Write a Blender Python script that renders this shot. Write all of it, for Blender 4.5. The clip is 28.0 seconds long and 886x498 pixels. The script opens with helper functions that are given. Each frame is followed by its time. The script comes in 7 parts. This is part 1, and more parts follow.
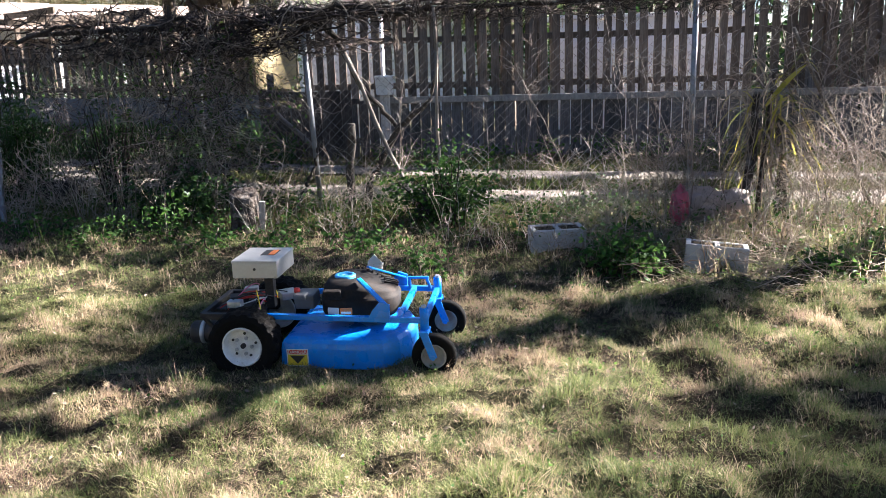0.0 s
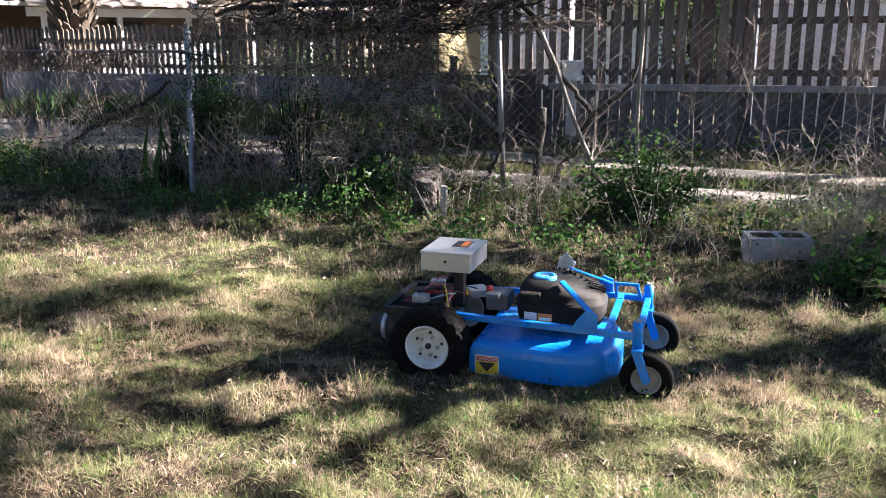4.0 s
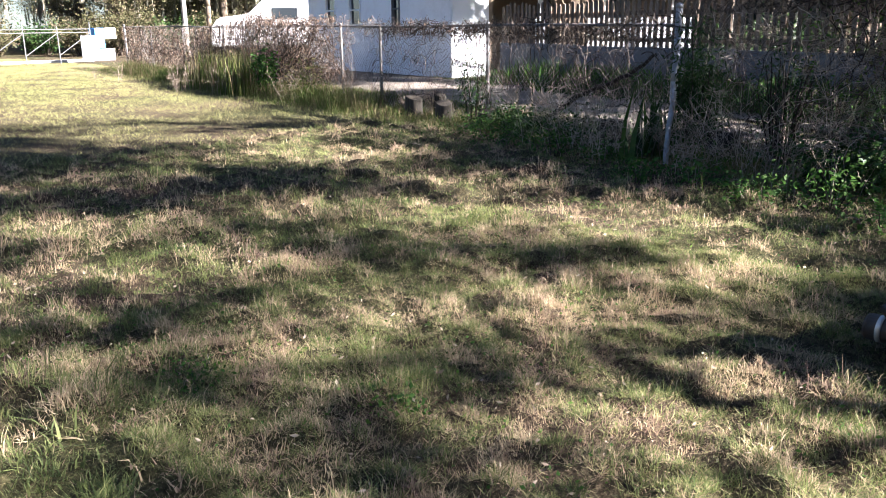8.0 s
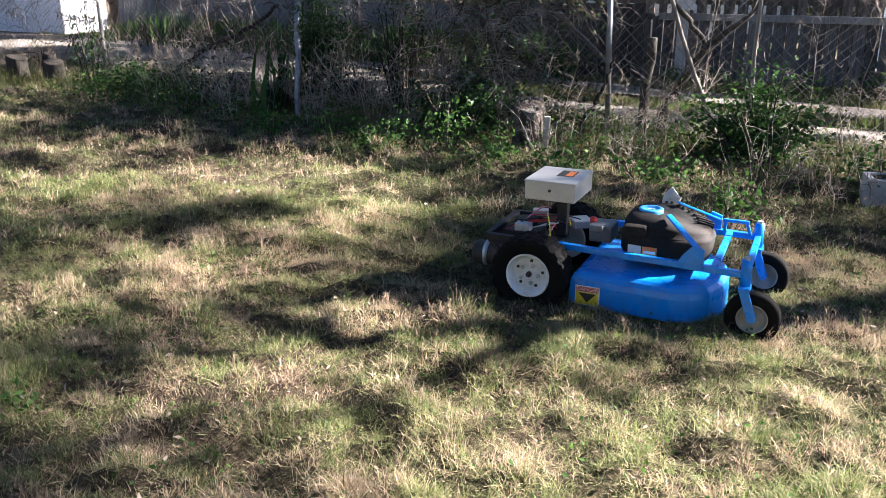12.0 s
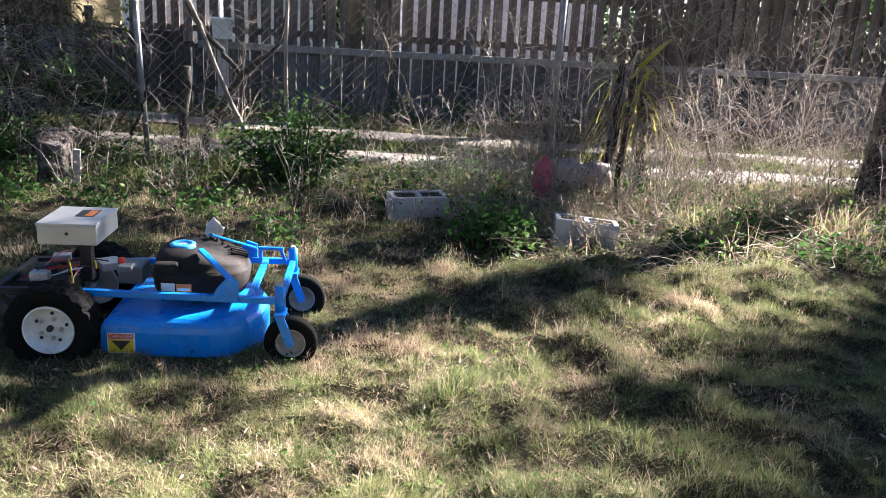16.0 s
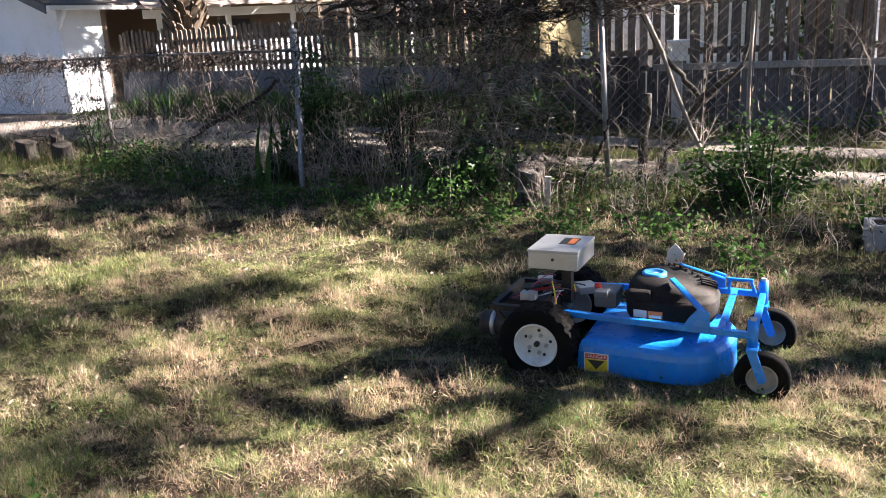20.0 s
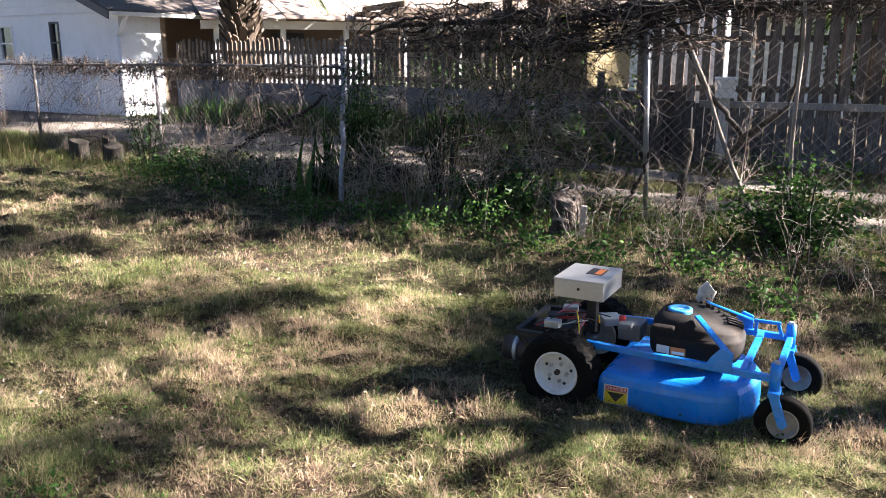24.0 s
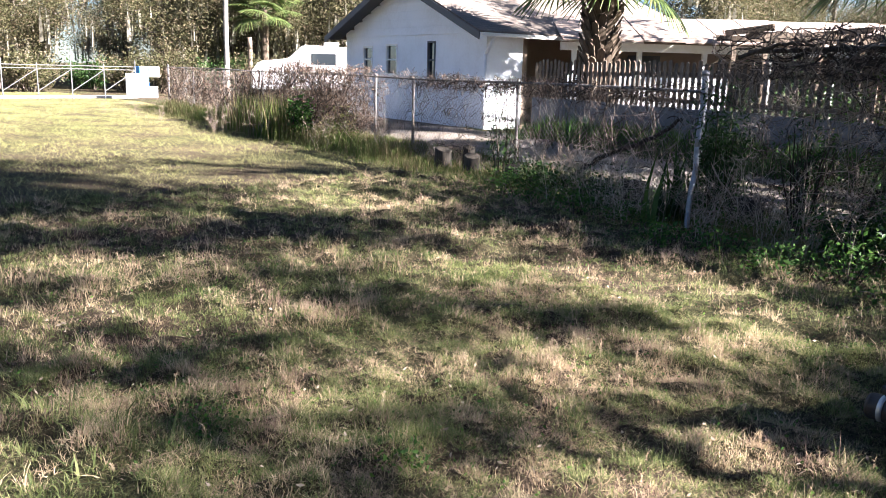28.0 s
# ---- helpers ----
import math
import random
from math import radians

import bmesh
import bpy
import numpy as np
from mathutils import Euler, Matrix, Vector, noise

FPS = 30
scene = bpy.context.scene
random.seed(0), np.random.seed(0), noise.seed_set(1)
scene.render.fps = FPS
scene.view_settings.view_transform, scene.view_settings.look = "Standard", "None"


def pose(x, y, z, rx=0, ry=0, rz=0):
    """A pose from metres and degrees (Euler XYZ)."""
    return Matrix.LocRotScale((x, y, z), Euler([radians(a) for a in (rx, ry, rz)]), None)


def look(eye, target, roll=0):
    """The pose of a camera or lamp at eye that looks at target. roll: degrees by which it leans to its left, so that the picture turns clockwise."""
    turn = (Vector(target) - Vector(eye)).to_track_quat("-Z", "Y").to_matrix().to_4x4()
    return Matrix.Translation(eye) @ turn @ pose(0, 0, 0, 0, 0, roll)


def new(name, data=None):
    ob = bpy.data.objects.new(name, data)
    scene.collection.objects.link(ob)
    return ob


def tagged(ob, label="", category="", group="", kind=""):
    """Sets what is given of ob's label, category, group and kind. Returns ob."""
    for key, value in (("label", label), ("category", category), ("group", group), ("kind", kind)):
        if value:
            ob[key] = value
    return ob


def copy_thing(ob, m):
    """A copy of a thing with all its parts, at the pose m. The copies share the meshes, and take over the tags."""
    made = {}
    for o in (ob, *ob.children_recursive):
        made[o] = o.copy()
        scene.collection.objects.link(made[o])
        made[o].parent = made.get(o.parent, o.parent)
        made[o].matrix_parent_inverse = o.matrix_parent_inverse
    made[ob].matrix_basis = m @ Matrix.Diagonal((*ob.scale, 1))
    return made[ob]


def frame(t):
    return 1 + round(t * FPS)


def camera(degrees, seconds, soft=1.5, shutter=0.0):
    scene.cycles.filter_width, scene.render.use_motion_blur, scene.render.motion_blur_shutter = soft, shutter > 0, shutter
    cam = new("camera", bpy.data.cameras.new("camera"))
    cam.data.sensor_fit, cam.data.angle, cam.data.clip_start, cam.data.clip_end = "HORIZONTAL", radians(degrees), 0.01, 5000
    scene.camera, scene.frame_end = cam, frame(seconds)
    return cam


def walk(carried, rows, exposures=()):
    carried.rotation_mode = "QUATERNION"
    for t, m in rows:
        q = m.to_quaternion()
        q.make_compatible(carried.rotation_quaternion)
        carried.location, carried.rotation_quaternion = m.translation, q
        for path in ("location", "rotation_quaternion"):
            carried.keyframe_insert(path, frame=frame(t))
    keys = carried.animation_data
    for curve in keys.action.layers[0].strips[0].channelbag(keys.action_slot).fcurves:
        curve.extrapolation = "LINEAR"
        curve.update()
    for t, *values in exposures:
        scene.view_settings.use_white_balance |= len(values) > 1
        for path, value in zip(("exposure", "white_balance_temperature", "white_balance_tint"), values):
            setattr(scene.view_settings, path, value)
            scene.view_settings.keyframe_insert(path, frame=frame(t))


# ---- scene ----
# the camera: seconds, place in metres, turn in degrees
cam = camera(56.82, 28.0, soft=0.6)
PATH = [
    (0, 0.036, 0.018, 1.449, 76.44, 1.70, 2.43),
    (0.5, 0.031, 0.151, 1.441, 75.95, 0.71, -0.75),
    (1, 0.036, 0.294, 1.441, 76.65, 0.82, -5.80),
    (1.5, -0.055, 0.422, 1.433, 76.61, 2.44, -11.32),
    (2, -0.119, 0.459, 1.416, 77.37, 1.42, -10.28),
    (2.5, -0.127, 0.539, 1.392, 77.62, 0.05, -5.10),
    (3, -0.153, 0.518, 1.380, 76.74, 0.35, 1.53),
    (3.5, -0.184, 0.513, 1.368, 76.44, 1.17, 8.05),
    (4, -0.232, 0.477, 1.368, 75.94, 0.40, 14.16),
    (4.5, -0.260, 0.455, 1.366, 74.94, 0.80, 22.72),
    (6.5, -0.363, 0.316, 1.378, 75.39, 0.21, 43.45),
    (7, -0.372, 0.302, 1.372, 75.38, 1.03, 46.20),
    (7.5, -0.378, 0.319, 1.370, 75.06, 0.72, 45.65),
    (8, -0.364, 0.326, 1.366, 74.50, 0.56, 45.29),
    (8.5, -0.368, 0.312, 1.355, 73.39, 0.90, 46.12),
    (9, -0.366, 0.327, 1.354, 72.30, 1.54, 46.18),
    (9.5, -0.355, 0.337, 1.355, 72.26, 1.46, 44.47),
    (10, -0.341, 0.363, 1.352, 72.57, 0.89, 39.70),
    (10.5, -0.319, 0.383, 1.353, 72.68, 0.25, 34.82),
    (11, -0.319, 0.385, 1.348, 72.34, -0.14, 32.75),
    (11.5, -0.304, 0.413, 1.339, 71.76, -0.20, 28.02),
    (12, -0.270, 0.444, 1.347, 71.28, -0.02, 21.02),
    (12.5, -0.255, 0.453, 1.352, 71.35, -0.59, 16.08),
    (13, -0.224, 0.482, 1.348, 71.83, -1.47, 9.56),
    (13.5, -0.155, 0.504, 1.364, 72.15, -1.13, 1.54),
    (15.5, -0.109, 0.542, 1.363, 73.90, -2.76, -9.64),
    (16, -0.116, 0.535, 1.364, 73.88, -3.17, -8.48),
    (16.5, -0.141, 0.535, 1.357, 73.29, -3.39, -3.72),
    (17, -0.198, 0.492, 1.365, 72.55, -2.34, 5.22),
    (17.5, -0.208, 0.482, 1.368, 73.03, -0.15, 11.70),
    (18, -0.240, 0.442, 1.392, 74.26, 0.59, 17.60),
    (18.5, -0.276, 0.443, 1.375, 74.70, 0.13, 21.35),
    (19, -0.280, 0.438, 1.392, 74.23, 0.39, 22.35),
    (19.5, -0.268, 0.462, 1.393, 74.31, 1.44, 22.06),
    (20, -0.247, 0.444, 1.450, 74.91, 3.06, 20.79),
    (20.5, -0.238, 0.461, 1.459, 75.56, 3.48, 18.30),
    (22.5, -0.200, 0.430, 1.477, 78.90, 1.91, 22.15),
    (23, -0.192, 0.442, 1.469, 77.38, 1.08, 22.48),
    (23.5, -0.186, 0.435, 1.465, 76.27, 0.85, 23.00),
    (24, -0.191, 0.431, 1.457, 76.52, 0.14, 24.30),
    (24.5, -0.200, 0.433, 1.449, 76.93, -0.44, 25.16),
    (25, -0.197, 0.422, 1.455, 77.58, -0.55, 25.88),
    (25.5, -0.204, 0.418, 1.457, 78.22, -0.54, 27.46),
    (26, -0.229, 0.404, 1.449, 77.82, -0.05, 31.63),
    (26.5, -0.231, 0.371, 1.458, 77.49, 0.97, 38.01),
    (27, -0.242, 0.334, 1.457, 77.61, 0.09, 43.42),
    (27.5, -0.243, 0.319, 1.458, 77.90, -1.29, 45.77),
    (28, -0.241, 0.290, 1.462, 77.66, -1.56, 47.78),
]
EXPOSURE = 3.6
walk(cam, [(t, pose(*p)) for t, *p in PATH], [(0.0, EXPOSURE, 5900, 13), (18.0, EXPOSURE, 5900, 13), (20.0, EXPOSURE, 6250, 15), (24.0, EXPOSURE, 6200, 15), (28.0, EXPOSURE, 5950, 14)])

# ---- daylight: a low winter sun over the wooden fence, from the right ----
SUN_TO = Vector((0.88, 0.47, 0)).normalized()
SUN_UP = 30.0
world = bpy.data.worlds.new("daylight")
scene.world = world
world.use_nodes = True
wn = world.node_tree
sky = wn.nodes.new("ShaderNodeTexSky")
sky.sky_type, sky.sun_disc = "NISHITA", False
sky.sun_elevation = radians(SUN_UP)
sky.sun_rotation = math.atan2(SUN_TO.x, SUN_TO.y)
sky.air_density, sky.dust_density, sky.ozone_density = 0.8, 0.4, 2.5
wn.links.new(sky.outputs[0], wn.nodes["Background"].inputs[0])
wn.nodes["Background"].inputs[1].default_value = 0.018
sun = new("sun", bpy.data.lights.new("sun", "SUN"))
sun.data.energy, sun.data.angle, sun.data.color = 5.0, radians(0.6), (1.0, 0.9, 0.79)
to_sun = Vector((SUN_TO.x * math.cos(radians(SUN_UP)), SUN_TO.y * math.cos(radians(SUN_UP)), math.sin(radians(SUN_UP))))
sun.matrix_world = look(to_sun * 60, (0, 0, 0))


# ---- materials ----
class Mat:
    """A small builder of node materials."""

    def __init__(self, name):
        self.m = bpy.data.materials.new(name)
        self.m.use_nodes = True
        self.t = self.m.node_tree
        self.b = self.t.nodes["Principled BSDF"]
        self.out = self.t.nodes["Material Output"]

    def n(self, kind, **sets):
        node = self.t.nodes.new("ShaderNode" + kind)
        for k, v in sets.items():
            node.inputs[k.replace("_", " ")].default_value = v
        return node

    def link(self, a, b):
        self.t.links.new(a, b)

    def coords(self, which="Object"):
        return self.n("TexCoord").outputs[which]

    def noise(self, scale, detail=4.0, rough=0.55, vec=None, stretch=None):
        node = self.n("TexNoise", Scale=scale, Detail=detail, Roughness=rough)
        vec = vec or self.coords()
        if stretch:
            mp = self.n("Mapping")
            mp.inputs["Scale"].default_value = stretch
            self.link(vec, mp.inputs[0])
            vec = mp.outputs[0]
        self.link(vec, node.inputs["Vector"])
        return node.outputs["Fac"]

    def ramp(self, fac, stops):
        node = self.n("ValToRGB")
        el = node.color_ramp.elements
        while len(el) < len(stops):
            el.new(0.5)
        for e, (p, c) in zip(el, stops):
            e.position, e.color = p, (*c, 1)
        self.link(fac, node.inputs[0])
        return node.outputs[0]

    def mix(self, fac, a, b, blend="MIX"):
        node = self.n("Mix")
        node.data_type, node.blend_type = "RGBA", blend
        for sock, v in ((node.inputs[0], fac), (node.inputs[6], a), (node.inputs[7], b)):
            if isinstance(v, bpy.types.NodeSocket):
                self.link(v, sock)
            elif isinstance(v, tuple):
                sock.default_value = (*v, 1)
            else:
                sock.default_value = v
        return node.outputs[2]

    def math(self, op, a, b=0.0):
        node = self.n("Math")
        node.operation = op
        for sock, v in zip(node.inputs, (a, b)):
            if isinstance(v, bpy.types.NodeSocket):
                self.link(v, sock)
            else:
                sock.default_value = v
        return node.outputs[0]

    def bump(self, fac, strength=0.3, distance=0.01):
        node = self.n("Bump", Strength=strength, Distance=distance)
        self.link(fac, node.inputs["Height"])
        self.link(node.outputs[0], self.b.inputs["Normal"])

    def set(self, color=None, rough=0.7, metal=0.0, spec=None):
        if isinstance(color, bpy.types.NodeSocket):
            self.link(color, self.b.inputs["Base Color"])
        elif color:
            self.b.inputs["Base Color"].default_value = (*color, 1)
        if isinstance(rough, bpy.types.NodeSocket):
            self.link(rough, self.b.inputs["Roughness"])
        else:
            self.b.inputs["Roughness"].default_value = rough
        self.b.inputs["Metallic"].default_value = metal
        if spec is not None:
            self.b.inputs["Specular IOR Level"].default_value = spec
        return self.m

    def thin(self, color, share=0.45):
        """Light passes through, as through a leaf."""
        tr = self.n("BsdfTranslucent")
        self.link(color, tr.inputs[0])
        ms = self.n("MixShader")
        ms.inputs[0].default_value = share
        self.link(self.b.outputs[0], ms.inputs[1])
        self.link(tr.outputs[0], ms.inputs[2])
        self.link(ms.outputs[0], self.out.inputs[0])


def painted(name, color, rough=0.45, dirt=0.35, dirt_color=(0.12, 0.09, 0.06), scale=9.0, metal=0.0, relief=0.06):
    m = Mat(name)
    big, fine = m.noise(scale, 5), m.noise(scale * 9, 3)
    dirty = m.ramp(m.math("MULTIPLY", big, m.math("ADD", fine, 0.5)), [(0.42, (0, 0, 0)), (0.78, (dirt, dirt, dirt))])
    m.bump(fine, relief, 0.004)
    return m.set(m.mix(dirty, color, dirt_color), m.math("ADD", m.math("MULTIPLY", big, 0.25), rough - 0.1), metal)


def weathered_wood(name, dark, mid, light, per_object=True):
    m = Mat(name)
    grain = m.noise(5.0, 6, 0.65, stretch=(9, 9, 0.7))
    blot = m.noise(2.2, 4)
    col = m.ramp(grain, [(0.25, dark), (0.5, mid), (0.78, light)])
    col = m.mix(m.ramp(blot, [(0.35, (0, 0, 0)), (0.75, (0.6, 0.6, 0.6))]), col, tuple(c * 0.55 for c in mid))
    if per_object:
        rnd = m.n("ObjectInfo").outputs["Random"]
        val = m.math("ADD", m.math("MULTIPLY", rnd, 0.7), 0.65)
        cc = m.n("CombineColor")
        for i in range(3):
            m.link(val, cc.inputs[i])
        col = m.mix(1.0, col, cc.outputs[0], "MULTIPLY")
    m.bump(grain, 0.5, 0.006)
    return m.set(col, 0.85, spec=0.2)


def foliage(name, stops, share=0.45, patch=0.6, rough=0.55):
    """Leaves or blades: each of its own shade, in patches."""
    m = Mat(name)
    rnd = m.n("NewGeometry").outputs["Random Per Island"]
    spots = m.math("ADD", m.math("MULTIPLY", m.noise(patch, 3), 0.6), m.math("MULTIPLY", m.noise(patch * 9, 2), 0.4))
    fac = m.math("ADD", m.math("MULTIPLY", rnd, 0.5), m.math("SUBTRACT", m.math("MULTIPLY", spots, 1.7), 0.6))
    col = m.ramp(fac, [(p, tuple(0.84 * v for v in c)) for p, c in stops])
    m.thin(col, share)
    return m.set(col, rough, spec=0.12)


M = {}
g = Mat("lawn_soil")
near, fine, wide = g.noise(26, 7, 0.78), g.noise(90, 4, 0.7), g.noise(0.55, 4)
# the near-black specks paint the shade in gaps between blades, over brown thatch
speck = g.math("ADD", g.math("MULTIPLY", near, 0.6), g.math("MULTIPLY", fine, 0.4))
c1 = g.ramp(speck, [(0.36, (0.008, 0.006, 0.004)), (0.5, (0.05, 0.036, 0.025)), (0.66, (0.2, 0.145, 0.1))])
c2 = g.ramp(speck, [(0.36, (0.008, 0.009, 0.004)), (0.5, (0.04, 0.04, 0.018)), (0.66, (0.16, 0.15, 0.07))])
col = g.mix(g.ramp(wide, [(0.38, (0, 0, 0)), (0.62, (1, 1, 1))]), c1, c2)
g.bump(speck, 1.0, 0.06)
M["soil"] = g.set(col, 0.95, spec=0.1)

g = Mat("sandy_gravel")
st, fi, wi = g.noise(38, 5, 0.7), g.noise(160, 3, 0.7), g.noise(1.3, 4)
col = g.ramp(g.math("MULTIPLY", st, g.math("ADD", fi, 0.5)), [(0.3, (0.07, 0.06, 0.052)), (0.5, (0.18, 0.158, 0.142)), (0.75, (0.36, 0.32, 0.292))])
col = g.mix(g.ramp(wi, [(0.42, (0, 0, 0)), (0.62, (0.75, 0.75, 0.75))]), col, (0.10, 0.085, 0.06))
g.bump(g.math("ADD", st, fi), 0.8, 0.015)
M["gravel"] = g.set(col, 0.95, spec=0.1)

M["grass"] = foliage("mown_grass", [(0.06, (0.1, 0.07, 0.055)), (0.3, (0.38, 0.27, 0.2)), (0.5, (0.44, 0.36, 0.22)), (0.72, (0.25, 0.27, 0.11)), (0.97, (0.1, 0.14, 0.045))], 0.4, 1.4)
M["straw"] = foliage("straw_grass", [(0.05, (0.1, 0.06, 0.052)), (0.25, (0.27, 0.185, 0.145)), (0.45, (0.42, 0.31, 0.22)), (0.65, (0.54, 0.43, 0.275)), (0.95, (0.7, 0.57, 0.4))], 0.35, 3.2, 0.7)
M["green_grass"] = foliage("green_grass", [(0.08, (0.05, 0.07, 0.03)), (0.4, (0.12, 0.15, 0.055)), (0.7, (0.25, 0.27, 0.105)), (0.97, (0.42, 0.39, 0.2))], 0.4, 1.5)
M["litter"] = foliage("withered_leaf", [(0.1, (0.07, 0.045, 0.032)), (0.5, (0.17, 0.115, 0.085)), (0.9, (0.32, 0.24, 0.18))], 0.25, 1.5, 0.8)
# brighter than the near grass: full sun is put into this colour
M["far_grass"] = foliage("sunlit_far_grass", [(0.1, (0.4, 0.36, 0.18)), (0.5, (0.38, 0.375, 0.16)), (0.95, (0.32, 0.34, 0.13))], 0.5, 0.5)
M["verge"] = foliage("rank_grass", [(0.12, (0.3, 0.22, 0.14)), (0.36, (0.18, 0.15, 0.08)), (0.55, (0.12, 0.15, 0.04)), (0.95, (0.05, 0.1, 0.022))], 0.45, 1.3)
M["dry"] = foliage("dead_weed", [(0.1, (0.14, 0.1, 0.075)), (0.5, (0.33, 0.26, 0.2)), (0.9, (0.6, 0.51, 0.41))], 0.2, 1.5, 0.8)
M["leaf"] = foliage("green_leaf", [(0.1, (0.035, 0.075, 0.018)), (0.5, (0.06, 0.135, 0.03)), (0.9, (0.15, 0.25, 0.05))], 0.45, 2.0)
M["dark_leaf"] = foliage("dark_leaf", [(0.1, (0.02, 0.04, 0.015)), (0.5, (0.035, 0.075, 0.022)), (0.9, (0.07, 0.12, 0.03))], 0.22, 2.0, 0.4)
M["bush_leaf"] = foliage("bush_leaf", [(0.1, (0.025, 0.055, 0.014)), (0.5, (0.045, 0.1, 0.024)), (0.9, (0.12, 0.2, 0.045))], 0.4, 3.0)
M["yellow_leaf"] = foliage("yellowing_leaf", [(0.1, (0.24, 0.27, 0.06)), (0.5, (0.5, 0.46, 0.08)), (0.9, (0.5, 0.42, 0.18))], 0.5, 4.0)
M["palm_leaf"] = foliage("palm_leaf", [(0.1, (0.05, 0.08, 0.03)), (0.5, (0.1, 0.15, 0.045)), (0.9, (0.24, 0.24, 0.1))], 0.35, 0.8, 0.4)
M["wood_leaf"] = foliage("woodland_leaf", [(0.1, (0.045, 0.05, 0.024)), (0.45, (0.105, 0.105, 0.05)), (0.7, (0.19, 0.155, 0.1)), (0.95, (0.25, 0.185, 0.145))], 0.45, 0.12)
M["moss"] = foliage("hanging_moss", [(0.2, (0.2, 0.19, 0.15)), (0.8, (0.38, 0.35, 0.28))], 0.3, 0.4, 0.9)

M["twig"] = foliage("dry_twig", [(0.1, (0.16, 0.125, 0.1)), (0.5, (0.36, 0.3, 0.25)), (0.9, (0.62, 0.55, 0.48))], 0.15, 1.5, 0.8)
g = Mat("vine_stem")
n1 = g.noise(18, 4)
rnd = g.n("NewGeometry").outputs["Random Per Island"]
M["vine"] = g.set(g.ramp(g.math("ADD", g.math("MULTIPLY", n1, 0.5), g.math("MULTIPLY", rnd, 0.5)), [(0.25, (0.018, 0.014, 0.012)), (0.58, (0.06, 0.046, 0.038)), (0.82, (0.3, 0.25, 0.21))]), 0.85, spec=0.2)
g = Mat("bark")
n1, n2 = g.noise(7, 6, 0.7, stretch=(3, 3, 0.6)), g.noise(30, 4)
g.bump(g.math("ADD", n1, n2), 0.9, 0.03)
lich = g.ramp(g.noise(11, 6, 0.75), [(0.52, (0, 0, 0)), (0.64, (0.75, 0.75, 0.75))])
M["bark"] = g.set(g.mix(lich, g.ramp(n1, [(0.3, (0.014, 0.011, 0.009)), (0.55, (0.06, 0.048, 0.04)), (0.78, (0.17, 0.15, 0.125))]), (0.24, 0.225, 0.21)), 0.9, spec=0.15)
M["fence_wood"] = weathered_wood("grey_fence_board", (0.034, 0.033, 0.033), (0.1, 0.096, 0.095), (0.22, 0.214, 0.21))
M["picket_wood"] = weathered_wood("brown_picket", (0.045, 0.034, 0.027), (0.14, 0.108, 0.083), (0.28, 0.228, 0.18))
M["rail_wood"] = weathered_wood("pale_rail", (0.15, 0.14, 0.125), (0.34, 0.32, 0.29), (0.5, 0.47, 0.43))
M["stump_wood"] = weathered_wood("stump_wood", (0.02, 0.018, 0.014), (0.055, 0.049, 0.04), (0.13, 0.117, 0.096))
M["palm_bark"] = weathered_wood("palm_boot", (0.03, 0.022, 0.016), (0.1, 0.075, 0.055), (0.22, 0.18, 0.135))
M["gate_wood"] = weathered_wood("blackened_board", (0.022, 0.018, 0.015), (0.055, 0.045, 0.038), (0.12, 0.1, 0.085))
M["stick_wood"] = weathered_wood("grey_stick", (0.1, 0.085, 0.07), (0.22, 0.19, 0.16), (0.36, 0.32, 0.27))
# darkened wood: on the post and stumps the colour stands in for shade
M["dark_wood"] = weathered_wood("dark_wood", (0.015, 0.013, 0.011), (0.04, 0.034, 0.028), (0.09, 0.078, 0.065))
M["steel"] = painted("galvanised_steel", (0.27, 0.285, 0.3), 0.5, 0.7, (0.12, 0.105, 0.09), 14, 0.7)
M["old_steel"] = painted("dull_old_steel", (0.15, 0.15, 0.155), 0.65, 0.7, (0.07, 0.06, 0.055), 14, 0.3)
M["wire"] = foliage("chain_wire", [(0.1, (0.05, 0.045, 0.042)), (0.4, (0.12, 0.11, 0.1)), (0.7, (0.26, 0.25, 0.24)), (0.95, (0.45, 0.45, 0.45))], 0.0, 0.8, 0.5)
M["rust"] = painted("rusty_steel", (0.2, 0.105, 0.06), 0.8, 0.6, (0.06, 0.035, 0.025), 12)
M["white_wall"] = painted("white_stucco", (0.82, 0.85, 0.9), 0.8, 0.2, (0.42, 0.41, 0.39), 1.4, relief=0.25)
M["white_trim"] = painted("white_trim", (0.78, 0.77, 0.74), 0.6, 0.2, (0.4, 0.36, 0.3), 4)
M["dark_trim"] = painted("dark_fascia", (0.075, 0.08, 0.09), 0.6, 0.2, (0.03, 0.03, 0.03), 3)
M["tan_wall"] = painted("tan_porch_wall", (0.26, 0.195, 0.145), 0.8, 0.3, (0.15, 0.11, 0.08), 2)
M["pale_roof"] = painted("bleached_roof_sheet", (0.26, 0.205, 0.17), 0.8, 0.7, (0.13, 0.09, 0.07), 1.2)
M["panel"] = painted("dark_wall_panel", (0.13, 0.135, 0.15), 0.85, 0.6, (0.17, 0.16, 0.15), 2)
M["concrete"] = painted("concrete_block", (0.43, 0.42, 0.4), 0.92, 0.7, (0.17, 0.165, 0.15), 8, relief=0.9)
M["white_van"] = painted("white_gelcoat", (0.55, 0.55, 0.56), 0.35, 0.2, (0.5, 0.48, 0.45), 2)
M["blue_plastic"] = painted("blue_plastic", (0.04, 0.2, 0.5), 0.5, 0.2, (0.1, 0.1, 0.1), 2)
g = Mat("roof_shingle")
br = g.n("TexBrick", Scale=1.0)
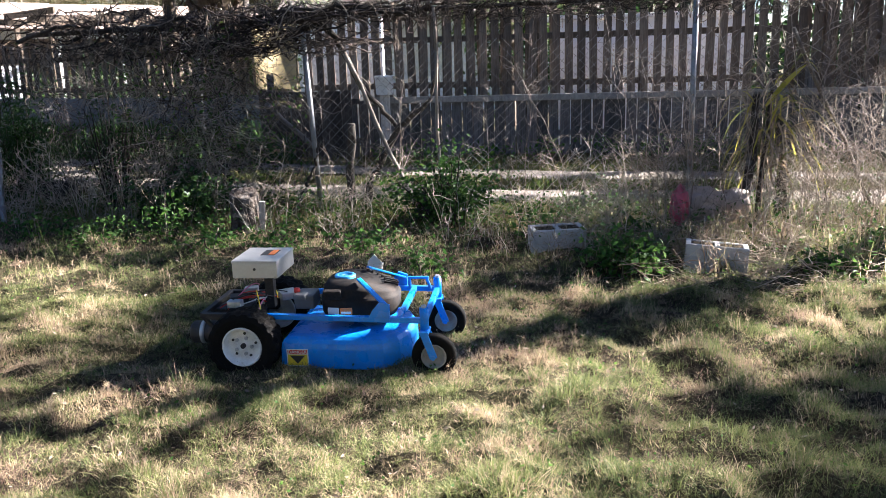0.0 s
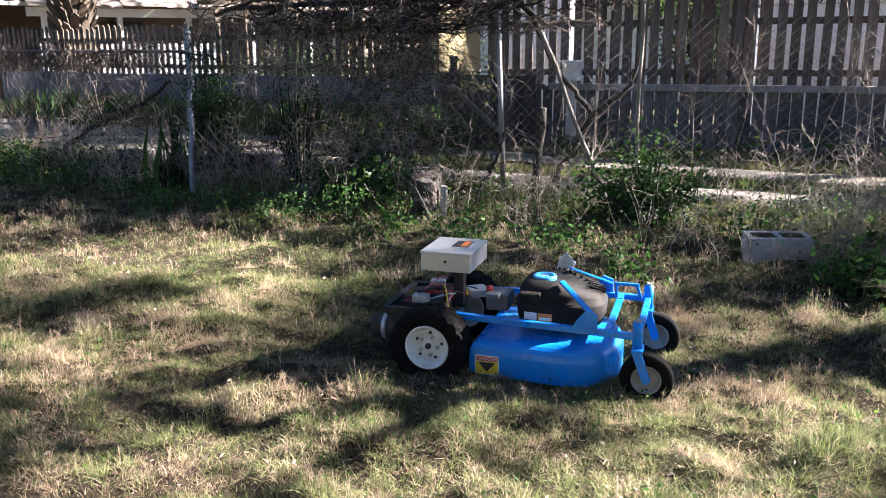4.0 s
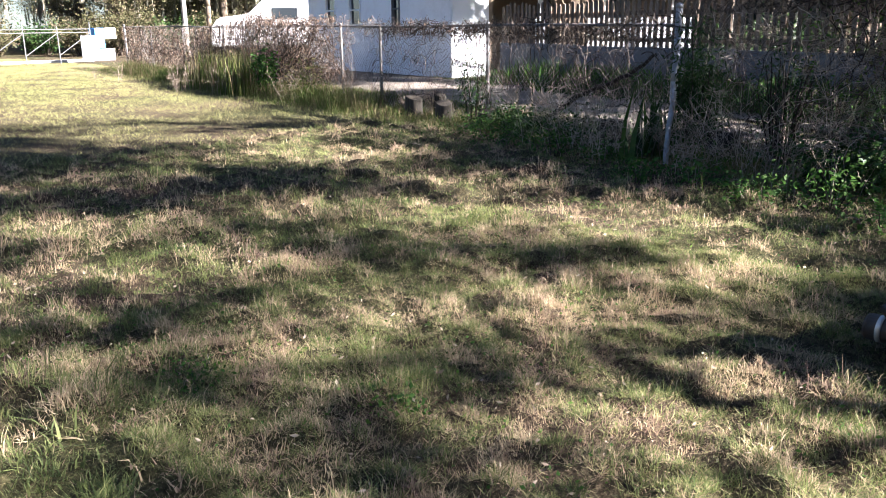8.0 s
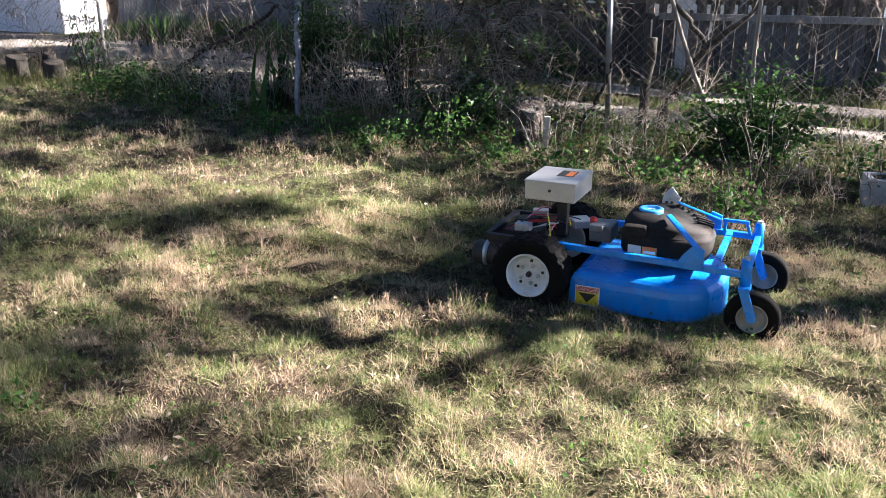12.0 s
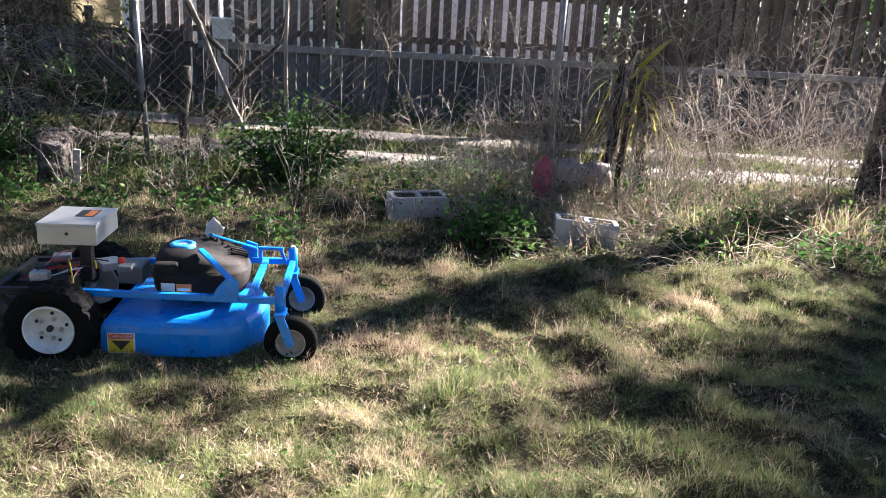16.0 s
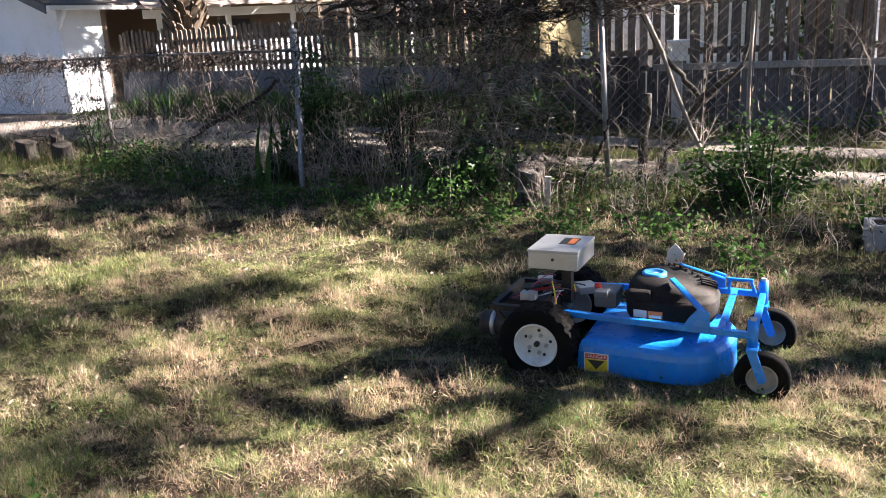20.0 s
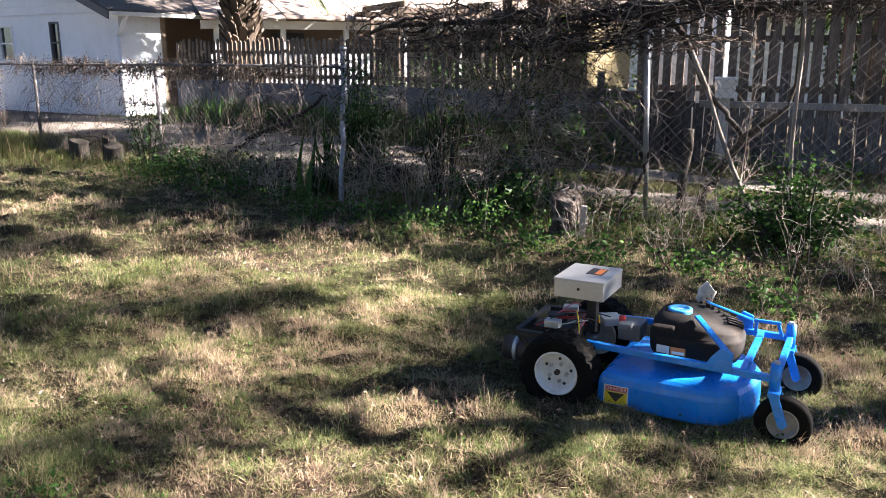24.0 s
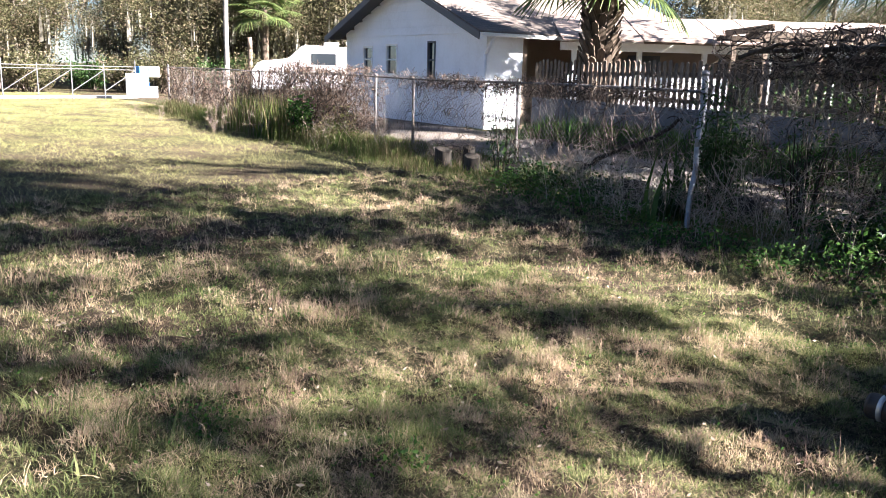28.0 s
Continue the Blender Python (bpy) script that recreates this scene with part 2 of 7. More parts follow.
br.inputs["Color1"].default_value, br.inputs["Color2"].default_value, br.inputs["Mortar"].default_value = (0.085, 0.066, 0.055, 1), (0.12, 0.094, 0.078, 1), (0.045, 0.038, 0.032, 1)
br.inputs["Mortar Size"].default_value, br.inputs["Brick Width"].default_value, br.inputs["Row Height"].default_value = 0.012, 0.3, 0.14
g.link(g.coords("UV"), br.inputs["Vector"])
spk = g.noise(60, 4, 0.7)
M["shingle"] = g.set(g.mix(g.ramp(spk, [(0.4, (0, 0, 0)), (0.7, (0.6, 0.6, 0.6))]), br.outputs[0], (0.16, 0.14, 0.125)), 0.95)
g.bump(spk, 0.5, 0.01)
g = Mat("tan_sacking")
wv, bl = g.noise(40, 4, stretch=(1, 1, 3)), g.noise(5, 4)
cl = g.mix(bl, g.ramp(wv, [(0.3, (0.3, 0.23, 0.12)), (0.7, (0.62, 0.52, 0.32))]), (0.5, 0.41, 0.24))
g.thin(cl, 0.5)
M["burlap"] = g.set(cl, 0.9, spec=0.1)
g = Mat("window_glass")
M["glass"] = g.set((0.02, 0.025, 0.03), 0.05, spec=0.8)


# ---- mesh helpers ----
def link_mesh(name, me, material, parent=None, label="", kind=""):
    ob = new(name, me)
    if material:
        for mm in (material if isinstance(material, (list, tuple)) else [material]):
            me.materials.append(mm)
    if parent:
        ob.parent = parent
    return tagged(ob, label, kind=kind)


def part(name, bm, material, parent=None, label="", smooth=False, kind=""):
    me = bpy.data.meshes.new(name)
    bm.normal_update()
    bm.to_mesh(me)
    bm.free()
    if smooth:
        me.shade_smooth()
    return link_mesh(name, me, material, parent, label, kind)


def thing(name, label, category, m=None, group="", kind=""):
    ob = new(name)
    ob.empty_display_size = 0.1
    if m:
        ob.matrix_world = m
    return tagged(ob, label, category, group, kind)


def box(bm, size, at=(0, 0, 0), turn=None, bevel=0.0):
    r = bmesh.ops.create_cube(bm, size=1.0)
    vs = r["verts"]
    bmesh.ops.scale(bm, vec=size, verts=vs)
    if bevel:
        es = list({e for v in vs for e in v.link_edges})
        vs = bmesh.ops.bevel(bm, geom=vs + es, offset=bevel, segments=2, affect="EDGES", profile=0.6)["verts"]
    m = Matrix.Translation(at) @ (turn.to_4x4() if turn else Matrix())
    bmesh.ops.transform(bm, matrix=m, verts=vs)
    return vs


def rod(bm, a, b, r, r2=None, sides=8, caps=True):
    a, b = Vector(a), Vector(b)
    d = b - a
    m = Matrix.Translation((a + b) / 2) @ d.to_track_quat("Z", "Y").to_matrix().to_4x4()
    return bmesh.ops.create_cone(bm, cap_ends=caps, segments=sides, radius1=r, radius2=r if r2 is None else r2, depth=d.length, matrix=m)["verts"]


def bar(bm, a, b, w, h, bevel=0.0):
    """A rectangular bar from a to b, w wide and h high."""
    a, b = Vector(a), Vector(b)
    d = b - a
    return box(bm, (w, h, d.length), (a + b) / 2, d.to_track_quat("Z", "Y").to_matrix(), bevel)


def lathe(bm, profile, sides=32, m=None):
    """Turns (radius, height) pairs about z."""
    rings = []
    for r, z in profile:
        rings.append([bm.verts.new((r * math.cos(2 * math.pi * i / sides), r * math.sin(2 * math.pi * i / sides), z)) for i in range(sides)])
    for a, b in zip(rings, rings[1:]):
        for i in range(sides):
            j = (i + 1) % sides
            bm.faces.new((a[i], a[j], b[j], b[i]))
    vs = [v for r in rings for v in r]
    if m:
        bmesh.ops.transform(bm, matrix=m, verts=vs)
    return vs


def raw_mesh(name, verts, tris):
    """A mesh straight from arrays of places and of triangles."""
    me = bpy.data.meshes.new(name)
    n = len(tris)
    me.vertices.add(len(verts))
    me.vertices.foreach_set("co", np.asarray(verts, np.float32).ravel())
    me.loops.add(3 * n)
    me.loops.foreach_set("vertex_index", np.asarray(tris, np.int32).ravel())
    me.polygons.add(n)
    me.polygons.foreach_set("loop_start", np.arange(0, 3 * n, 3, dtype=np.int32))
    me.update(calc_edges=True)
    me.validate()
    return me


def tube_mesh(name, lines, sides=3):
    """Thin tubes along polylines: each an (n, 3) array of places and n radii."""
    V, T, base = [], [], 0
    ang = np.arange(sides) * 2 * np.pi / sides
    for p, r in lines:
        p, r = np.asarray(p, float), np.asarray(r, float)
        n = len(p)
        d = np.gradient(p, axis=0)
        d /= np.linalg.norm(d, axis=1)[:, None] + 1e-9
        up = np.where(np.abs(d[:, 2:3]) > 0.9, np.array([[1.0, 0, 0]]), np.array([[0, 0, 1.0]]))
        u = np.cross(d, up)
        u /= np.linalg.norm(u, axis=1)[:, None] + 1e-9
        w = np.cross(d, u)
        ring = p[:, None] + r[:, None, None] * (np.cos(ang)[None, :, None] * u[:, None] + np.sin(ang)[None, :, None] * w[:, None])
        V.append(ring.reshape(-1, 3))
        i = np.arange(n - 1)[:, None] * sides + np.arange(sides)[None]
        j = np.arange(n - 1)[:, None] * sides + (np.arange(sides)[None] + 1) % sides
        T.append(np.concatenate([np.stack([i, j, j + sides], -1).reshape(-1, 3), np.stack([i, j + sides, i + sides], -1).reshape(-1, 3)]) + base)
        base += n * sides
    return raw_mesh(name, np.concatenate(V), np.concatenate(T))


def blade_mesh(name, at, height, width, lean, rng, turn=None, bent=True):
    """Blades of grass, one at each place, bent or straight."""
    n = len(at)
    a = rng.uniform(0, 2 * np.pi, n)
    side = np.stack([np.cos(a), np.sin(a), np.zeros(n)], 1) * (width / 2)[:, None]
    b = rng.uniform(0, 2 * np.pi, n) if turn is None else turn
    out = np.stack([np.cos(b), np.sin(b), np.zeros(n)], 1) * (lean * height)[:, None]
    up = np.zeros((n, 3))
    up[:, 2] = height
    k = np.sqrt(np.maximum(0.15, 1 - (lean * 0.75) ** 2))[:, None]
    mid = at + up * 0.55 * k + out * 0.3
    tip = at + up * k + out
    if not bent:
        return raw_mesh(name, np.stack([at - side, at + side, tip], 1).reshape(-1, 3), np.arange(3 * n).reshape(-1, 3))
    V = np.stack([at - side, at + side, mid - side * 0.8, mid + side * 0.8, tip], 1).reshape(-1, 3)
    o = np.arange(n)[:, None] * 5
    T = np.concatenate([o + np.array([[0, 1, 3]]), o + np.array([[0, 3, 2]]), o + np.array([[2, 3, 4]])])
    return raw_mesh(name, V, T)


def leaf_mesh(name, at, size, rng, droop=0.3, slim=0.5, facing=None):
    """Small pointed leaves, each two triangles folded along its rib."""
    n = len(at)
    d = rng.normal(size=(n, 3))
    d[:, 2] = d[:, 2] * 0.6 - droop
    if facing is not None:
        d += facing
    d /= np.linalg.norm(d, axis=1)[:, None]
    s = np.cross(d, rng.normal(size=(n, 3)))
    s /= np.linalg.norm(s, axis=1)[:, None] + 1e-9
    nor = np.cross(d, s)
    L = size[:, None]
    V = np.stack([at, at + d * L * 0.5 + s * L * slim * 0.5 + nor * L * 0.1, at + d * L, at + d * L * 0.5 - s * L * slim * 0.5 + nor * L * 0.1], 1).reshape(-1, 3)
    o = np.arange(n)[:, None] * 4
    T = np.concatenate([o + np.array([[0, 1, 2]]), o + np.array([[0, 2, 3]])])
    return raw_mesh(name, V, T)


def fence_y(x):
    """The line of the chain-link fence."""
    return 7.0 + 0.184 * (1.8 - x)


def bump_at(x, y):
    """The lawn's small mounds, a hand or two across, which end at the fence."""
    v = noise.noise(Vector((x * 4.2, y * 4.2, 3.0))) + 0.55 * noise.noise(Vector((x * 10.5, y * 10.5, 5.0))) + 0.35 * noise.noise(Vector((x * 1.3, y * 1.3, 8.0)))
    edge = min(1.0, max(0.0, (fence_y(x) - 0.4 - y) / 0.8))
    if -1.5 < x < 0.0 and 3.35 < y < 4.4:
        edge *= 0.35
    return edge * 0.078 * min(1.1, max(0.0, v + 0.3))


GX, GY, GS = np.arange(-9.4, 5.2, 0.03), np.arange(-1.8, 8.4, 0.03), 0.03
BUMPS = np.array([[bump_at(x, y) for x in GX] for y in GY])


def bumps(p):
    i = np.clip(((p[:, 0] - GX[0]) / GS).astype(int), 0, len(GX) - 1)
    j = np.clip(((p[:, 1] - GY[0]) / GS).astype(int), 0, len(GY) - 1)
    inside = (p[:, 0] > GX[0]) & (p[:, 0] < GX[-1]) & (p[:, 1] > GY[0]) & (p[:, 1] < GY[-1])
    return np.where(inside, BUMPS[j, i], 0.0)


# ---- ground and drive ----
def make_ground():
    xs = np.concatenate([[-400, -200, -120, -80, -60], np.linspace(-45, -9.7, 80), np.arange(-9.4, 5.2, 0.06), np.linspace(5.5, 16, 24), [25, 45, 80, 150, 400]])
    ys = np.concatenate([[-300, -120, -50, -20, -8, -4], np.arange(-1.8, 8.4, 0.06), np.linspace(8.7, 16, 26), [20, 26, 35, 50, 80, 150, 400]])
    X, Y = np.meshgrid(xs, ys)
    Z = np.array([[0.018 * noise.noise(Vector((x * 0.9, y * 0.9, 0.0))) - 0.016 for x in xs] for y in ys])
    V = np.stack([X, Y, Z], -1).reshape(-1, 3)
    V[:, 2] += bumps(V)
    nx, ny = len(xs), len(ys)
    i = (np.arange(ny - 1)[:, None] * nx + np.arange(nx - 1)[None]).ravel()
    T = np.concatenate([np.stack([i, i + 1, i + nx + 1], 1), np.stack([i, i + nx + 1, i + nx], 1)])
    me = raw_mesh("ground", V, T)
    me.shade_smooth()
    return tagged(link_mesh("ground", me, M["soil"]), "patchy brown and green lawn ground in low winter sun", "ground", kind="structure")


make_ground()

DRIVE = [(60, -1.0), (20, 5.6), (9, 7.5), (4.5, 8.25), (0.7, 8.85), (-4, 10.25), (-8.5, 11.75), (-13, 12.9), (-18, 13.6), (-27, 15.0)]


def drive_y(x):
    xs = [p[0] for p in DRIVE][::-1]
    return float(np.interp(x, xs, [p[1] for p in DRIVE][::-1]))


def drive_half(x):
    return float(np.interp(x, [-27, -12, -6, 0, 5, 30], [1.9, 1.75, 1.6, 1.15, 0.95, 0.95]))


def make_drive():
    """Two sandy wheel tracks; left of the gate they run together."""
    def strip(lo, hi, name, seed):
        V, T = [], []
        xs = np.linspace(14, -26, 240)
        for k, x in enumerate(xs):
            h, c = drive_half(x), drive_y(x)
            w = [noise.noise(Vector((x * 1.1, seed + s, 0))) * 0.16 + noise.noise(Vector((x * 4.5, seed + s, 3))) * 0.06 for s in (0, 7)]
            for j in range(5):
                f = j / 4
                edge = 1 if j in (0, 4) else 0
                V.append((x, c + h * (lo + (hi - lo) * f) + (w[0] * (1 - f) + w[1] * f), 0.004 + 0.012 * (1 - edge) + 0.006 * noise.noise(Vector((x * 5, f * 3, 9)))))
            if k:
                for j in range(4):
                    a, b = (k - 1) * 5 + j, k * 5 + j
                    T += [(a, b, b + 1), (a, b + 1, a + 1)]
        me = raw_mesh(name, V, T)
        me.shade_smooth()
        return me
    d = thing("driveway", "pale sandy gravel driveway with a worn grassy middle", "driveway", kind="structure")
    link_mesh("wheel_track", strip(-0.97, -0.28, "wheel_track", 1.0), M["gravel"], d, "pale sandy gravel wheel track")
    link_mesh("wheel_track", strip(0.42, 1.0, "wheel_track", 30.0), M["gravel"], d, "pale sandy gravel wheel track")
    # the broad gravel yard by the house
    V, T = [], []
    xs = np.linspace(-3.0, -26, 110)
    for k, x in enumerate(xs):
        h, c = drive_half(x), drive_y(x)
        grow = min(1, (-3.0 - x) / 3.5)
        for j in range(5):
            f = j / 4
            V.append((x, c + h * (-0.5 + f * 1.05 * grow) + noise.noise(Vector((x * 1.4, f * 2, 2))) * 0.2, 0.012 + 0.006 * noise.noise(Vector((x * 3, f * 3, 9)))))
        if k:
            for j in range(4):
                a, b = (k - 1) * 5 + j, k * 5 + j
                T += [(a, b, b + 1), (a, b + 1, a + 1)]
    me = raw_mesh("gravel_yard", V, T)
    me.shade_smooth()
    link_mesh("gravel_yard", me, M["gravel"], d, "grey gravel yard")


make_drive()


# ---- chain-link fence ----
FENCE_TOP = 1.3


def make_chain_fence():
    f = thing("chain_link_fence", "old galvanised chain-link fence overgrown with dead vines", "fence")
    posts = [(9.0, 1.5), (5.4, 1.5), (1.8, 2.05), (-1.55, 1.62), (-4.89, 1.5), (-8.08, 1.33), (-10.94, 1.3), (-12.3, 1.33), (-15.2, 1.3), (-18.2, 1.3), (-21.2, 1.3), (-24.2, 1.3), (-27.2, 1.36)]
    for x, h in posts:
        bm = bmesh.new()
        y = fence_y(x)
        lean = 0.07 if x == -1.55 else 0.0
        r = 0.034 if x in (-4.89, -27.2) else 0.024
        rod(bm, (x + lean, y, -0.1), (x, y, h), r, sides=12)
        lathe(bm, [(0.001, 0.035), (r * 0.8, 0.028), (r * 1.18, 0.012), (r * 1.18, -0.02), (r, -0.02)], 12, Matrix.Translation((x, y, h)))
        part("post", bm, M["steel"] if x in (-4.89, -1.55, 1.8) else M["old_steel"], f, "galvanised steel post with a domed cap", True)
    runs = [(-4.89, -27.2, 1.31)]
    for a, b, z in runs:
        bm = bmesh.new()
        n = max(2, int(abs(b - a) / 2.5))
        pts = [(a + (b - a) * k / n, z + 0.012 * math.sin(k * 2.3)) for k in range(n + 1)]
        bm.free()
        me = tube_mesh("top_rail", [([(x, fence_y(x), z) for x, z in pts], [0.018] * len(pts))], 8)
        me.shade_smooth()
        link_mesh("top_rail", me, M["old_steel"], f, "galvanised top rail")
    # the high pipe that carries the vines
    bm = bmesh.new()
    for x0, x1, z0, z1 in ((-4.4, -1.5, 1.72, 1.78), (-1.5, 1.8, 1.8, 1.84), (1.8, 5.4, 1.84, 1.9)):
        rod(bm, (x0, fence_y(x0) + 0.03, z0), (x1, fence_y(x1) + 0.03, z1), 0.022, sides=8)
    part("vine_pipe", bm, M["bark"], f, "dark high horizontal pipe", True)
    # woven wire
    lines = []
    step = 0.075
    slope = 1.0
    for s in (1, -1):
        x = -27.2
        while x < 9.0:
            top = 1.31 if x < -4.9 else 1.55 if x < 1.8 else 1.45
            x1 = x + s * (top - 0.03) * slope
            if -27.2 < x1 < 9.0:
                o = 0.004 * s
                bow = 0.012 * math.sin(x * 3.7)
                pts = [(x + (x1 - x) * k, fence_y(x + (x1 - x) * k) - 0.03 + o + bow * math.sin(math.pi * k), 0.03 + (top - 0.03) * k) for k in (0, 0.5, 1)]
                lines.append((pts, [0.0017] * 3))
            x += step
    link_mesh("wire_mesh", tube_mesh("wire_mesh", lines), M["wire"], f, "rusting diamond wire mesh", kind="stuff")


make_chain_fence()


def make_pole(name, label, a, b, r, mat, category="pole", sides=8, r2=None):
    bm = bmesh.new()
    n = 5
    a, b = Vector(a), Vector(b)
    prev = a
    for k in range(1, n + 1):
        p = a.lerp(b, k / n) + Vector((0.012 * math.sin(k * 2.1 + a.x), 0.01 * math.cos(k * 1.7), 0)) * (0 if k == n else 1)
        rod(bm, prev, p, r + ((r2 or r) - r) * (k - 1) / n, r + ((r2 or r) - r) * k / n, sides=sides, caps=(k in (1, n)))
        prev = p
    return tagged(part(name, bm, mat, smooth=True), label, category)


make_pole("leaning_pole", "pale galvanised pole leaning against the fence", (-4.40, 7.30, -0.05), (-4.62, 7.75, 0.98), 0.026, M["steel"])
make_pole("brace_stick", "grey weathered stick leaning from the vine arbour to the ground", (-0.52, 7.36, -0.03), (-1.16, 7.5, 1.45), 0.019, M["stick_wood"], "stick")
make_pole("brace_stick", "grey weathered board propped behind the fence", (-1.62, 8.05, 0.58), (-2.22, 8.72, 0.96), 0.024, M["stick_wood"], "stick")
# this post takes the darkened wood in place of shade from the vines
make_pole("fence_post", "rotten wooden post with a mossy top, vine shade put into its dark colour", (-1.2, 7.56, -0.05), (-1.15, 7.56, 0.83), 0.04, M["dark_wood"], "post")
make_pole("thin_pole", "thin pale pole standing in the vines", (-0.33, 7.36, -0.02), (-0.35, 7.38, 1.82), 0.015, M["stick_wood"], "pole")
make_pole("thin_pole", "thin grey pole standing in the vines", (-2.9, 8.6, -0.02), (-2.8, 8.4, 1.6), 0.025, M["steel"], "pole")


# ---- wooden fences beyond the drive ----
def board_mesh(name, w, h, t, shape="flat"):
    """One upright board; its top is flat, dog-eared or pointed."""
    bm = bmesh.new()
    if shape == "ear":
        prof = [(-w / 2, 0), (w / 2, 0), (w / 2, h - w * 0.32), (w * 0.22, h), (-w * 0.22, h), (-w / 2, h - w * 0.32)]
    elif shape == "point":
        prof = [(-w / 2, 0), (w / 2, 0), (w / 2, h - w * 0.5), (0, h), (-w / 2, h - w * 0.5)]
    else:
        prof = [(-w / 2, 0), (w / 2, 0), (w / 2, h), (-w / 2, h * 0.996)]
    lo = [bm.verts.new((x, -t / 2, z)) for x, z in prof]
    hi = [bm.verts.new((x, t / 2, z)) for x, z in prof]
    bm.faces.new(lo)
    bm.faces.new(hi[::-1])
    for i in range(len(prof)):
        j = (i + 1) % len(prof)
        bm.faces.new((lo[j], lo[i], hi[i], hi[j]))
    me = bpy.data.meshes.new(name)
    bm.normal_update()
    bm.to_mesh(me)
    bm.free()
    return me


def board_row(parent, name, a, b, z0, step, meshes, mat, rng, off=0.0, skip=0.0, sway=0.012):
    a, b = Vector((*a, 0)), Vector((*b, 0))
    d = (b - a)
    length = d.length
    d.normalize()
    nrm = Vector((d.y, -d.x, 0))
    ang = math.atan2(d.y, d.x)
    n = int(length / step)
    for me in meshes:
        if not me.materials:
            me.materials.append(mat)
    for k in range(n):
        if rng.random() < skip:
            continue
        p = a + d * (k + 0.5) * step + nrm * (off + rng.uniform(-0.006, 0.006))
        ob = new(name, rng.choice(meshes))
        ob.parent = parent
        ob.matrix_basis = Matrix.Translation((p.x, p.y, z0 + rng.uniform(-0.02, 0.015))) @ Euler((rng.uniform(-sway, sway), rng.uniform(-sway, sway), ang + rng.uniform(-0.03, 0.03))).to_matrix().to_4x4()


def rail(parent, a, b, z, w, h, mat, label="", off=0.0, name="rail"):
    a, b = Vector((*a, z)), Vector((*b, z))
    d = (b - a).normalized()
    nrm = Vector((d.y, -d.x, 0)) * off
    bm = bmesh.new()
    box(bm, ((b - a).length, w, h), (0, 0, 0), None, 0.006)
    ob = part(name, bm, mat, parent, label)
    ob.matrix_basis = Matrix.Translation((a + b) / 2 + nrm) @ Euler((0, 0, math.atan2(d.y, d.x))).to_matrix().to_4x4()
    return ob


rng = random.Random(5)
LOW_A, LOW_B = (-3.05, 11.95), (12.0, 10.4)
low = thing("low_board_fence", "low grey weathered board fence with a pale top rail", "fence")
rail(low, (-1.6, 11.8), LOW_B, 0.80, 0.05, 0.085, M["rail_wood"], "pale weathered rail", 0.05)
rail(low, (-1.6, 11.8), LOW_B, 0.3, 0.05, 0.085, M["fence_wood"], "", -0.06)
for x in (-3.0, -0.6, 1.9, 4.4, 6.9, 9.4, 11.9):
    y = np.interp(x, [LOW_A[0], LOW_B[0]], [LOW_A[1], LOW_B[1]])
    bm = bmesh.new()
    box(bm, (0.09, 0.09, 1.3), (x, y + 0.1, 0.55), None, 0.008)
    part("post", bm, M["fence_wood"], low)
tall = thing("tall_picket_fence", "tall brown weathered shadowbox fence with dog-eared pickets", "fence")
TALL_A, TALL_B = (-2.55, 12.3), (12.0, 10.75)
for z in (0.98, 1.62):
    rail(tall, TALL_A, TALL_B, z, 0.045, 0.085, M["picket_wood"])
for x in (-2.5, -0.1, 2.3, 4.7, 7.1, 9.5, 11.9):
    y = np.interp(x, [TALL_A[0], TALL_B[0]], [TALL_A[1], TALL_B[1]])
    bm = bmesh.new()
    box(bm, (0.09, 0.09, 2.15), (x, y, 0.95), None, 0.008)
    part("post", bm, M["picket_wood"], tall)
PW_A, PW_B = (-13.8, 15.6), (-2.75, 12.6)
pick = thing("picket_fence", "weathered wooden picket fence standing on a dark low wall", "fence")
for z in (1.0, 1.5):
    rail(pick, PW_A, PW_B, z, 0.04, 0.08, M["picket_wood"], "", -0.05)
panels = thing("low_wall", "dark stained low retaining wall under the picket fence", "wall", kind="structure")
n = 8
for k in range(n):
    a = Vector((*PW_A, 0)).lerp(Vector((*PW_B, 0)), k / n)
    b = Vector((*PW_A, 0)).lerp(Vector((*PW_B, 0)), (k + 1) / n - 0.003)
    rail(panels, a.xy, b.xy, 0.42 + 0.012 * math.sin(k * 2.0), 0.07, 0.9, M["panel"], "", 0.0, "panel")
# a leaning old gate panel at the corner of the low fence
gate = thing("old_gate", "dark old board gate panel leaning at the end of the fence", "gate")
board_row(gate, "board", (-3.1, 11.75), (-1.65, 11.62), 0.0, 0.15, [board_mesh("board", 0.147, 0.97, 0.02)], M["gate_wood"], rng)
rail(gate, (-3.1, 11.75), (-1.65, 11.62), 0.25, 0.035, 0.08, M["gate_wood"], "", -0.03)
rail(gate, (-3.1, 11.75), (-1.65, 11.62), 0.8, 0.035, 0.08, M["gate_wood"], "", -0.03)


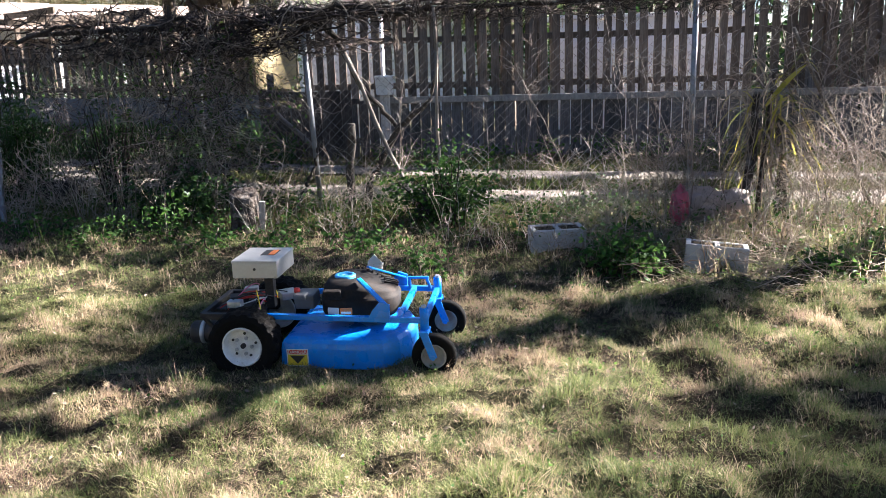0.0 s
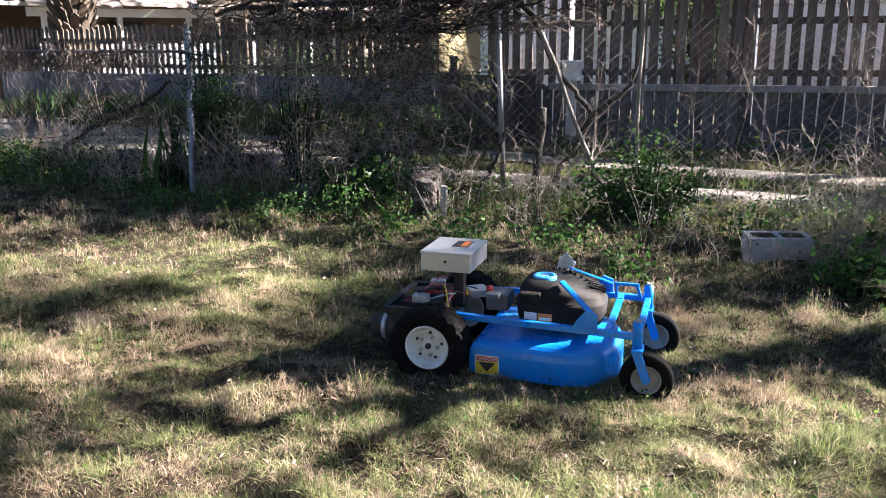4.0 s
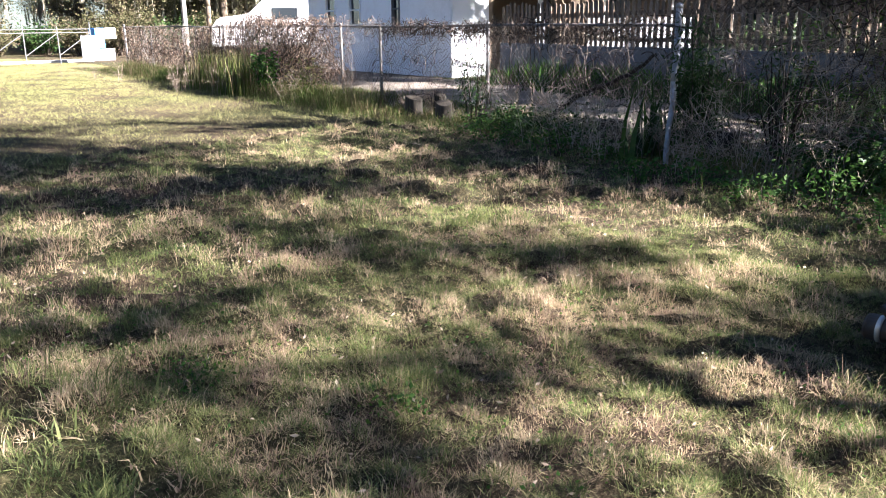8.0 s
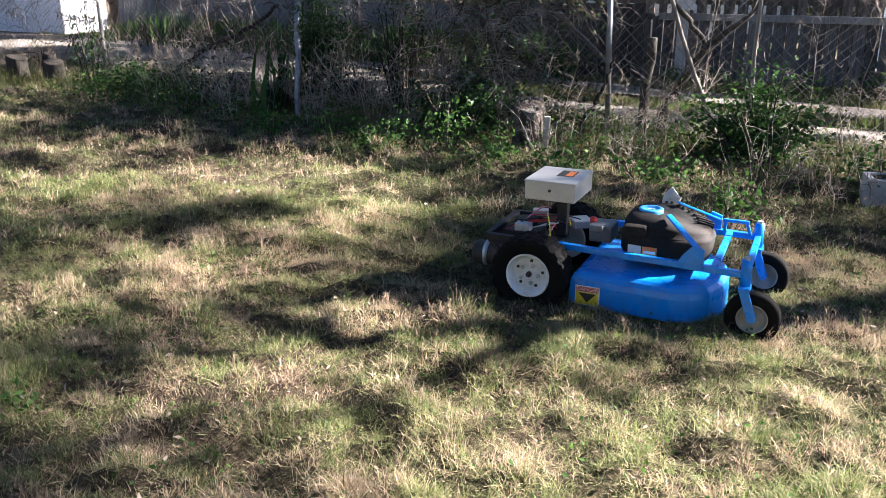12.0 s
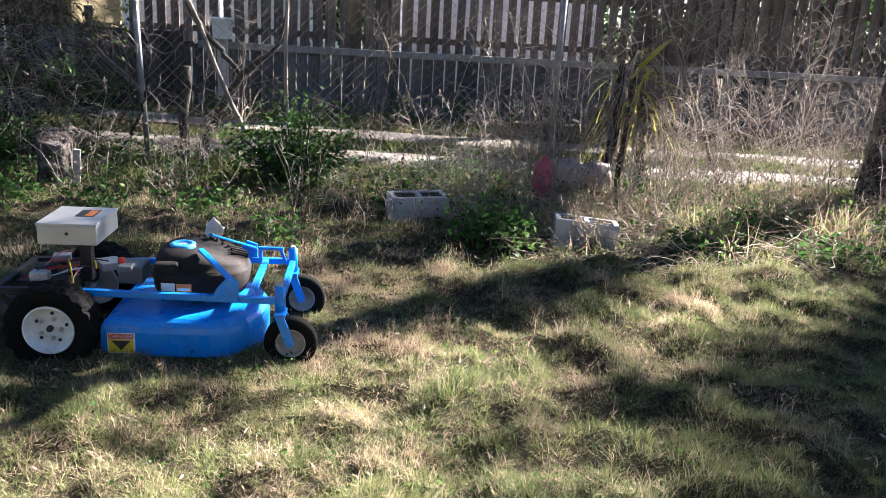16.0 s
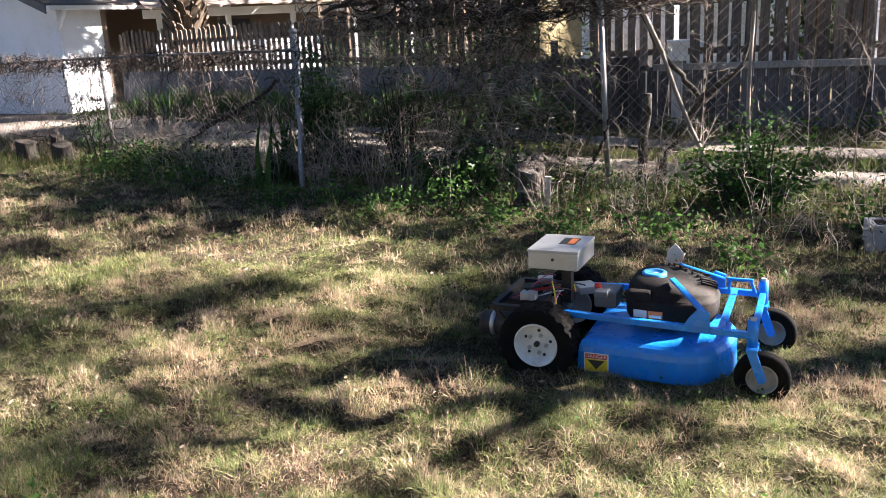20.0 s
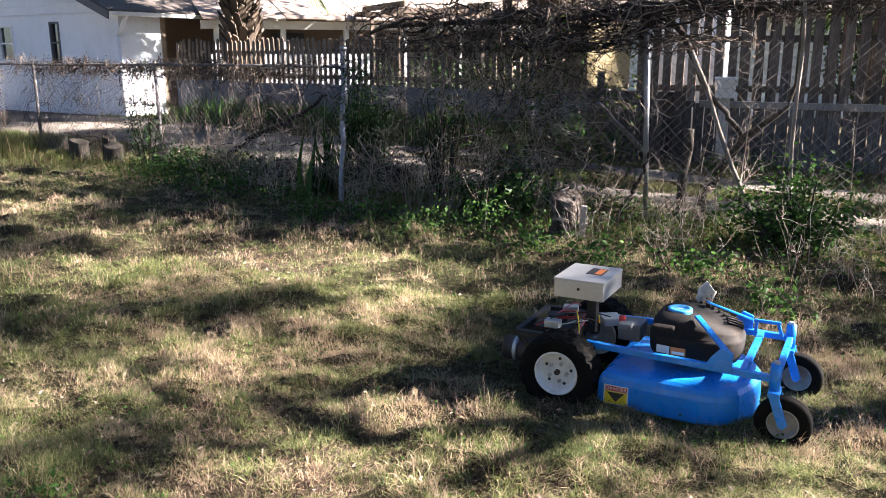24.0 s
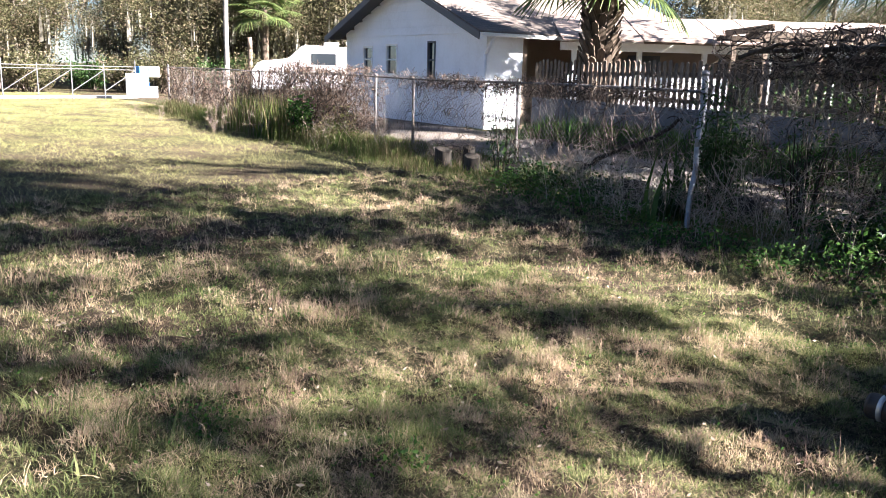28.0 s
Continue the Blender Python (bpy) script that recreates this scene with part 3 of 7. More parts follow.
# a sun-bleached sheet hung in the gap between the fences
def make_sheet():
    nx, nz = 16, 14
    V, T = [], []
    rs = random.Random(4)
    for i in range(nx + 1):
        cut = rs.uniform(-0.03, 0.03)
        for k in range(nz + 1):
            u, v = i / nx, k / nz
            V.append((SHEET_X0 + (SHEET_X1 - SHEET_X0) * u, 12.2 + 0.025 * math.sin(u * 9) * (1 - 0.5 * v) + 0.02 * math.sin(v * 5 + u * 3), SHEET_Z0 + cut * (1 - v) + (SHEET_Z1 - SHEET_Z0) * v))
    for i in range(nx):
        for k in range(nz):
            a = i * (nz + 1) + k
            T += [(a, a + nz + 1, a + nz + 2), (a, a + nz + 2, a + 1)]
    me = raw_mesh("hung_sheet", V, T)
    me.shade_smooth()
    tagged(link_mesh("hung_sheet", me, M["burlap"]), "sun-bleached tan sacking sheet hung between the fences", "sheet")


SHEET_X0, SHEET_X1, SHEET_Z0, SHEET_Z1 = -3.25, -2.64, 1.0, 1.9
make_sheet()


# ---- the white house ----
HU = Vector((-0.993, 0.12, 0))      # along the gable wall
HV = Vector((0.12, 0.993, 0))       # away, along the side wall
H0 = Vector((-15.1, 15.22, 0))


def hp(u, v, z):
    return H0 + HU * u + HV * v + Vector((0, 0, z))


def prism(bm, pts, depth):
    """A flat outline pushed along a vector."""
    lo = [bm.verts.new(p) for p in pts]
    hi = [bm.verts.new(Vector(p) + depth) for p in pts]
    f = [bm.faces.new(lo), bm.faces.new(hi[::-1])]
    for i in range(len(pts)):
        j = (i + 1) % len(pts)
        f.append(bm.faces.new((lo[j], lo[i], hi[i], hi[j])))
    bmesh.ops.recalc_face_normals(bm, faces=f)


def pane_wall(bm, width, z0, z1, holes, thick, place, away):
    """A wall with real openings: columns and sills between the holes (u0, u1, za, zb)."""
    us = sorted({0.0, width, *[h[0] for h in holes], *[h[1] for h in holes]})
    for a, b in zip(us, us[1:]):
        inside = [h for h in holes if h[0] <= a + 1e-6 and h[1] >= b - 1e-6]
        spans = [(z0, z1)] if not inside else [(z0, inside[0][2]), (inside[0][3], z1)]
        for s, e in spans:
            prism(bm, [place(a, 0, s), place(b, 0, s), place(b, 0, e), place(a, 0, e)], away * thick)


def make_house():
    W, DEEP, EAVE, APEX = 7.2, 9.0, 2.5, 3.95
    h = thing("white_house", "white stuccoed house with a brown shingle gable roof", "house")
    holes = [(5.55, 6.13, 1.33, 2.1), (4.16, 4.78, 1.27, 2.16), (2.22, 2.6, 1.22, 2.22)]
    bm = bmesh.new()
    pane_wall(bm, W, 0, EAVE - 0.12, holes, 0.2, hp, HV)
    bmesh.ops.remove_doubles(bm, verts=bm.verts, dist=0.0005)
    part("gable_wall", bm, M["white_wall"], h, "white stucco gable wall")
    bm = bmesh.new()
    prism(bm, [hp(0, -0.02, EAVE - 0.12), hp(W, -0.02, EAVE - 0.12), hp(W / 2, -0.02, APEX - 0.03)], HV * 0.2)
    part("gable_siding", bm, M["white_wall"], h, "grey lap-sided gable")
    for k in range(5):
        z = EAVE - 0.1 + k * 0.22
        half = W / 2 * (1 - (z - EAVE + 0.12) / (APEX - EAVE + 0.1))
        bm = bmesh.new()
        prism(bm, [hp(W / 2 - half, -0.045, z), hp(W / 2 + half, -0.045, z), hp(W / 2 + half, -0.022, z + 0.2), hp(W / 2 - half, -0.022, z + 0.2)], HV * 0.02)
        part("lap_board", bm, M["white_wall"], h)
    bm = bmesh.new()
    prism(bm, [hp(0, 0.2, 0), hp(0, 1.2, 0), hp(0, 1.2, EAVE), hp(0, 0.2, EAVE)], HU * 0.2)
    part("side_wall", bm, M["white_wall"], h, "white stucco side wall")
    bm = bmesh.new()
    prism(bm, [hp(0, 1.2, 0), hp(2.2, 1.2, 0), hp(2.2, 1.2, EAVE), hp(0, 1.2, EAVE)], HV * 0.15)
    prism(bm, [hp(2.2, 1.35, 0), hp(2.2, DEEP, 0), hp(2.2, DEEP, EAVE), hp(2.2, 1.35, EAVE)], HU * 0.15)
    prism(bm, [hp(W, 0.2, 0), hp(W, DEEP, 0), hp(W, DEEP, EAVE), hp(W, 0.2, EAVE)], HU * -0.15)
    prism(bm, [hp(0.2, DEEP, 0), hp(W, DEEP, 0), hp(W, DEEP, EAVE), hp(0.2, DEEP, EAVE)], HV * 0.15)
    part("back_wall", bm, M["tan_wall"], h, "tan recessed wall")
    over, run = 0.42, 0.55
    for side, u_out, u_in in (("east", -over, W / 2), ("west", W + over, W / 2)):
        z_out = EAVE - (APEX - EAVE) / (W / 2) * over
        bm = bmesh.new()
        a, b, c, d = hp(u_out, -run, z_out), hp(u_in, -run, APEX), hp(u_in, DEEP, APEX), hp(u_out, DEEP, z_out)
        vs = [bm.verts.new(p) for p in (a, b, c, d)]
        top = [bm.verts.new(p + Vector((0, 0, 0.09))) for p in (a, b, c, d)]
        fs = [bm.faces.new(vs), bm.faces.new(top[::-1])]
        for i in range(4):
            j = (i + 1) % 4
            fs.append(bm.faces.new((vs[j], vs[i], top[i], top[j])))
        bmesh.ops.recalc_face_normals(bm, faces=fs)
        uv = bm.loops.layers.uv.new("UVMap")
        for f in bm.faces:
            for lp in f.loops:
                q = lp.vert.co - H0
                lp[uv].uv = (q.dot(HV), q.dot(HU) * 1.05)
        part("roof", bm, M["shingle"], h, "brown asphalt shingle roof slope")
        bm = bmesh.new()
        prism(bm, [hp(u_out, -run - 0.03, z_out - 0.13), hp(u_in, -run - 0.03, APEX - 0.13), hp(u_in, -run - 0.03, APEX + 0.05), hp(u_out, -run - 0.03, z_out + 0.05)], HV * 0.028)
        part("barge_board", bm, M["dark_trim"], h, "dark barge board")
        # the soffit is coloured dark to stand for the shadow under the overhang
        bm = bmesh.new()
        prism(bm, [hp(u_out, -run, z_out - 0.02), hp(u_in, -run, APEX - 0.02), hp(u_in, 0, APEX - 0.02), hp(u_out, 0, z_out - 0.02)], Vector((0, 0, 0.018)))
        part("soffit", bm, M["dark_trim"], h, "soffit with the shade under the roof put into its dark colour")
    # gutter and downpipe
    bm = bmesh.new()
    zg = EAVE - 0.17
    bar(bm, hp(-over - 0.05, -run, zg), hp(-over - 0.05, DEEP, zg), 0.1, 0.09, 0.01)
    part("gutter", bm, M["white_trim"], h, "white gutter")
    bm = bmesh.new()
    rod(bm, hp(-over, -0.05, zg), hp(-0.04, -0.06, zg - 0.45), 0.045, sides=10)
    rod(bm, hp(-0.04, -0.06, zg - 0.45), hp(-0.04, -0.06, 0.1), 0.045, sides=10)
    part("downpipe", bm, M["white_wall"], h, "white downpipe", True)
    for (a, b, za, zb), dark in zip(holes, (False, False, True)):
        win = thing("window", "", "")
        win.parent = h
        fm = M["dark_trim"] if dark else M["white_trim"]
        bm = bmesh.new()
        t = 0.05
        for p, q in (((a, za), (a + t, zb)), ((b - t, za), (b, zb)), ((a + t, za), (b - t, za + t)), ((a + t, zb - t), (b - t, zb)), ((a + t, (za + zb) / 2 - 0.02), (b - t, (za + zb) / 2 + 0.02))):
            prism(bm, [hp(p[0], -0.02, p[1]), hp(q[0], -0.02, p[1]), hp(q[0], -0.02, q[1]), hp(p[0], -0.02, q[1])], HV * 0.1)
        part("window_frame", bm, fm, win, "dark window frame" if dark else "white window frame")
        for zz0, zz1 in ((za + t, (za + zb) / 2 - 0.02), ((za + zb) / 2 + 0.02, zb - t)):
            bm = bmesh.new()
            prism(bm, [hp(a + t, 0.05, zz0), hp(b - t, 0.05, zz0), hp(b - t, 0.05, zz1), hp(a + t, 0.05, zz1)], HV * 0.01)
            part("pane", bm, M["glass"], win)
        bm = bmesh.new()
        prism(bm, [hp(a - 0.04, -0.05, za - 0.05), hp(b + 0.04, -0.05, za - 0.05), hp(b + 0.04, -0.05, za), hp(a - 0.04, -0.05, za)], HV * 0.07)
        part("window_sill", bm, fm, win)


make_house()


def make_porch():
    """The long open porch that runs on from the house, with bleached roof sheets."""
    p = thing("porch", "long open porch with white posts and a bleached roof", "porch")
    A, B = Vector((-14.2, 17.0, 0)), Vector((-6.0, 26.3, 0))
    d = (B - A).normalized()
    nrm = Vector((-d.y, d.x, 0))
    def at(s, v, z):
        return A + d * s + nrm * v + Vector((0, 0, z))
    L = (B - A).length
    bm = bmesh.new()
    prism(bm, [at(0, 0, 2.05), at(L, 0, 2.05), at(L, 0, 2.25), at(0, 0, 2.25)], nrm * 0.12)
    part("beam", bm, M["white_trim"], p, "white porch beam")
    for k in range(8):
        s = 0.3 + (L - 0.6) * k / 7
        bm = bmesh.new()
        prism(bm, [at(s, 0, 0), at(s + 0.12, 0, 0), at(s + 0.12, 0, 2.05), at(s, 0, 2.05)], nrm * 0.12)
        part("post", bm, M["white_trim"], p, "white porch post")
    bm = bmesh.new()
    prism(bm, [at(1.2, 2.0, 0), at(L, 2.0, 0), at(L, 2.0, 2.6), at(1.2, 2.0, 2.6)], nrm * 0.15)
    part("back_wall", bm, M["tan_wall"], p, "tan back wall")
    for k in range(12):
        a, b = L * k / 12, L * (k + 1) / 12 - 0.02
        bm = bmesh.new()
        z = 2.27 + 0.012 * (k % 3)
        vs = [at(a, -0.35, z), at(b, -0.35, z), at(b, 2.3, z + 0.75), at(a, 2.3, z + 0.75)]
        prism(bm, vs, Vector((0, 0, 0.03)))
        part("roof_sheet", bm, M["pale_roof"], p)
    for s, w, z0, z1, mat in ((2.2, 0.9, 0.1, 2.0, M["dark_trim"]), (6.5, 1.2, 0.9, 1.9, M["glass"]), (8.0, 0.9, 0.1, 2.0, M["dark_trim"])):
        bm = bmesh.new()
        prism(bm, [at(s, 1.93, z0), at(s + w, 1.93, z0), at(s + w, 1.93, z1), at(s, 1.93, z1)], nrm * 0.06)
        part("door" if z0 < 0.5 else "window", bm, mat, p)
    bm = bmesh.new()
    prism(bm, [at(0.2, 0.02, 0), at(4.4, 0.02, 0), at(4.4, 0.02, 1.42), at(0.2, 0.02, 1.42)], nrm * 0.1)
    part("knee_wall", bm, M["white_wall"], p, "low white wall between the porch posts")
    # pergola before it
    g = thing("pergola", "bleached timber pergola frame", "pergola")
    for s in (4.2, 6.4, 8.8):
        for v in (-2.6, -0.6):
            bm = bmesh.new()
            prism(bm, [at(s, v, 0), at(s + 0.1, v, 0), at(s + 0.1, v, 2.35), at(s, v, 2.35)], nrm * 0.1)
            part("post", bm, M["picket_wood"], g)
        bm = bmesh.new()
        prism(bm, [at(s - 0.05, -3.1, 2.5), at(s - 0.01, -3.1, 2.5), at(s - 0.01, -3.1, 2.64), at(s - 0.05, -3.1, 2.64)], nrm * 3.0)
        part("rafter", bm, M["picket_wood"], g)
    for v in (-2.55, -0.55):
        bm = bmesh.new()
        prism(bm, [at(3.8, v, 2.355), at(9.3, v, 2.355), at(9.3, v, 2.495), at(3.8, v, 2.495)], nrm * 0.05)
        part("beam", bm, M["picket_wood"], g)


make_porch()


def make_neighbour():
    n = thing("neighbour_house", "neighbouring white house with a brown shingle roof", "house")
    bm = bmesh.new()
    box(bm, (9.0, 6.0, 2.3), (0.0, 24.0, 1.15))
    part("wall", bm, M["white_wall"], n)
    bm = bmesh.new()
    prism(bm, [(-5.0, 20.55, 2.2), (-5.0, 24.0, 3.6), (-5.0, 27.4, 2.2), (-5.0, 27.4, 2.32), (-5.0, 24.0, 3.74), (-5.0, 20.55, 2.32)], Vector((10, 0, 0)))
    uv = bm.loops.layers.uv.new("UVMap")
    for f in bm.faces:
        for lp in f.loops:
            lp[uv].uv = (lp.vert.co.x, lp.vert.co.y * 1.05)
    part("roof", bm, M["shingle"], n, "brown shingle roof")
    bm = bmesh.new()
    prism(bm, [(-2.7, 19.6, 2.25), (-0.5, 19.6, 2.25), (-1.6, 19.6, 3.05)], Vector((0, 2.4, 0)))
    part("gable", bm, M["white_trim"], n, "white dormer gable")
    s = thing("white_shed", "low white shed standing behind the wooden fence", "shed")
    bm = bmesh.new()
    box(bm, (2.9, 1.2, 1.85), (2.65, 13.3, 0.925), None, 0.01)
    part("wall", bm, M["white_wall"], s)
    bm = bmesh.new()
    box(bm, (3.1, 1.4, 0.06), (2.65, 13.3, 1.885), None, 0.01)
    part("roof", bm, M["white_trim"], s)

    s = thing("white_shed", "white painted hut standing behind the wooden fence", "shed")
    bm = bmesh.new()
    box(bm, (1.2, 1.4, 2.1), (-2.1, 14.1, 1.05), None, 0.01)
    part("wall", bm, M["white_wall"], s)
    bm = bmesh.new()
    box(bm, (1.4, 1.6, 0.06), (-2.1, 14.1, 2.135), None, 0.01)
    part("roof", bm, M["white_trim"], s)


make_neighbour()


# ---- the remote-controlled mower ----
M["blue"] = painted("blue_enamel", (0.014, 0.23, 0.72), 0.26, 0.3, (0.06, 0.07, 0.06), 11)
M["rubber"] = painted("black_rubber", (0.007, 0.0068, 0.0065), 0.85, 0.25, (0.03, 0.023, 0.017), 16, relief=0.4)
M["rim"] = painted("white_rim", (0.8, 0.79, 0.76), 0.4, 0.35, (0.3, 0.24, 0.17), 20)
M["shroud"] = painted("black_shroud", (0.008, 0.0078, 0.0075), 0.75, 0.35, (0.07, 0.045, 0.03), 9)
M["black"] = painted("black_paint", (0.02, 0.02, 0.022), 0.5, 0.4, (0.1, 0.085, 0.07), 14)
M["motor"] = painted("dusty_motor", (0.035, 0.03, 0.028), 0.5, 0.6, (0.11, 0.07, 0.05), 10)
M["alloy"] = painted("cast_alloy", (0.5, 0.5, 0.5), 0.45, 0.5, (0.2, 0.18, 0.15), 15, 0.6)
M["grey"] = painted("grey_plastic", (0.13, 0.135, 0.14), 0.5, 0.5, (0.09, 0.075, 0.06), 12)
M["box"] = painted("brushed_box", (0.56, 0.55, 0.53), 0.42, 0.35, (0.36, 0.33, 0.29), 7, 0.5)
for key, gloss in (("rubber", 0.08), ("shroud", 0.25), ("black", 0.25), ("motor", 0.2)):
    M[key].node_tree.nodes["Principled BSDF"].inputs["Specular IOR Level"].default_value = gloss
M["caster_rim"] = painted("dirty_caster_rim", (0.3, 0.29, 0.27), 0.5, 0.6, (0.13, 0.1, 0.07), 18)
for key, c in (("red", (0.6, 0.03, 0.02)), ("yellow", (0.85, 0.62, 0.03)), ("paper", (0.8, 0.79, 0.76)), ("ink", (0.02, 0.02, 0.02)), ("orange", (0.75, 0.2, 0.04)), ("cap_blue", (0.05, 0.35, 0.72)), ("pink", (0.7, 0.2, 0.35))):
    M[key] = painted("print_" + key, c, 0.5, 0.15, (0.25, 0.2, 0.15), 30)


def plate(bm, x0, x1, z0, z1, y, t=0.002):
    box(bm, (x1 - x0, t, z1 - z0), ((x0 + x1) / 2, y, (z0 + z1) / 2))


def words(name, text, size, m, mat, parent, label=""):
    cu = bpy.data.curves.new(name, "FONT")
    cu.body, cu.size, cu.align_x, cu.align_y, cu.extrude = text, size, "CENTER", "CENTER", 0.0004
    tmp = bpy.data.objects.new(name, cu)
    me = bpy.data.meshes.new_from_object(tmp)
    bpy.data.objects.remove(tmp)
    bpy.data.curves.remove(cu)
    me.materials.clear()
    me.transform(m)
    return link_mesh(name, me, mat, parent, label)


def make_wheel(parent, at, R, r, w, out, name, spin=0.0):
    """A knobbly tyre on a dished white rim; out: 1 or -1, the side that faces outwards."""
    m = Matrix.Translation(at) @ Euler((radians(90) * out, 0, 0)).to_matrix().to_4x4() @ Euler((0, 0, spin)).to_matrix().to_4x4()
    h = w / 2
    bm = bmesh.new()
    lug = name == "rear_wheel"
    N = 90 if lug else 44
    lathe(bm, [(r * 0.98, -h * 0.6), (r * 1.05, -h * 0.85), (R * 0.84, -h), (R * 0.95, -h * 0.86), (R * 0.985, -h * 0.5), (R * 0.99, 0), (R * 0.985, h * 0.5), (R * 0.95, h * 0.86), (R * 0.84, h), (r * 1.05, h * 0.85), (r * 0.98, h * 0.6), (r * 0.98, -h * 0.6)] if not lug else [(r * 0.98, -h * 0.6), (r * 1.05, -h * 0.85), (R * 0.84, -h), (R * 0.94, -h * 0.9), (R * 0.96, -h * 0.7), (R * 0.97, -h * 0.45), (R * 0.975, -h * 0.25), (R * 0.975, -h * 0.02), (R * 0.975, h * 0.02), (R * 0.975, h * 0.25), (R * 0.97, h * 0.45), (R * 0.96, h * 0.7), (R * 0.94, h * 0.9), (R * 0.84, h), (r * 1.05, h * 0.85), (r * 0.98, h * 0.6), (r * 0.98, -h * 0.6)], N)
    if name == "rear_wheel":
        bm.verts.index_update()
        for v in bm.verts:
            row, k = divmod(v.index, N)
            if 3 <= row <= 12 and (k + (2 if row in (5, 6, 9, 10) else 0)) % 5 < 3 and row not in (7, 8):
                v.co.x *= 1.055
                v.co.y *= 1.055
    bmesh.ops.transform(bm, matrix=m, verts=bm.verts)
    tyre = part(name, bm, M["rubber"], parent, "dusty black rubber tyre", name != "rear_wheel")
    bm = bmesh.new()
    lathe(bm, [(r * 1.03, h * 0.82), (r * 1.0, h * 0.9), (r * 0.93, h * 0.84), (r * 0.9, h * 0.45), (r * 0.7, h * 0.3), (r * 0.42, h * 0.42), (r * 0.2, h * 0.46), (0.001, h * 0.46)], 40)
    lathe(bm, [(0.001, -h * 0.5), (r * 0.9, -h * 0.5), (r * 0.95, -h * 0.86), (r * 1.03, -h * 0.82)], 40)
    bmesh.ops.transform(bm, matrix=m, verts=bm.verts)
    part("rim", bm, M["rim"] if name == "rear_wheel" else M["caster_rim"], tyre, "dished white-painted steel rim", True)
    bm = bmesh.new()
    lathe(bm, [(0.001, h * 0.72), (r * 0.1, h * 0.72), (r * 0.13, h * 0.66), (r * 0.13, h * 0.4)], 14)
    bmesh.ops.transform(bm, matrix=m, verts=bm.verts)
    part("hub", bm, M["motor"], tyre, "greasy steel hub", True)
    if name == "rear_wheel":
        for k in range(5):
            a = 2 * math.pi * k / 5 + 0.3
            for rr, s in ((0.43, 0.011), (0.62, 0.009)):
                bm = bmesh.new()
                aa = a + (0.3 if rr > 0.5 else 0)
                zz = h * (0.42 if rr < 0.5 else 0.34)
                rod(bm, (r * rr * math.cos(aa), r * rr * math.sin(aa), zz), (r * rr * math.cos(aa), r * rr * math.sin(aa), zz + 0.012 if rr < 0.5 else zz + 0.004), s * 0.8, sides=6)
                bmesh.ops.transform(bm, matrix=m, verts=bm.verts)
                part("wheel_bolt" if rr < 0.5 else "rim_hole", bm, M["alloy"] if rr < 0.5 else M["ink"], tyre)
    return tyre


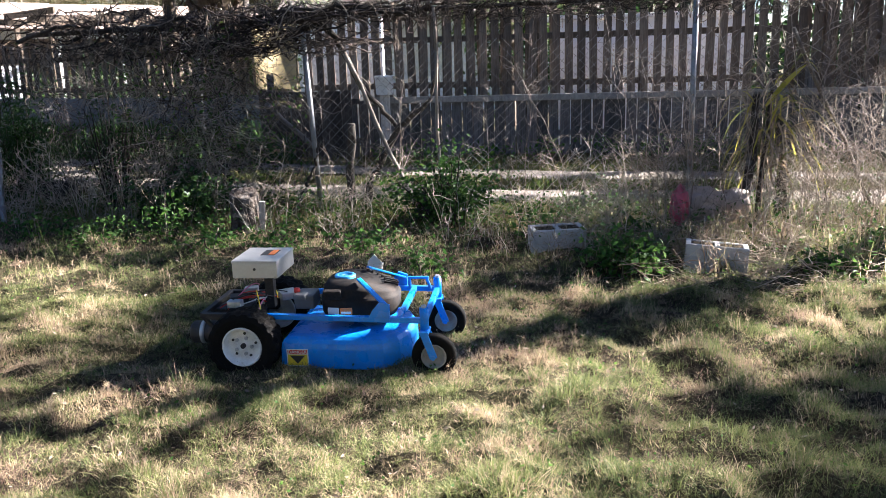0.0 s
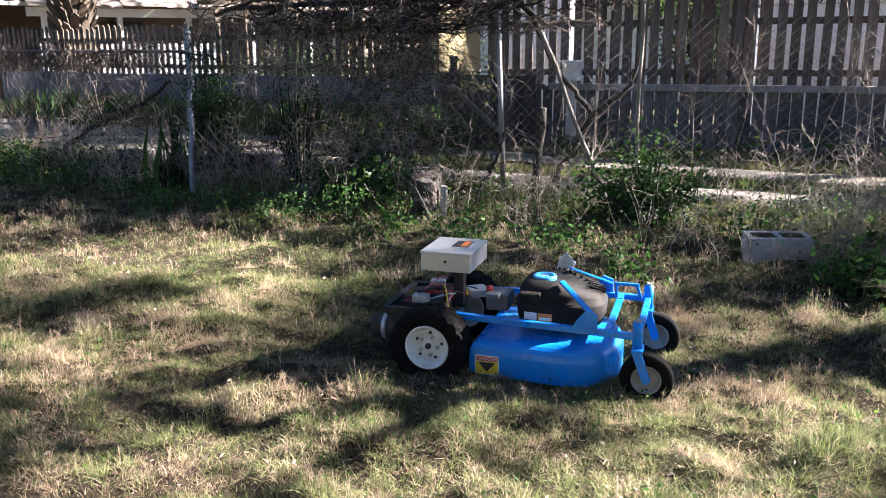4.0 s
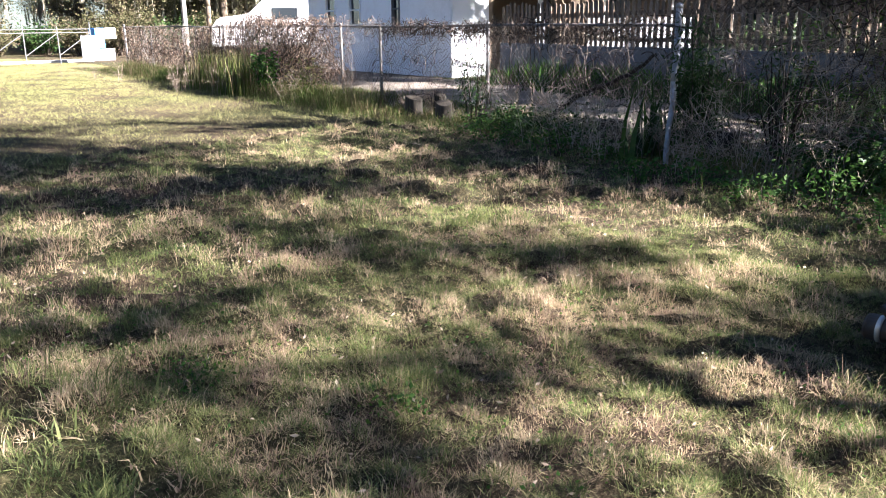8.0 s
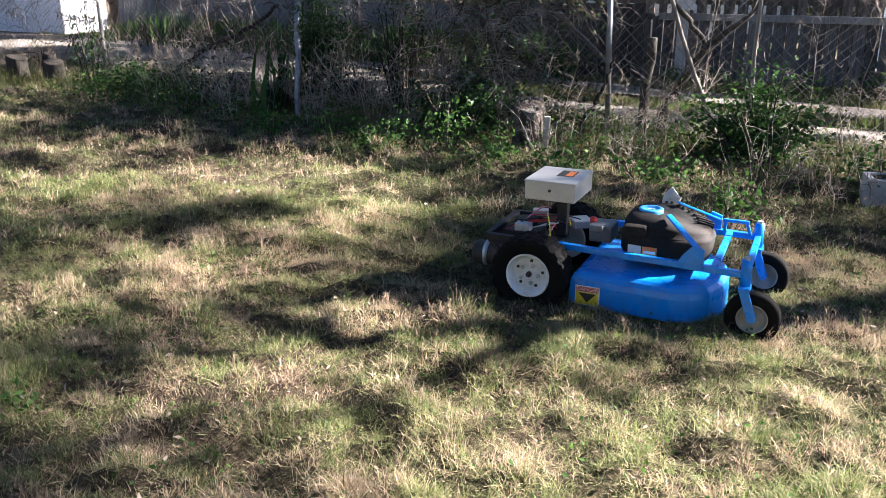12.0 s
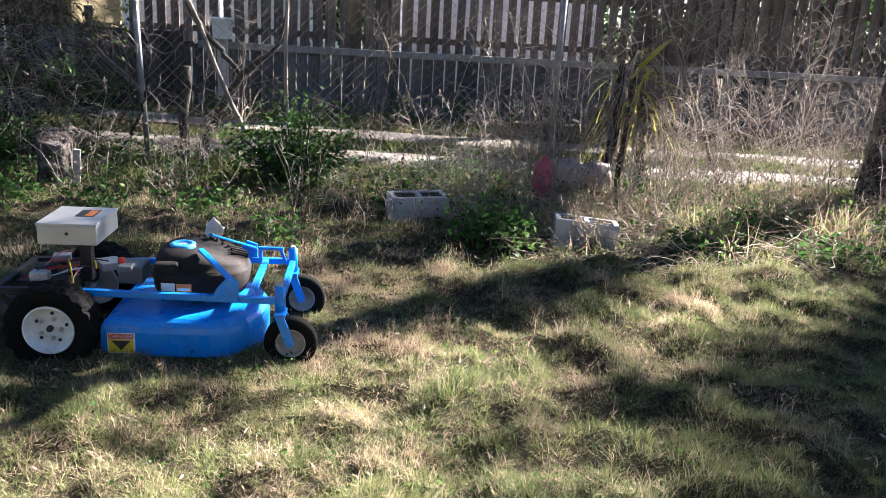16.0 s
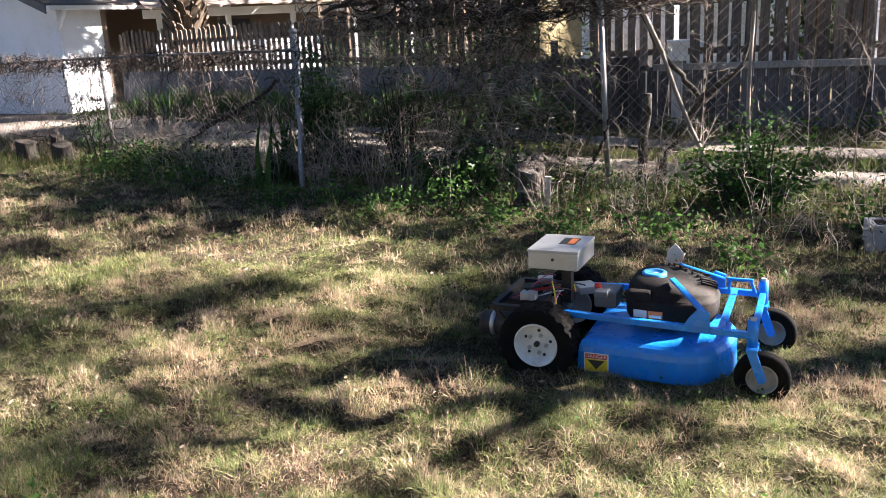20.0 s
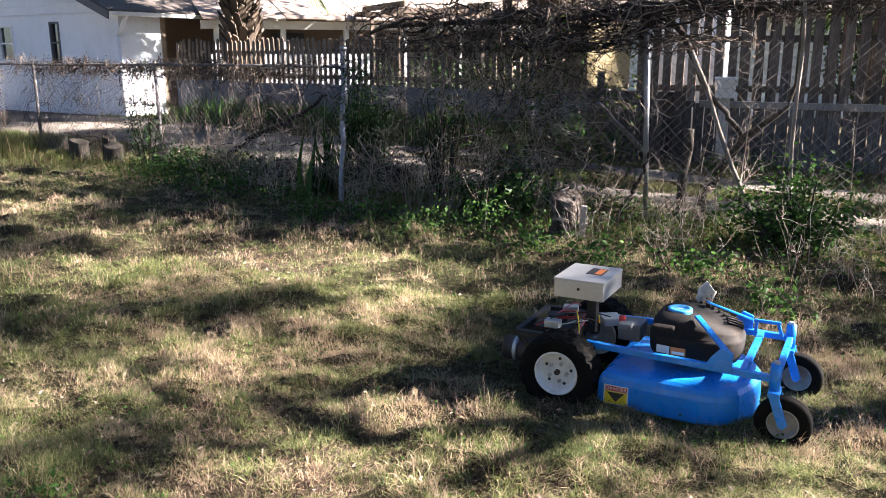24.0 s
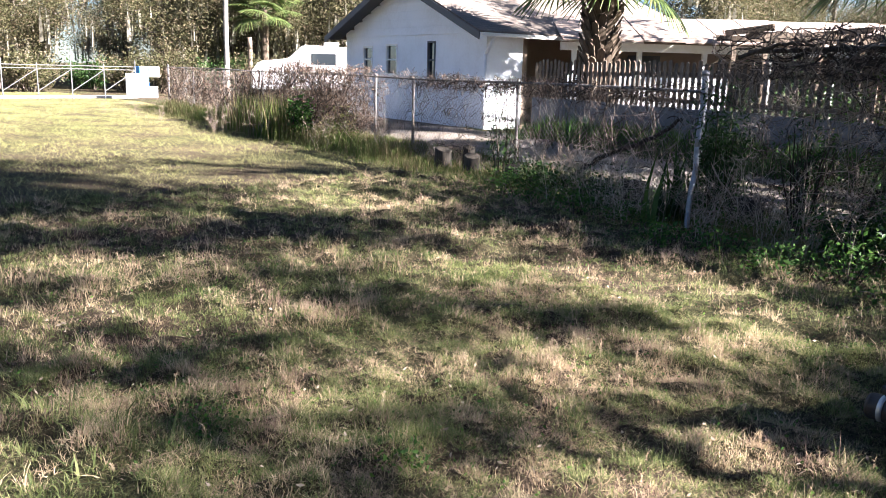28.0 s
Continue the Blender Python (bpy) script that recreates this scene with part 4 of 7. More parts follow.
def make_mower(m):
    """x ahead, y to its left, z up; the rear axle lies over the origin."""
    mw = thing("robot_mower", "blue remote-controlled mower with white wheels and a metal control box", "mower", m)
    R = 0.166
    for s in (-1, 1):
        make_wheel(mw, (0, s * 0.28, R - 0.012), R, 0.094, 0.145, s * -1, "rear_wheel", 0.4 * s)
    # deck: an outline with a rounded nose, drawn in and lifted
    outline = [(0.17, -0.27), (0.58, -0.285), (0.66, -0.265), (0.73, -0.21), (0.77, -0.11), (0.78, 0.0), (0.77, 0.11), (0.73, 0.21), (0.66, 0.265), (0.58, 0.285), (0.17, 0.27)]
    bm = bmesh.new()
    levels = [(0.028, 1.0), (0.033, 1.012), (0.125, 1.005), (0.15, 0.99), (0.168, 0.955), (0.178, 0.9), (0.184, 0.8)]
    rings = []
    for z, k in levels:
        rings.append([bm.verts.new((0.42 + (x - 0.42) * k, y * k, z)) for x, y in outline])
    for a, b in zip(rings, rings[1:]):
        for i in range(len(outline)):
            j = (i + 1) % len(outline)
            bm.faces.new((a[i], a[j], b[j], b[i]))
    bm.faces.new(rings[-1])
    low_ring = [bm.verts.new((0.42 + (x - 0.42) * 0.97, y * 0.97, 0.03)) for x, y in outline]
    for i in range(len(outline)):
        j = (i + 1) % len(outline)
        bm.faces.new((rings[0][j], rings[0][i], low_ring[i], low_ring[j]))
    bmesh.ops.recalc_face_normals(bm, faces=bm.faces)
    deck = part("deck", bm, M["blue"], mw, "scuffed blue steel cutting deck")
    # warning sign on both sides
    for s in (-1, 1):
        y = s * (0.2765 + 0.001)
        yy = lambda k: s * (0.2785 + 0.0012 * k)
        bm = bmesh.new()
        plate(bm, 0.195, 0.30, 0.04, 0.125, yy(0))
        sign = part("warning_sign", bm, M["paper"], deck, "white, red and yellow warning sign")
        bm = bmesh.new()
        plate(bm, 0.2, 0.295, 0.1, 0.121, yy(1))
        part("red_band", bm, M["red"], deck, "red band of the warning sign")
        bm = bmesh.new()
        plate(bm, 0.2, 0.295, 0.044, 0.098, yy(1))
        part("yellow_field", bm, M["yellow"], deck, "yellow field of the warning sign")
        bm = bmesh.new()
        prism(bm, [(0.21, yy(2), 0.094), (0.285, yy(2), 0.094), (0.2475, yy(2), 0.053)], Vector((0, s * 0.0008, 0)))
        part("warning_triangle", bm, M["ink"], deck, "black triangle")
        turn = Euler((radians(90), 0, 0 if s < 0 else math.pi)).to_matrix().to_4x4()
        words("sign_word", "DANGER", 0.023, Matrix.Translation((0.2475, yy(2), 0.1105)) @ turn, M["paper"], deck, "white word")
    # frame
    def tube(a, b, w=0.026, h=0.026, mat="blue", name="frame_tube", label=""):
        bm = bmesh.new()
        bar(bm, a, b, w, h, 0.003)
        return part(name, bm, M[mat], mw, label)
    for s in (-1, 1):
        tube((-0.02, s * 0.19, 0.262), (0.7, s * 0.262, 0.272))
        tube((0.7, s * 0.262, 0.272), (0.86, s * 0.262, 0.268))
        bm = bmesh.new()
        prism(bm, [(0.6, s * 0.262, 0.285), (0.7, s * 0.262, 0.285), (0.7, s * 0.262, 0.345), (0.655, s * 0.262, 0.36), (0.62, s * 0.262, 0.32)], Vector((0, s * 0.012, 0)))
        part("gusset", bm, M["blue"], mw, "blue gusset plate")
        # strut up to the top of the engine
        tube((0.69, s * 0.262, 0.33), (0.525, s * 0.11, 0.426), 0.026, 0.01, name="strut", label="blue flat strut over the engine")
        # front corner and caster
        bm = bmesh.new()
        rod(bm, (0.86, s * 0.262, 0.225), (0.86, s * 0.262, 0.33), 0.021, sides=14)
        head = part("caster_head", bm, M["blue"], mw, "blue caster tube", True)
        bm = bmesh.new()
        rod(bm, (0.86, s * 0.262, 0.33), (0.86, s * 0.262, 0.342), 0.012, sides=8)
        part("caster_bolt", bm, M["alloy"], head)
        bm = bmesh.new()
        y0 = s * 0.262
        tilt = Euler((0, radians(-20), 0)).to_matrix()
        box(bm, (0.044, 0.094, 0.012), (0.862, y0, 0.219), None, 0.003)
        for o in (-1, 1):
            box(bm, (0.036, 0.008, 0.135), (0.882, y0 + o * 0.043, 0.158), tilt, 0.003)
        rod(bm, (0.902, y0 - 0.052, 0.1), (0.902, y0 + 0.052, 0.1), 0.011, sides=8)
        part("caster_fork", bm, M["blue"], mw, "blue bent caster fork")
        make_wheel(mw, (0.902, s * 0.262, 0.098), 0.107, 0.058, 0.058, -s, "caster_wheel", 0.2)
    tube((0.86, -0.24, 0.268), (0.86, 0.24, 0.268), name="cross_tube")
    tube((0.74, -0.262, 0.272), (0.74, 0.262, 0.272), name="cross_tube")
    # small hoop on the front far corner
    tube((0.72, 0.22, 0.285), (0.72, 0.22, 0.335), 0.014, 0.014, name="hoop")
    tube((0.71, 0.22, 0.34), (0.82, 0.22, 0.34), 0.014, 0.014, name="hoop")
    tube((0.81, 0.22, 0.335), (0.83, 0.22, 0.28), 0.014, 0.014, name="hoop")
    # engine
    bm = bmesh.new()
    prof = [(0.245, 0.93), (0.275, 1.0), (0.34, 1.02), (0.358, 1.0), (0.361, 0.965), (0.398, 0.95), (0.422, 0.87), (0.436, 0.72), (0.44, 0.5)]
    rings = []
    N = 48

    def shell(a, k, z):
        c, q = math.cos(a), math.sin(a)
        e = (abs(c) ** 3.2 + abs(q) ** 3.2) ** (-1 / 3.2)
        slim = 1 - 0.22 * max(0.0, c * e)
        drop = 0.05 * max(0.0, c) * max(0.0, (z - 0.34) / 0.1)
        return (0.465 + (0.2 if c > 0 else 0.175) * e * c * k, 0.01 + 0.178 * e * q * k * slim, z - drop)
    for z, k in prof:
        rings.append([bm.verts.new(shell(2 * math.pi * i / N, k, z)) for i in range(N)])
    for a, b in zip(rings, rings[1:]):
        for i in range(N):
            j = (i + 1) % N
            bm.faces.new((a[i], a[j], b[j], b[i]))
    bm.faces.new(rings[-1])
    bm.faces.new(rings[0][::-1])
    eng = part("engine", bm, M["shroud"], mw, "dusty black engine shroud", True)
    for k in range(10):
        a = 0.2 + k * 0.2
        p, q = shell(a, 0.62, 0.44), shell(a, 0.96, 0.394)
        bm = bmesh.new()
        bar(bm, (p[0], p[1], p[2] + 0.004), (q[0], q[1], q[2] + 0.008), 0.011, 0.016, 0.003)
        part("cooling_rib", bm, M["shroud"], eng)
    bm = bmesh.new()
    box(bm, (0.09, 0.03, 0.05), (0.37, -0.165, 0.385), Euler((0.25, 0, 0)).to_matrix(), 0.01)
    part("shroud_lug", bm, M["shroud"], eng)
    bm = bmesh.new()
    lathe(bm, [(0.052, 0.43), (0.052, 0.444), (0.048, 0.448), (0.034, 0.448), (0.032, 0.442), (0.001, 0.442)], 32, Matrix.Translation((0.4, -0.01, 0)))
    cap = part("starter_cap", bm, M["cap_blue"], eng, "round blue starter cap", True)
    bm = bmesh.new()
    box(bm, (0.03, 0.008, 0.001), (0.4, -0.01, 0.4432))
    part("cap_mark", bm, M["paper"], eng)
    for x0, x1, mat, nm in ((0.345, 0.4, "paper", "engine_label"), (0.405, 0.465, "orange", "engine_label")):
        bm = bmesh.new()
        xm = (x0 + x1) / 2
        box(bm, (x1 - x0, 0.004, 0.034), (xm, -0.1765 + (0.004 if x0 < 0.36 else 0.0), 0.3), Euler((0, 0, -0.12 if x0 < 0.36 else 0.03)).to_matrix())
        part(nm, bm, M[mat], eng, "printed engine label")
    bm = bmesh.new()
    box(bm, (0.05, 0.0045, 0.012), (0.435, -0.1772, 0.293))
    part("label_text", bm, M["paper"], eng)
    eng.location.x, eng.scale.z = 0.035, 0.94
    bm = bmesh.new()
    lathe(bm, [(0.1, 0.235), (0.12, 0.25), (0.12, 0.272)], 24, Matrix.Translation((0.46, 0.01, 0)))
    part("engine_base", bm, M["alloy"], mw, "grey alloy engine base", True)
    bm = bmesh.new()
    box(bm, (0.1, 0.13, 0.075), (0.24, -0.03, 0.3), None, 0.012)
    box(bm, (0.06, 0.06, 0.03), (0.225, -0.09, 0.33), None, 0.008)
    part("air_filter", bm, M["grey"], mw, "dark grey air filter box")
    bm = bmesh.new()
    lathe(bm, [(0.001, 0.365), (0.014, 0.363), (0.016, 0.35), (0.014, 0.34)], 16, Matrix.Translation((0.2, -0.06, 0)))
    part("filler_cap", bm, M["red"], mw, "small red cap", True)
    # rear: motors, battery, black carrier
    for s in (-1, 1):
        bm = bmesh.new()
        rod(bm, (-0.31, s * 0.13, 0.155), (-0.04, s * 0.13, 0.16), 0.056, sides=24)
        mot = part("drive_motor", bm, M["motor"], mw, "dusty brown cylindrical drive motor", True)
        for x in (-0.26, -0.1):
            bm = bmesh.new()
            lathe(bm, [(0.0565, -0.011), (0.058, -0.011), (0.058, 0.011), (0.0565, 0.011)], 24, Matrix.Translation((x, s * 0.13, 0.156)) @ Euler((0, radians(90), 0)).to_matrix().to_4x4())
            part("motor_band", bm, M["alloy"], mot, "pale metal band", True)
        bm = bmesh.new()
        lathe(bm, [(0.057, 0.0), (0.051, 0.014), (0.018, 0.016), (0.001, 0.013)], 24, Matrix.Translation((-0.309, s * 0.13, 0.155)) @ Euler((0, radians(-90), 0)).to_matrix().to_4x4())
        part("motor_end", bm, M["motor"], mot, "", True)
        tube((-0.24, s * 0.2, 0.262), (0.05, s * 0.2, 0.262), 0.028, 0.028, "black", "rear_rail", "black rear rail")
        tube((-0.23, s * 0.2, 0.25), (-0.16, s * 0.2, 0.17), 0.014, 0.02, "black", "rear_rail")
        bm = bmesh.new()
        box(bm, (0.07, 0.05, 0.05), (-0.02, s * 0.2, 0.2), None, 0.006)
        part("axle_block", bm, M["black"], mw)
        bm = bmesh.new()
        rod(bm, (0, s * 0.15, 0.153), (0, s * 0.26, 0.153), 0.014, sides=12)
        part("axle", bm, M["alloy"], mw, "", True)
    tube((-0.24, -0.2, 0.262), (-0.24, 0.2, 0.262), 0.028, 0.028, "black", "rear_rail")
    tube((-0.06, -0.2, 0.27), (-0.06, 0.2, 0.27), 0.05, 0.01, "black", "rear_rail")
    bm = bmesh.new()
    box(bm, (0.1, 0.13, 0.15), (-0.2, 0.0, 0.18), None, 0.008)
    bat = part("battery", bm, M["black"], mw, "black battery")
    for y in (-0.03, 0.03):
        bm = bmesh.new()
        box(bm, (0.002, 0.026, 0.03), (-0.251, y, 0.135))
        part("battery_label", bm, M["paper"], bat, "small white label")
        bm = bmesh.new()
        box(bm, (0.0012, 0.02, 0.008), (-0.2526, y, 0.135))
        part("label_bars", bm, M["ink"], bat)
    for k, (x, y, z, sx, sy, mat) in enumerate(((-0.1, -0.12, 0.3, 0.07, 0.05, "alloy"), (-0.1, 0.12, 0.3, 0.07, 0.05, "alloy"), (-0.13, 0.02, 0.285, 0.09, 0.08, "black"), (0.1, 0.1, 0.285, 0.09, 0.1, "alloy"))):
        bm = bmesh.new()
        box(bm, (sx, sy, 0.035), (x, y, z), Euler((0, 0, 0.2 * k)).to_matrix(), 0.005)
        part("motor_controller", bm, M[mat], mw, "small grey motor controller")
    wr = random.Random(4)
    for k in range(14):
        p = Vector((wr.uniform(-0.2, 0.05), wr.uniform(-0.15, 0.15), 0.27))
        q = Vector((wr.uniform(-0.03, 0.12), wr.uniform(-0.06, 0.08), wr.uniform(0.28, 0.36)))
        mid = (p + q) / 2 + Vector((wr.uniform(-0.04, 0.04), wr.uniform(-0.05, 0.05), wr.uniform(0.02, 0.08)))
        pts = [p * (1 - t) ** 2 + mid * 2 * t * (1 - t) + q * t * t for t in np.linspace(0, 1, 8)]
        link_mesh("wire", tube_mesh("wire", [(pts, [0.003] * 8)], 5), M[("red", "ink", "yellow", "pink", "ink", "paper")[k % 6]], mw, "loose coloured wire")
    # mast and control box
    tube((0.045, 0, 0.25), (0.045, 0, 0.432), 0.045, 0.045, "black", "mast", "black square mast")
    bm = bmesh.new()
    box(bm, (0.225, 0.28, 0.075), (0.02, 0, 0.472), None, 0.004)
    cb = part("control_box", bm, M["box"], mw, "brushed metal control box")
    bm = bmesh.new()
    box(bm, (0.23, 0.285, 0.012), (0.02, 0, 0.5155), None, 0.003)
    lid = part("lid", bm, M["box"], cb, "brushed metal lid")
    bm = bmesh.new()
    box(bm, (0.075, 0.11, 0.001), (0.05, 0.03, 0.5222))
    part("lid_label", bm, M["ink"], cb, "dark printed label")
    bm = bmesh.new()
    box(bm, (0.03, 0.09, 0.001), (0.065, 0.03, 0.5232))
    part("lid_label", bm, M["orange"], cb, "orange strip of the label")
    bm = bmesh.new()
    rod(bm, (0.02, -0.138, 0.48), (0.02, -0.143, 0.48), 0.007, sides=12)
    part("keyhole", bm, M["ink"], cb)
    bm = bmesh.new()
    rod(bm, (-0.1, -0.06, 0.475), (-0.125, -0.06, 0.475), 0.011, sides=12)
    part("switch", bm, M["ink"], cb, "black switch", True)
    bm = bmesh.new()
    box(bm, (0.002, 0.04, 0.018), (-0.0935, -0.06, 0.452))
    part("switch_label", bm, M["paper"], cb)
    for x in (-0.08, 0.12):
        for y in (-0.141, 0.141):
            bm = bmesh.new()
            rod(bm, (x, y * 0.98, 0.44), (x, y * 1.008, 0.44), 0.006, sides=10)
            part("screw", bm, M["alloy"], cb)
    return mw


MOWER = pose(-1.08, 3.95, -0.03, 0, 0, -4)
make_mower(MOWER)


# ---- lawn ----
nr = np.random.default_rng(3)


def scatter(n, x0, x1, y0, y1):
    return np.stack([nr.uniform(x0, x1, n), nr.uniform(y0, y1, n), np.zeros(n)], 1)


def field(p, scale, seed):
    return np.array([noise.noise(Vector((a * scale, b * scale, seed))) for a, b in p[:, :2]])


def greenness(c):
    return field(c, 0.55, 71.0) * 0.4 + field(c, 2.3, 72.0) * 0.75 + field(c, 6.0, 73.0) * 0.75 + 0.12 + 0.16 * np.clip(c[:, 0] - 0.1, 0, 1.5)


def tussocks(n, k, x0, x1, y0, y1, spread, h0, h1, w0, w1):
    """Feathery tufts that spring from shared roots on the mounds, green and withered apart."""
    c = scatter(n, x0, x1, y0, y1)
    c = c[c[:, 1] < fence_y(c[:, 0]) - 0.15]
    lift = bumps(c)
    size = np.clip((0.55 + 9.0 * lift) * np.exp(nr.normal(0, 0.28, len(c))), 0.35, 1.9)
    green = greenness(c) + nr.normal(0, 0.26, len(c)) > 0.0
    out = []
    for pick in (green, ~green):
        p, sz = np.repeat(c[pick], k, 0), np.repeat(size[pick], k)
        m = len(p)
        off = nr.normal(0, spread, (m, 2)) * sz[:, None]
        p[:, :2] += off
        p[:, 2] = bumps(p) - 0.02
        turn = np.arctan2(off[:, 1], off[:, 0]) + nr.normal(0, 1.1, m)
        out.append((p, nr.uniform(h0, h1, m) * sz, nr.uniform(w0, w1, m), nr.uniform(0.2, 1.4, m), turn))
    return out


def make_lawn():
    areas = [tussocks(17500, 28, -4.2, 3.2, 1.3, 4.8, 0.022, 0.02, 0.066, 0.0013, 0.0032),
             tussocks(5200, 24, -5.6, 4.9, 4.7, 8.3, 0.026, 0.025, 0.075, 0.002, 0.0045),
             tussocks(1500, 24, 3.1, 4.9, 1.2, 4.8, 0.026, 0.025, 0.075, 0.002, 0.0045),
             tussocks(1500, 24, -5.6, -4.1, 1.2, 4.8, 0.026, 0.025, 0.075, 0.002, 0.0045),
             tussocks(6200, 18, -9.2, -5.4, -1.6, 8.6, 0.03, 0.028, 0.08, 0.0026, 0.006),
             tussocks(4600, 24, -5.6, -0.8, -1.6, 1.4, 0.026, 0.025, 0.07, 0.0018, 0.0045),
             tussocks(3200, 14, -9.0, 8.5, -7.5, 1.3, 0.06, 0.04, 0.1, 0.006, 0.012),
             tussocks(1300, 14, 4.7, 9.0, 1.0, 6.0, 0.06, 0.04, 0.1, 0.005, 0.01)]
    for which, name, mat, label in ((0, "green_grass", "green_grass", "short green tussocks of the mown lawn"), (1, "straw_grass", "straw", "withered straw-coloured tussocks of the mown lawn")):
        p, h, w, l, t = (np.concatenate([a[which][i] for a in areas]) for i in range(5))
        tagged(link_mesh(name, blade_mesh(name, p, h, w, l, nr, t), M[mat]), label, "grass", kind="stuff")
    # short matted turf between the tussocks
    p = np.concatenate([scatter(160000, -9.0, 4.9, -0.6, 8.0), scatter(220000, -3.8, 3.2, 1.3, 4.8)])
    p = p[(p[:, 1] < fence_y(p[:, 0]) - 0.2)]
    p[:, 2] = bumps(p) - 0.016
    n = len(p)
    me = blade_mesh("turf", p, nr.uniform(0.015, 0.045, n), nr.uniform(0.0018, 0.004, n), nr.uniform(0.8, 1.45, n), nr, None, False)
    tagged(link_mesh("turf", me, M["grass"]), "short matted turf of mixed green and brown grass", "grass", kind="stuff")
    # feathery seed heads that stand over the mounds
    c = scatter(9000, -7.0, 4.8, 1.3, 6.3)
    c = c[(c[:, 1] < fence_y(c[:, 0]) - 0.5)]
    lift = bumps(c)
    keep = lift * 12 - 0.5 * greenness(c) + nr.uniform(-0.25, 0.25, len(c)) > 0.35
    c, lift = c[keep], lift[keep]
    top = lift + nr.uniform(0.03, 0.075, len(c))
    c[:, 2] = lift - 0.02
    stem = (c, top - lift + 0.02, np.full(len(c), 0.0018), nr.uniform(0.0, 0.3, len(c)))
    q = np.repeat(c, 8, 0)
    q[:, 2] = np.repeat(lift, 8) + np.repeat(top - lift, 8) * nr.uniform(0.5, 1.0, len(q))
    m = len(q)
    p, h, w, l = (np.concatenate([a, b]) for a, b in zip(stem, (q, nr.uniform(0.016, 0.042, m), nr.uniform(0.0014, 0.0028, m), nr.uniform(0.5, 1.4, m))))
    tagged(link_mesh("seed_heads", blade_mesh("seed_heads", p, h, w, l, nr), M["straw"]), "feathery brown seed heads standing in the lawn", "grass", kind="stuff")
    # the open field further along; its pale blade colour carries the sunlight
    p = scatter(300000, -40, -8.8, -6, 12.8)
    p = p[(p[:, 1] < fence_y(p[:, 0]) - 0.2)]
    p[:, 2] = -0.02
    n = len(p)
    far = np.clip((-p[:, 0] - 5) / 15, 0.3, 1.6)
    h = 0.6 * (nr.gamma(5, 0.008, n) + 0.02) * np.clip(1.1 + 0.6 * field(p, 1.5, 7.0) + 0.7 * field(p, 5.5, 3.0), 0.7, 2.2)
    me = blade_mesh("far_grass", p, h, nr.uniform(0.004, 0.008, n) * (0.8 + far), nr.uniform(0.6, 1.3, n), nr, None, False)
    tagged(link_mesh("far_grass", me, M["far_grass"]), "open lawn further along the fence, sunlight put into its pale colour", "grass", kind="stuff")


make_lawn()


def make_litter():
    for name, label, n, lo, hi, mat in (("leaf_litter", "scraps of dead leaves and cut straw lying on the lawn", 5000, 0.012, 0.035, "dry"), ("clover", "small green leaves growing low in the lawn", 15000, 0.01, 0.024, "leaf"), ("brown_leaves", "withered brown leaves fallen under the fence", 7000, 0.02, 0.05, "litter")):
        if mat == "litter":
            x = nr.uniform(-8, 5, n)
            p = np.stack([x, fence_y(x) + nr.normal(-0.5, 0.7, n), np.zeros(n)], 1)
        else:
            p = scatter(n, -6.5, 4.6, 1.2, 6.6)
            p = p[(field(p, 1.4, 50.0 if mat == "leaf" else 57.0) + nr.uniform(-0.3, 0.3, len(p)) > 0.02)]
        p[:, 2] = bumps(p) + nr.uniform(0.0, 0.035, len(p))
        me = leaf_mesh(name, p, nr.uniform(lo, hi, len(p)), nr, 0.05, 0.6 if mat == "leaf" else 0.4)
        tagged(link_mesh(name, me, M[mat]), label, "leaves", kind="stuff")


make_litter()


def make_verges():
    # rank growth along the foot of the fence, and the verges of the drive
    x = nr.uniform(-27, 8, 60000)
    y = fence_y(x) + nr.normal(-0.35, 0.42, len(x))
    y = np.where((x > 0.2) & (nr.uniform(0, 1, len(x)) < 0.5), y - nr.uniform(0, 1.3, len(x)), y)
    p = np.stack([x, y, np.full(len(x), -0.02)], 1)
    n = len(p)
    dens = np.clip(1 + field(p, 1.3, 20.0), 0.3, 2)
    h = nr.gamma(4, 0.034, n) * dens * np.interp(p[:, 0], [-6, -4, -1.5, 0, 8], [0.75, 0.9, 0.75, 0.55, 0.6])
    me = blade_mesh("rank_grass", p, h, nr.uniform(0.004, 0.011, n), nr.uniform(0.2, 1.0, n), nr)
    tagged(link_mesh("rank_grass", me, M["verge"]), "rank green and brown grass along the foot of the fence", "grass", kind="stuff")
    x = nr.uniform(-16, 10, 70000)
    c, hf = np.array([drive_y(v) for v in x]), np.array([drive_half(v) for v in x])
    which = nr.integers(0, 3, len(x))
    y = np.where(which == 0, c + nr.normal(0.08, 0.14, len(x)), np.where(which == 1, c + hf + np.abs(nr.normal(0.05, 0.6, len(x))), c - hf - np.abs(nr.normal(0, 0.3, len(x)))))
    keep = ~((which == 0) & (x < -3.2))
    p = np.stack([x, y, np.full(len(x), -0.01)], 1)[keep]
    n = len(p)
    h = nr.gamma(4, 0.018, n) * np.clip(1 + field(p, 1.5, 31.0), 0.3, 2)
    me = blade_mesh("verge_grass", p, h, nr.uniform(0.005, 0.012, n), nr.uniform(0.2, 1.0, n), nr)
    tagged(link_mesh("verge_grass", me, M["verge"]), "grass on the verges and middle of the driveway", "grass", kind="stuff")


make_verges()


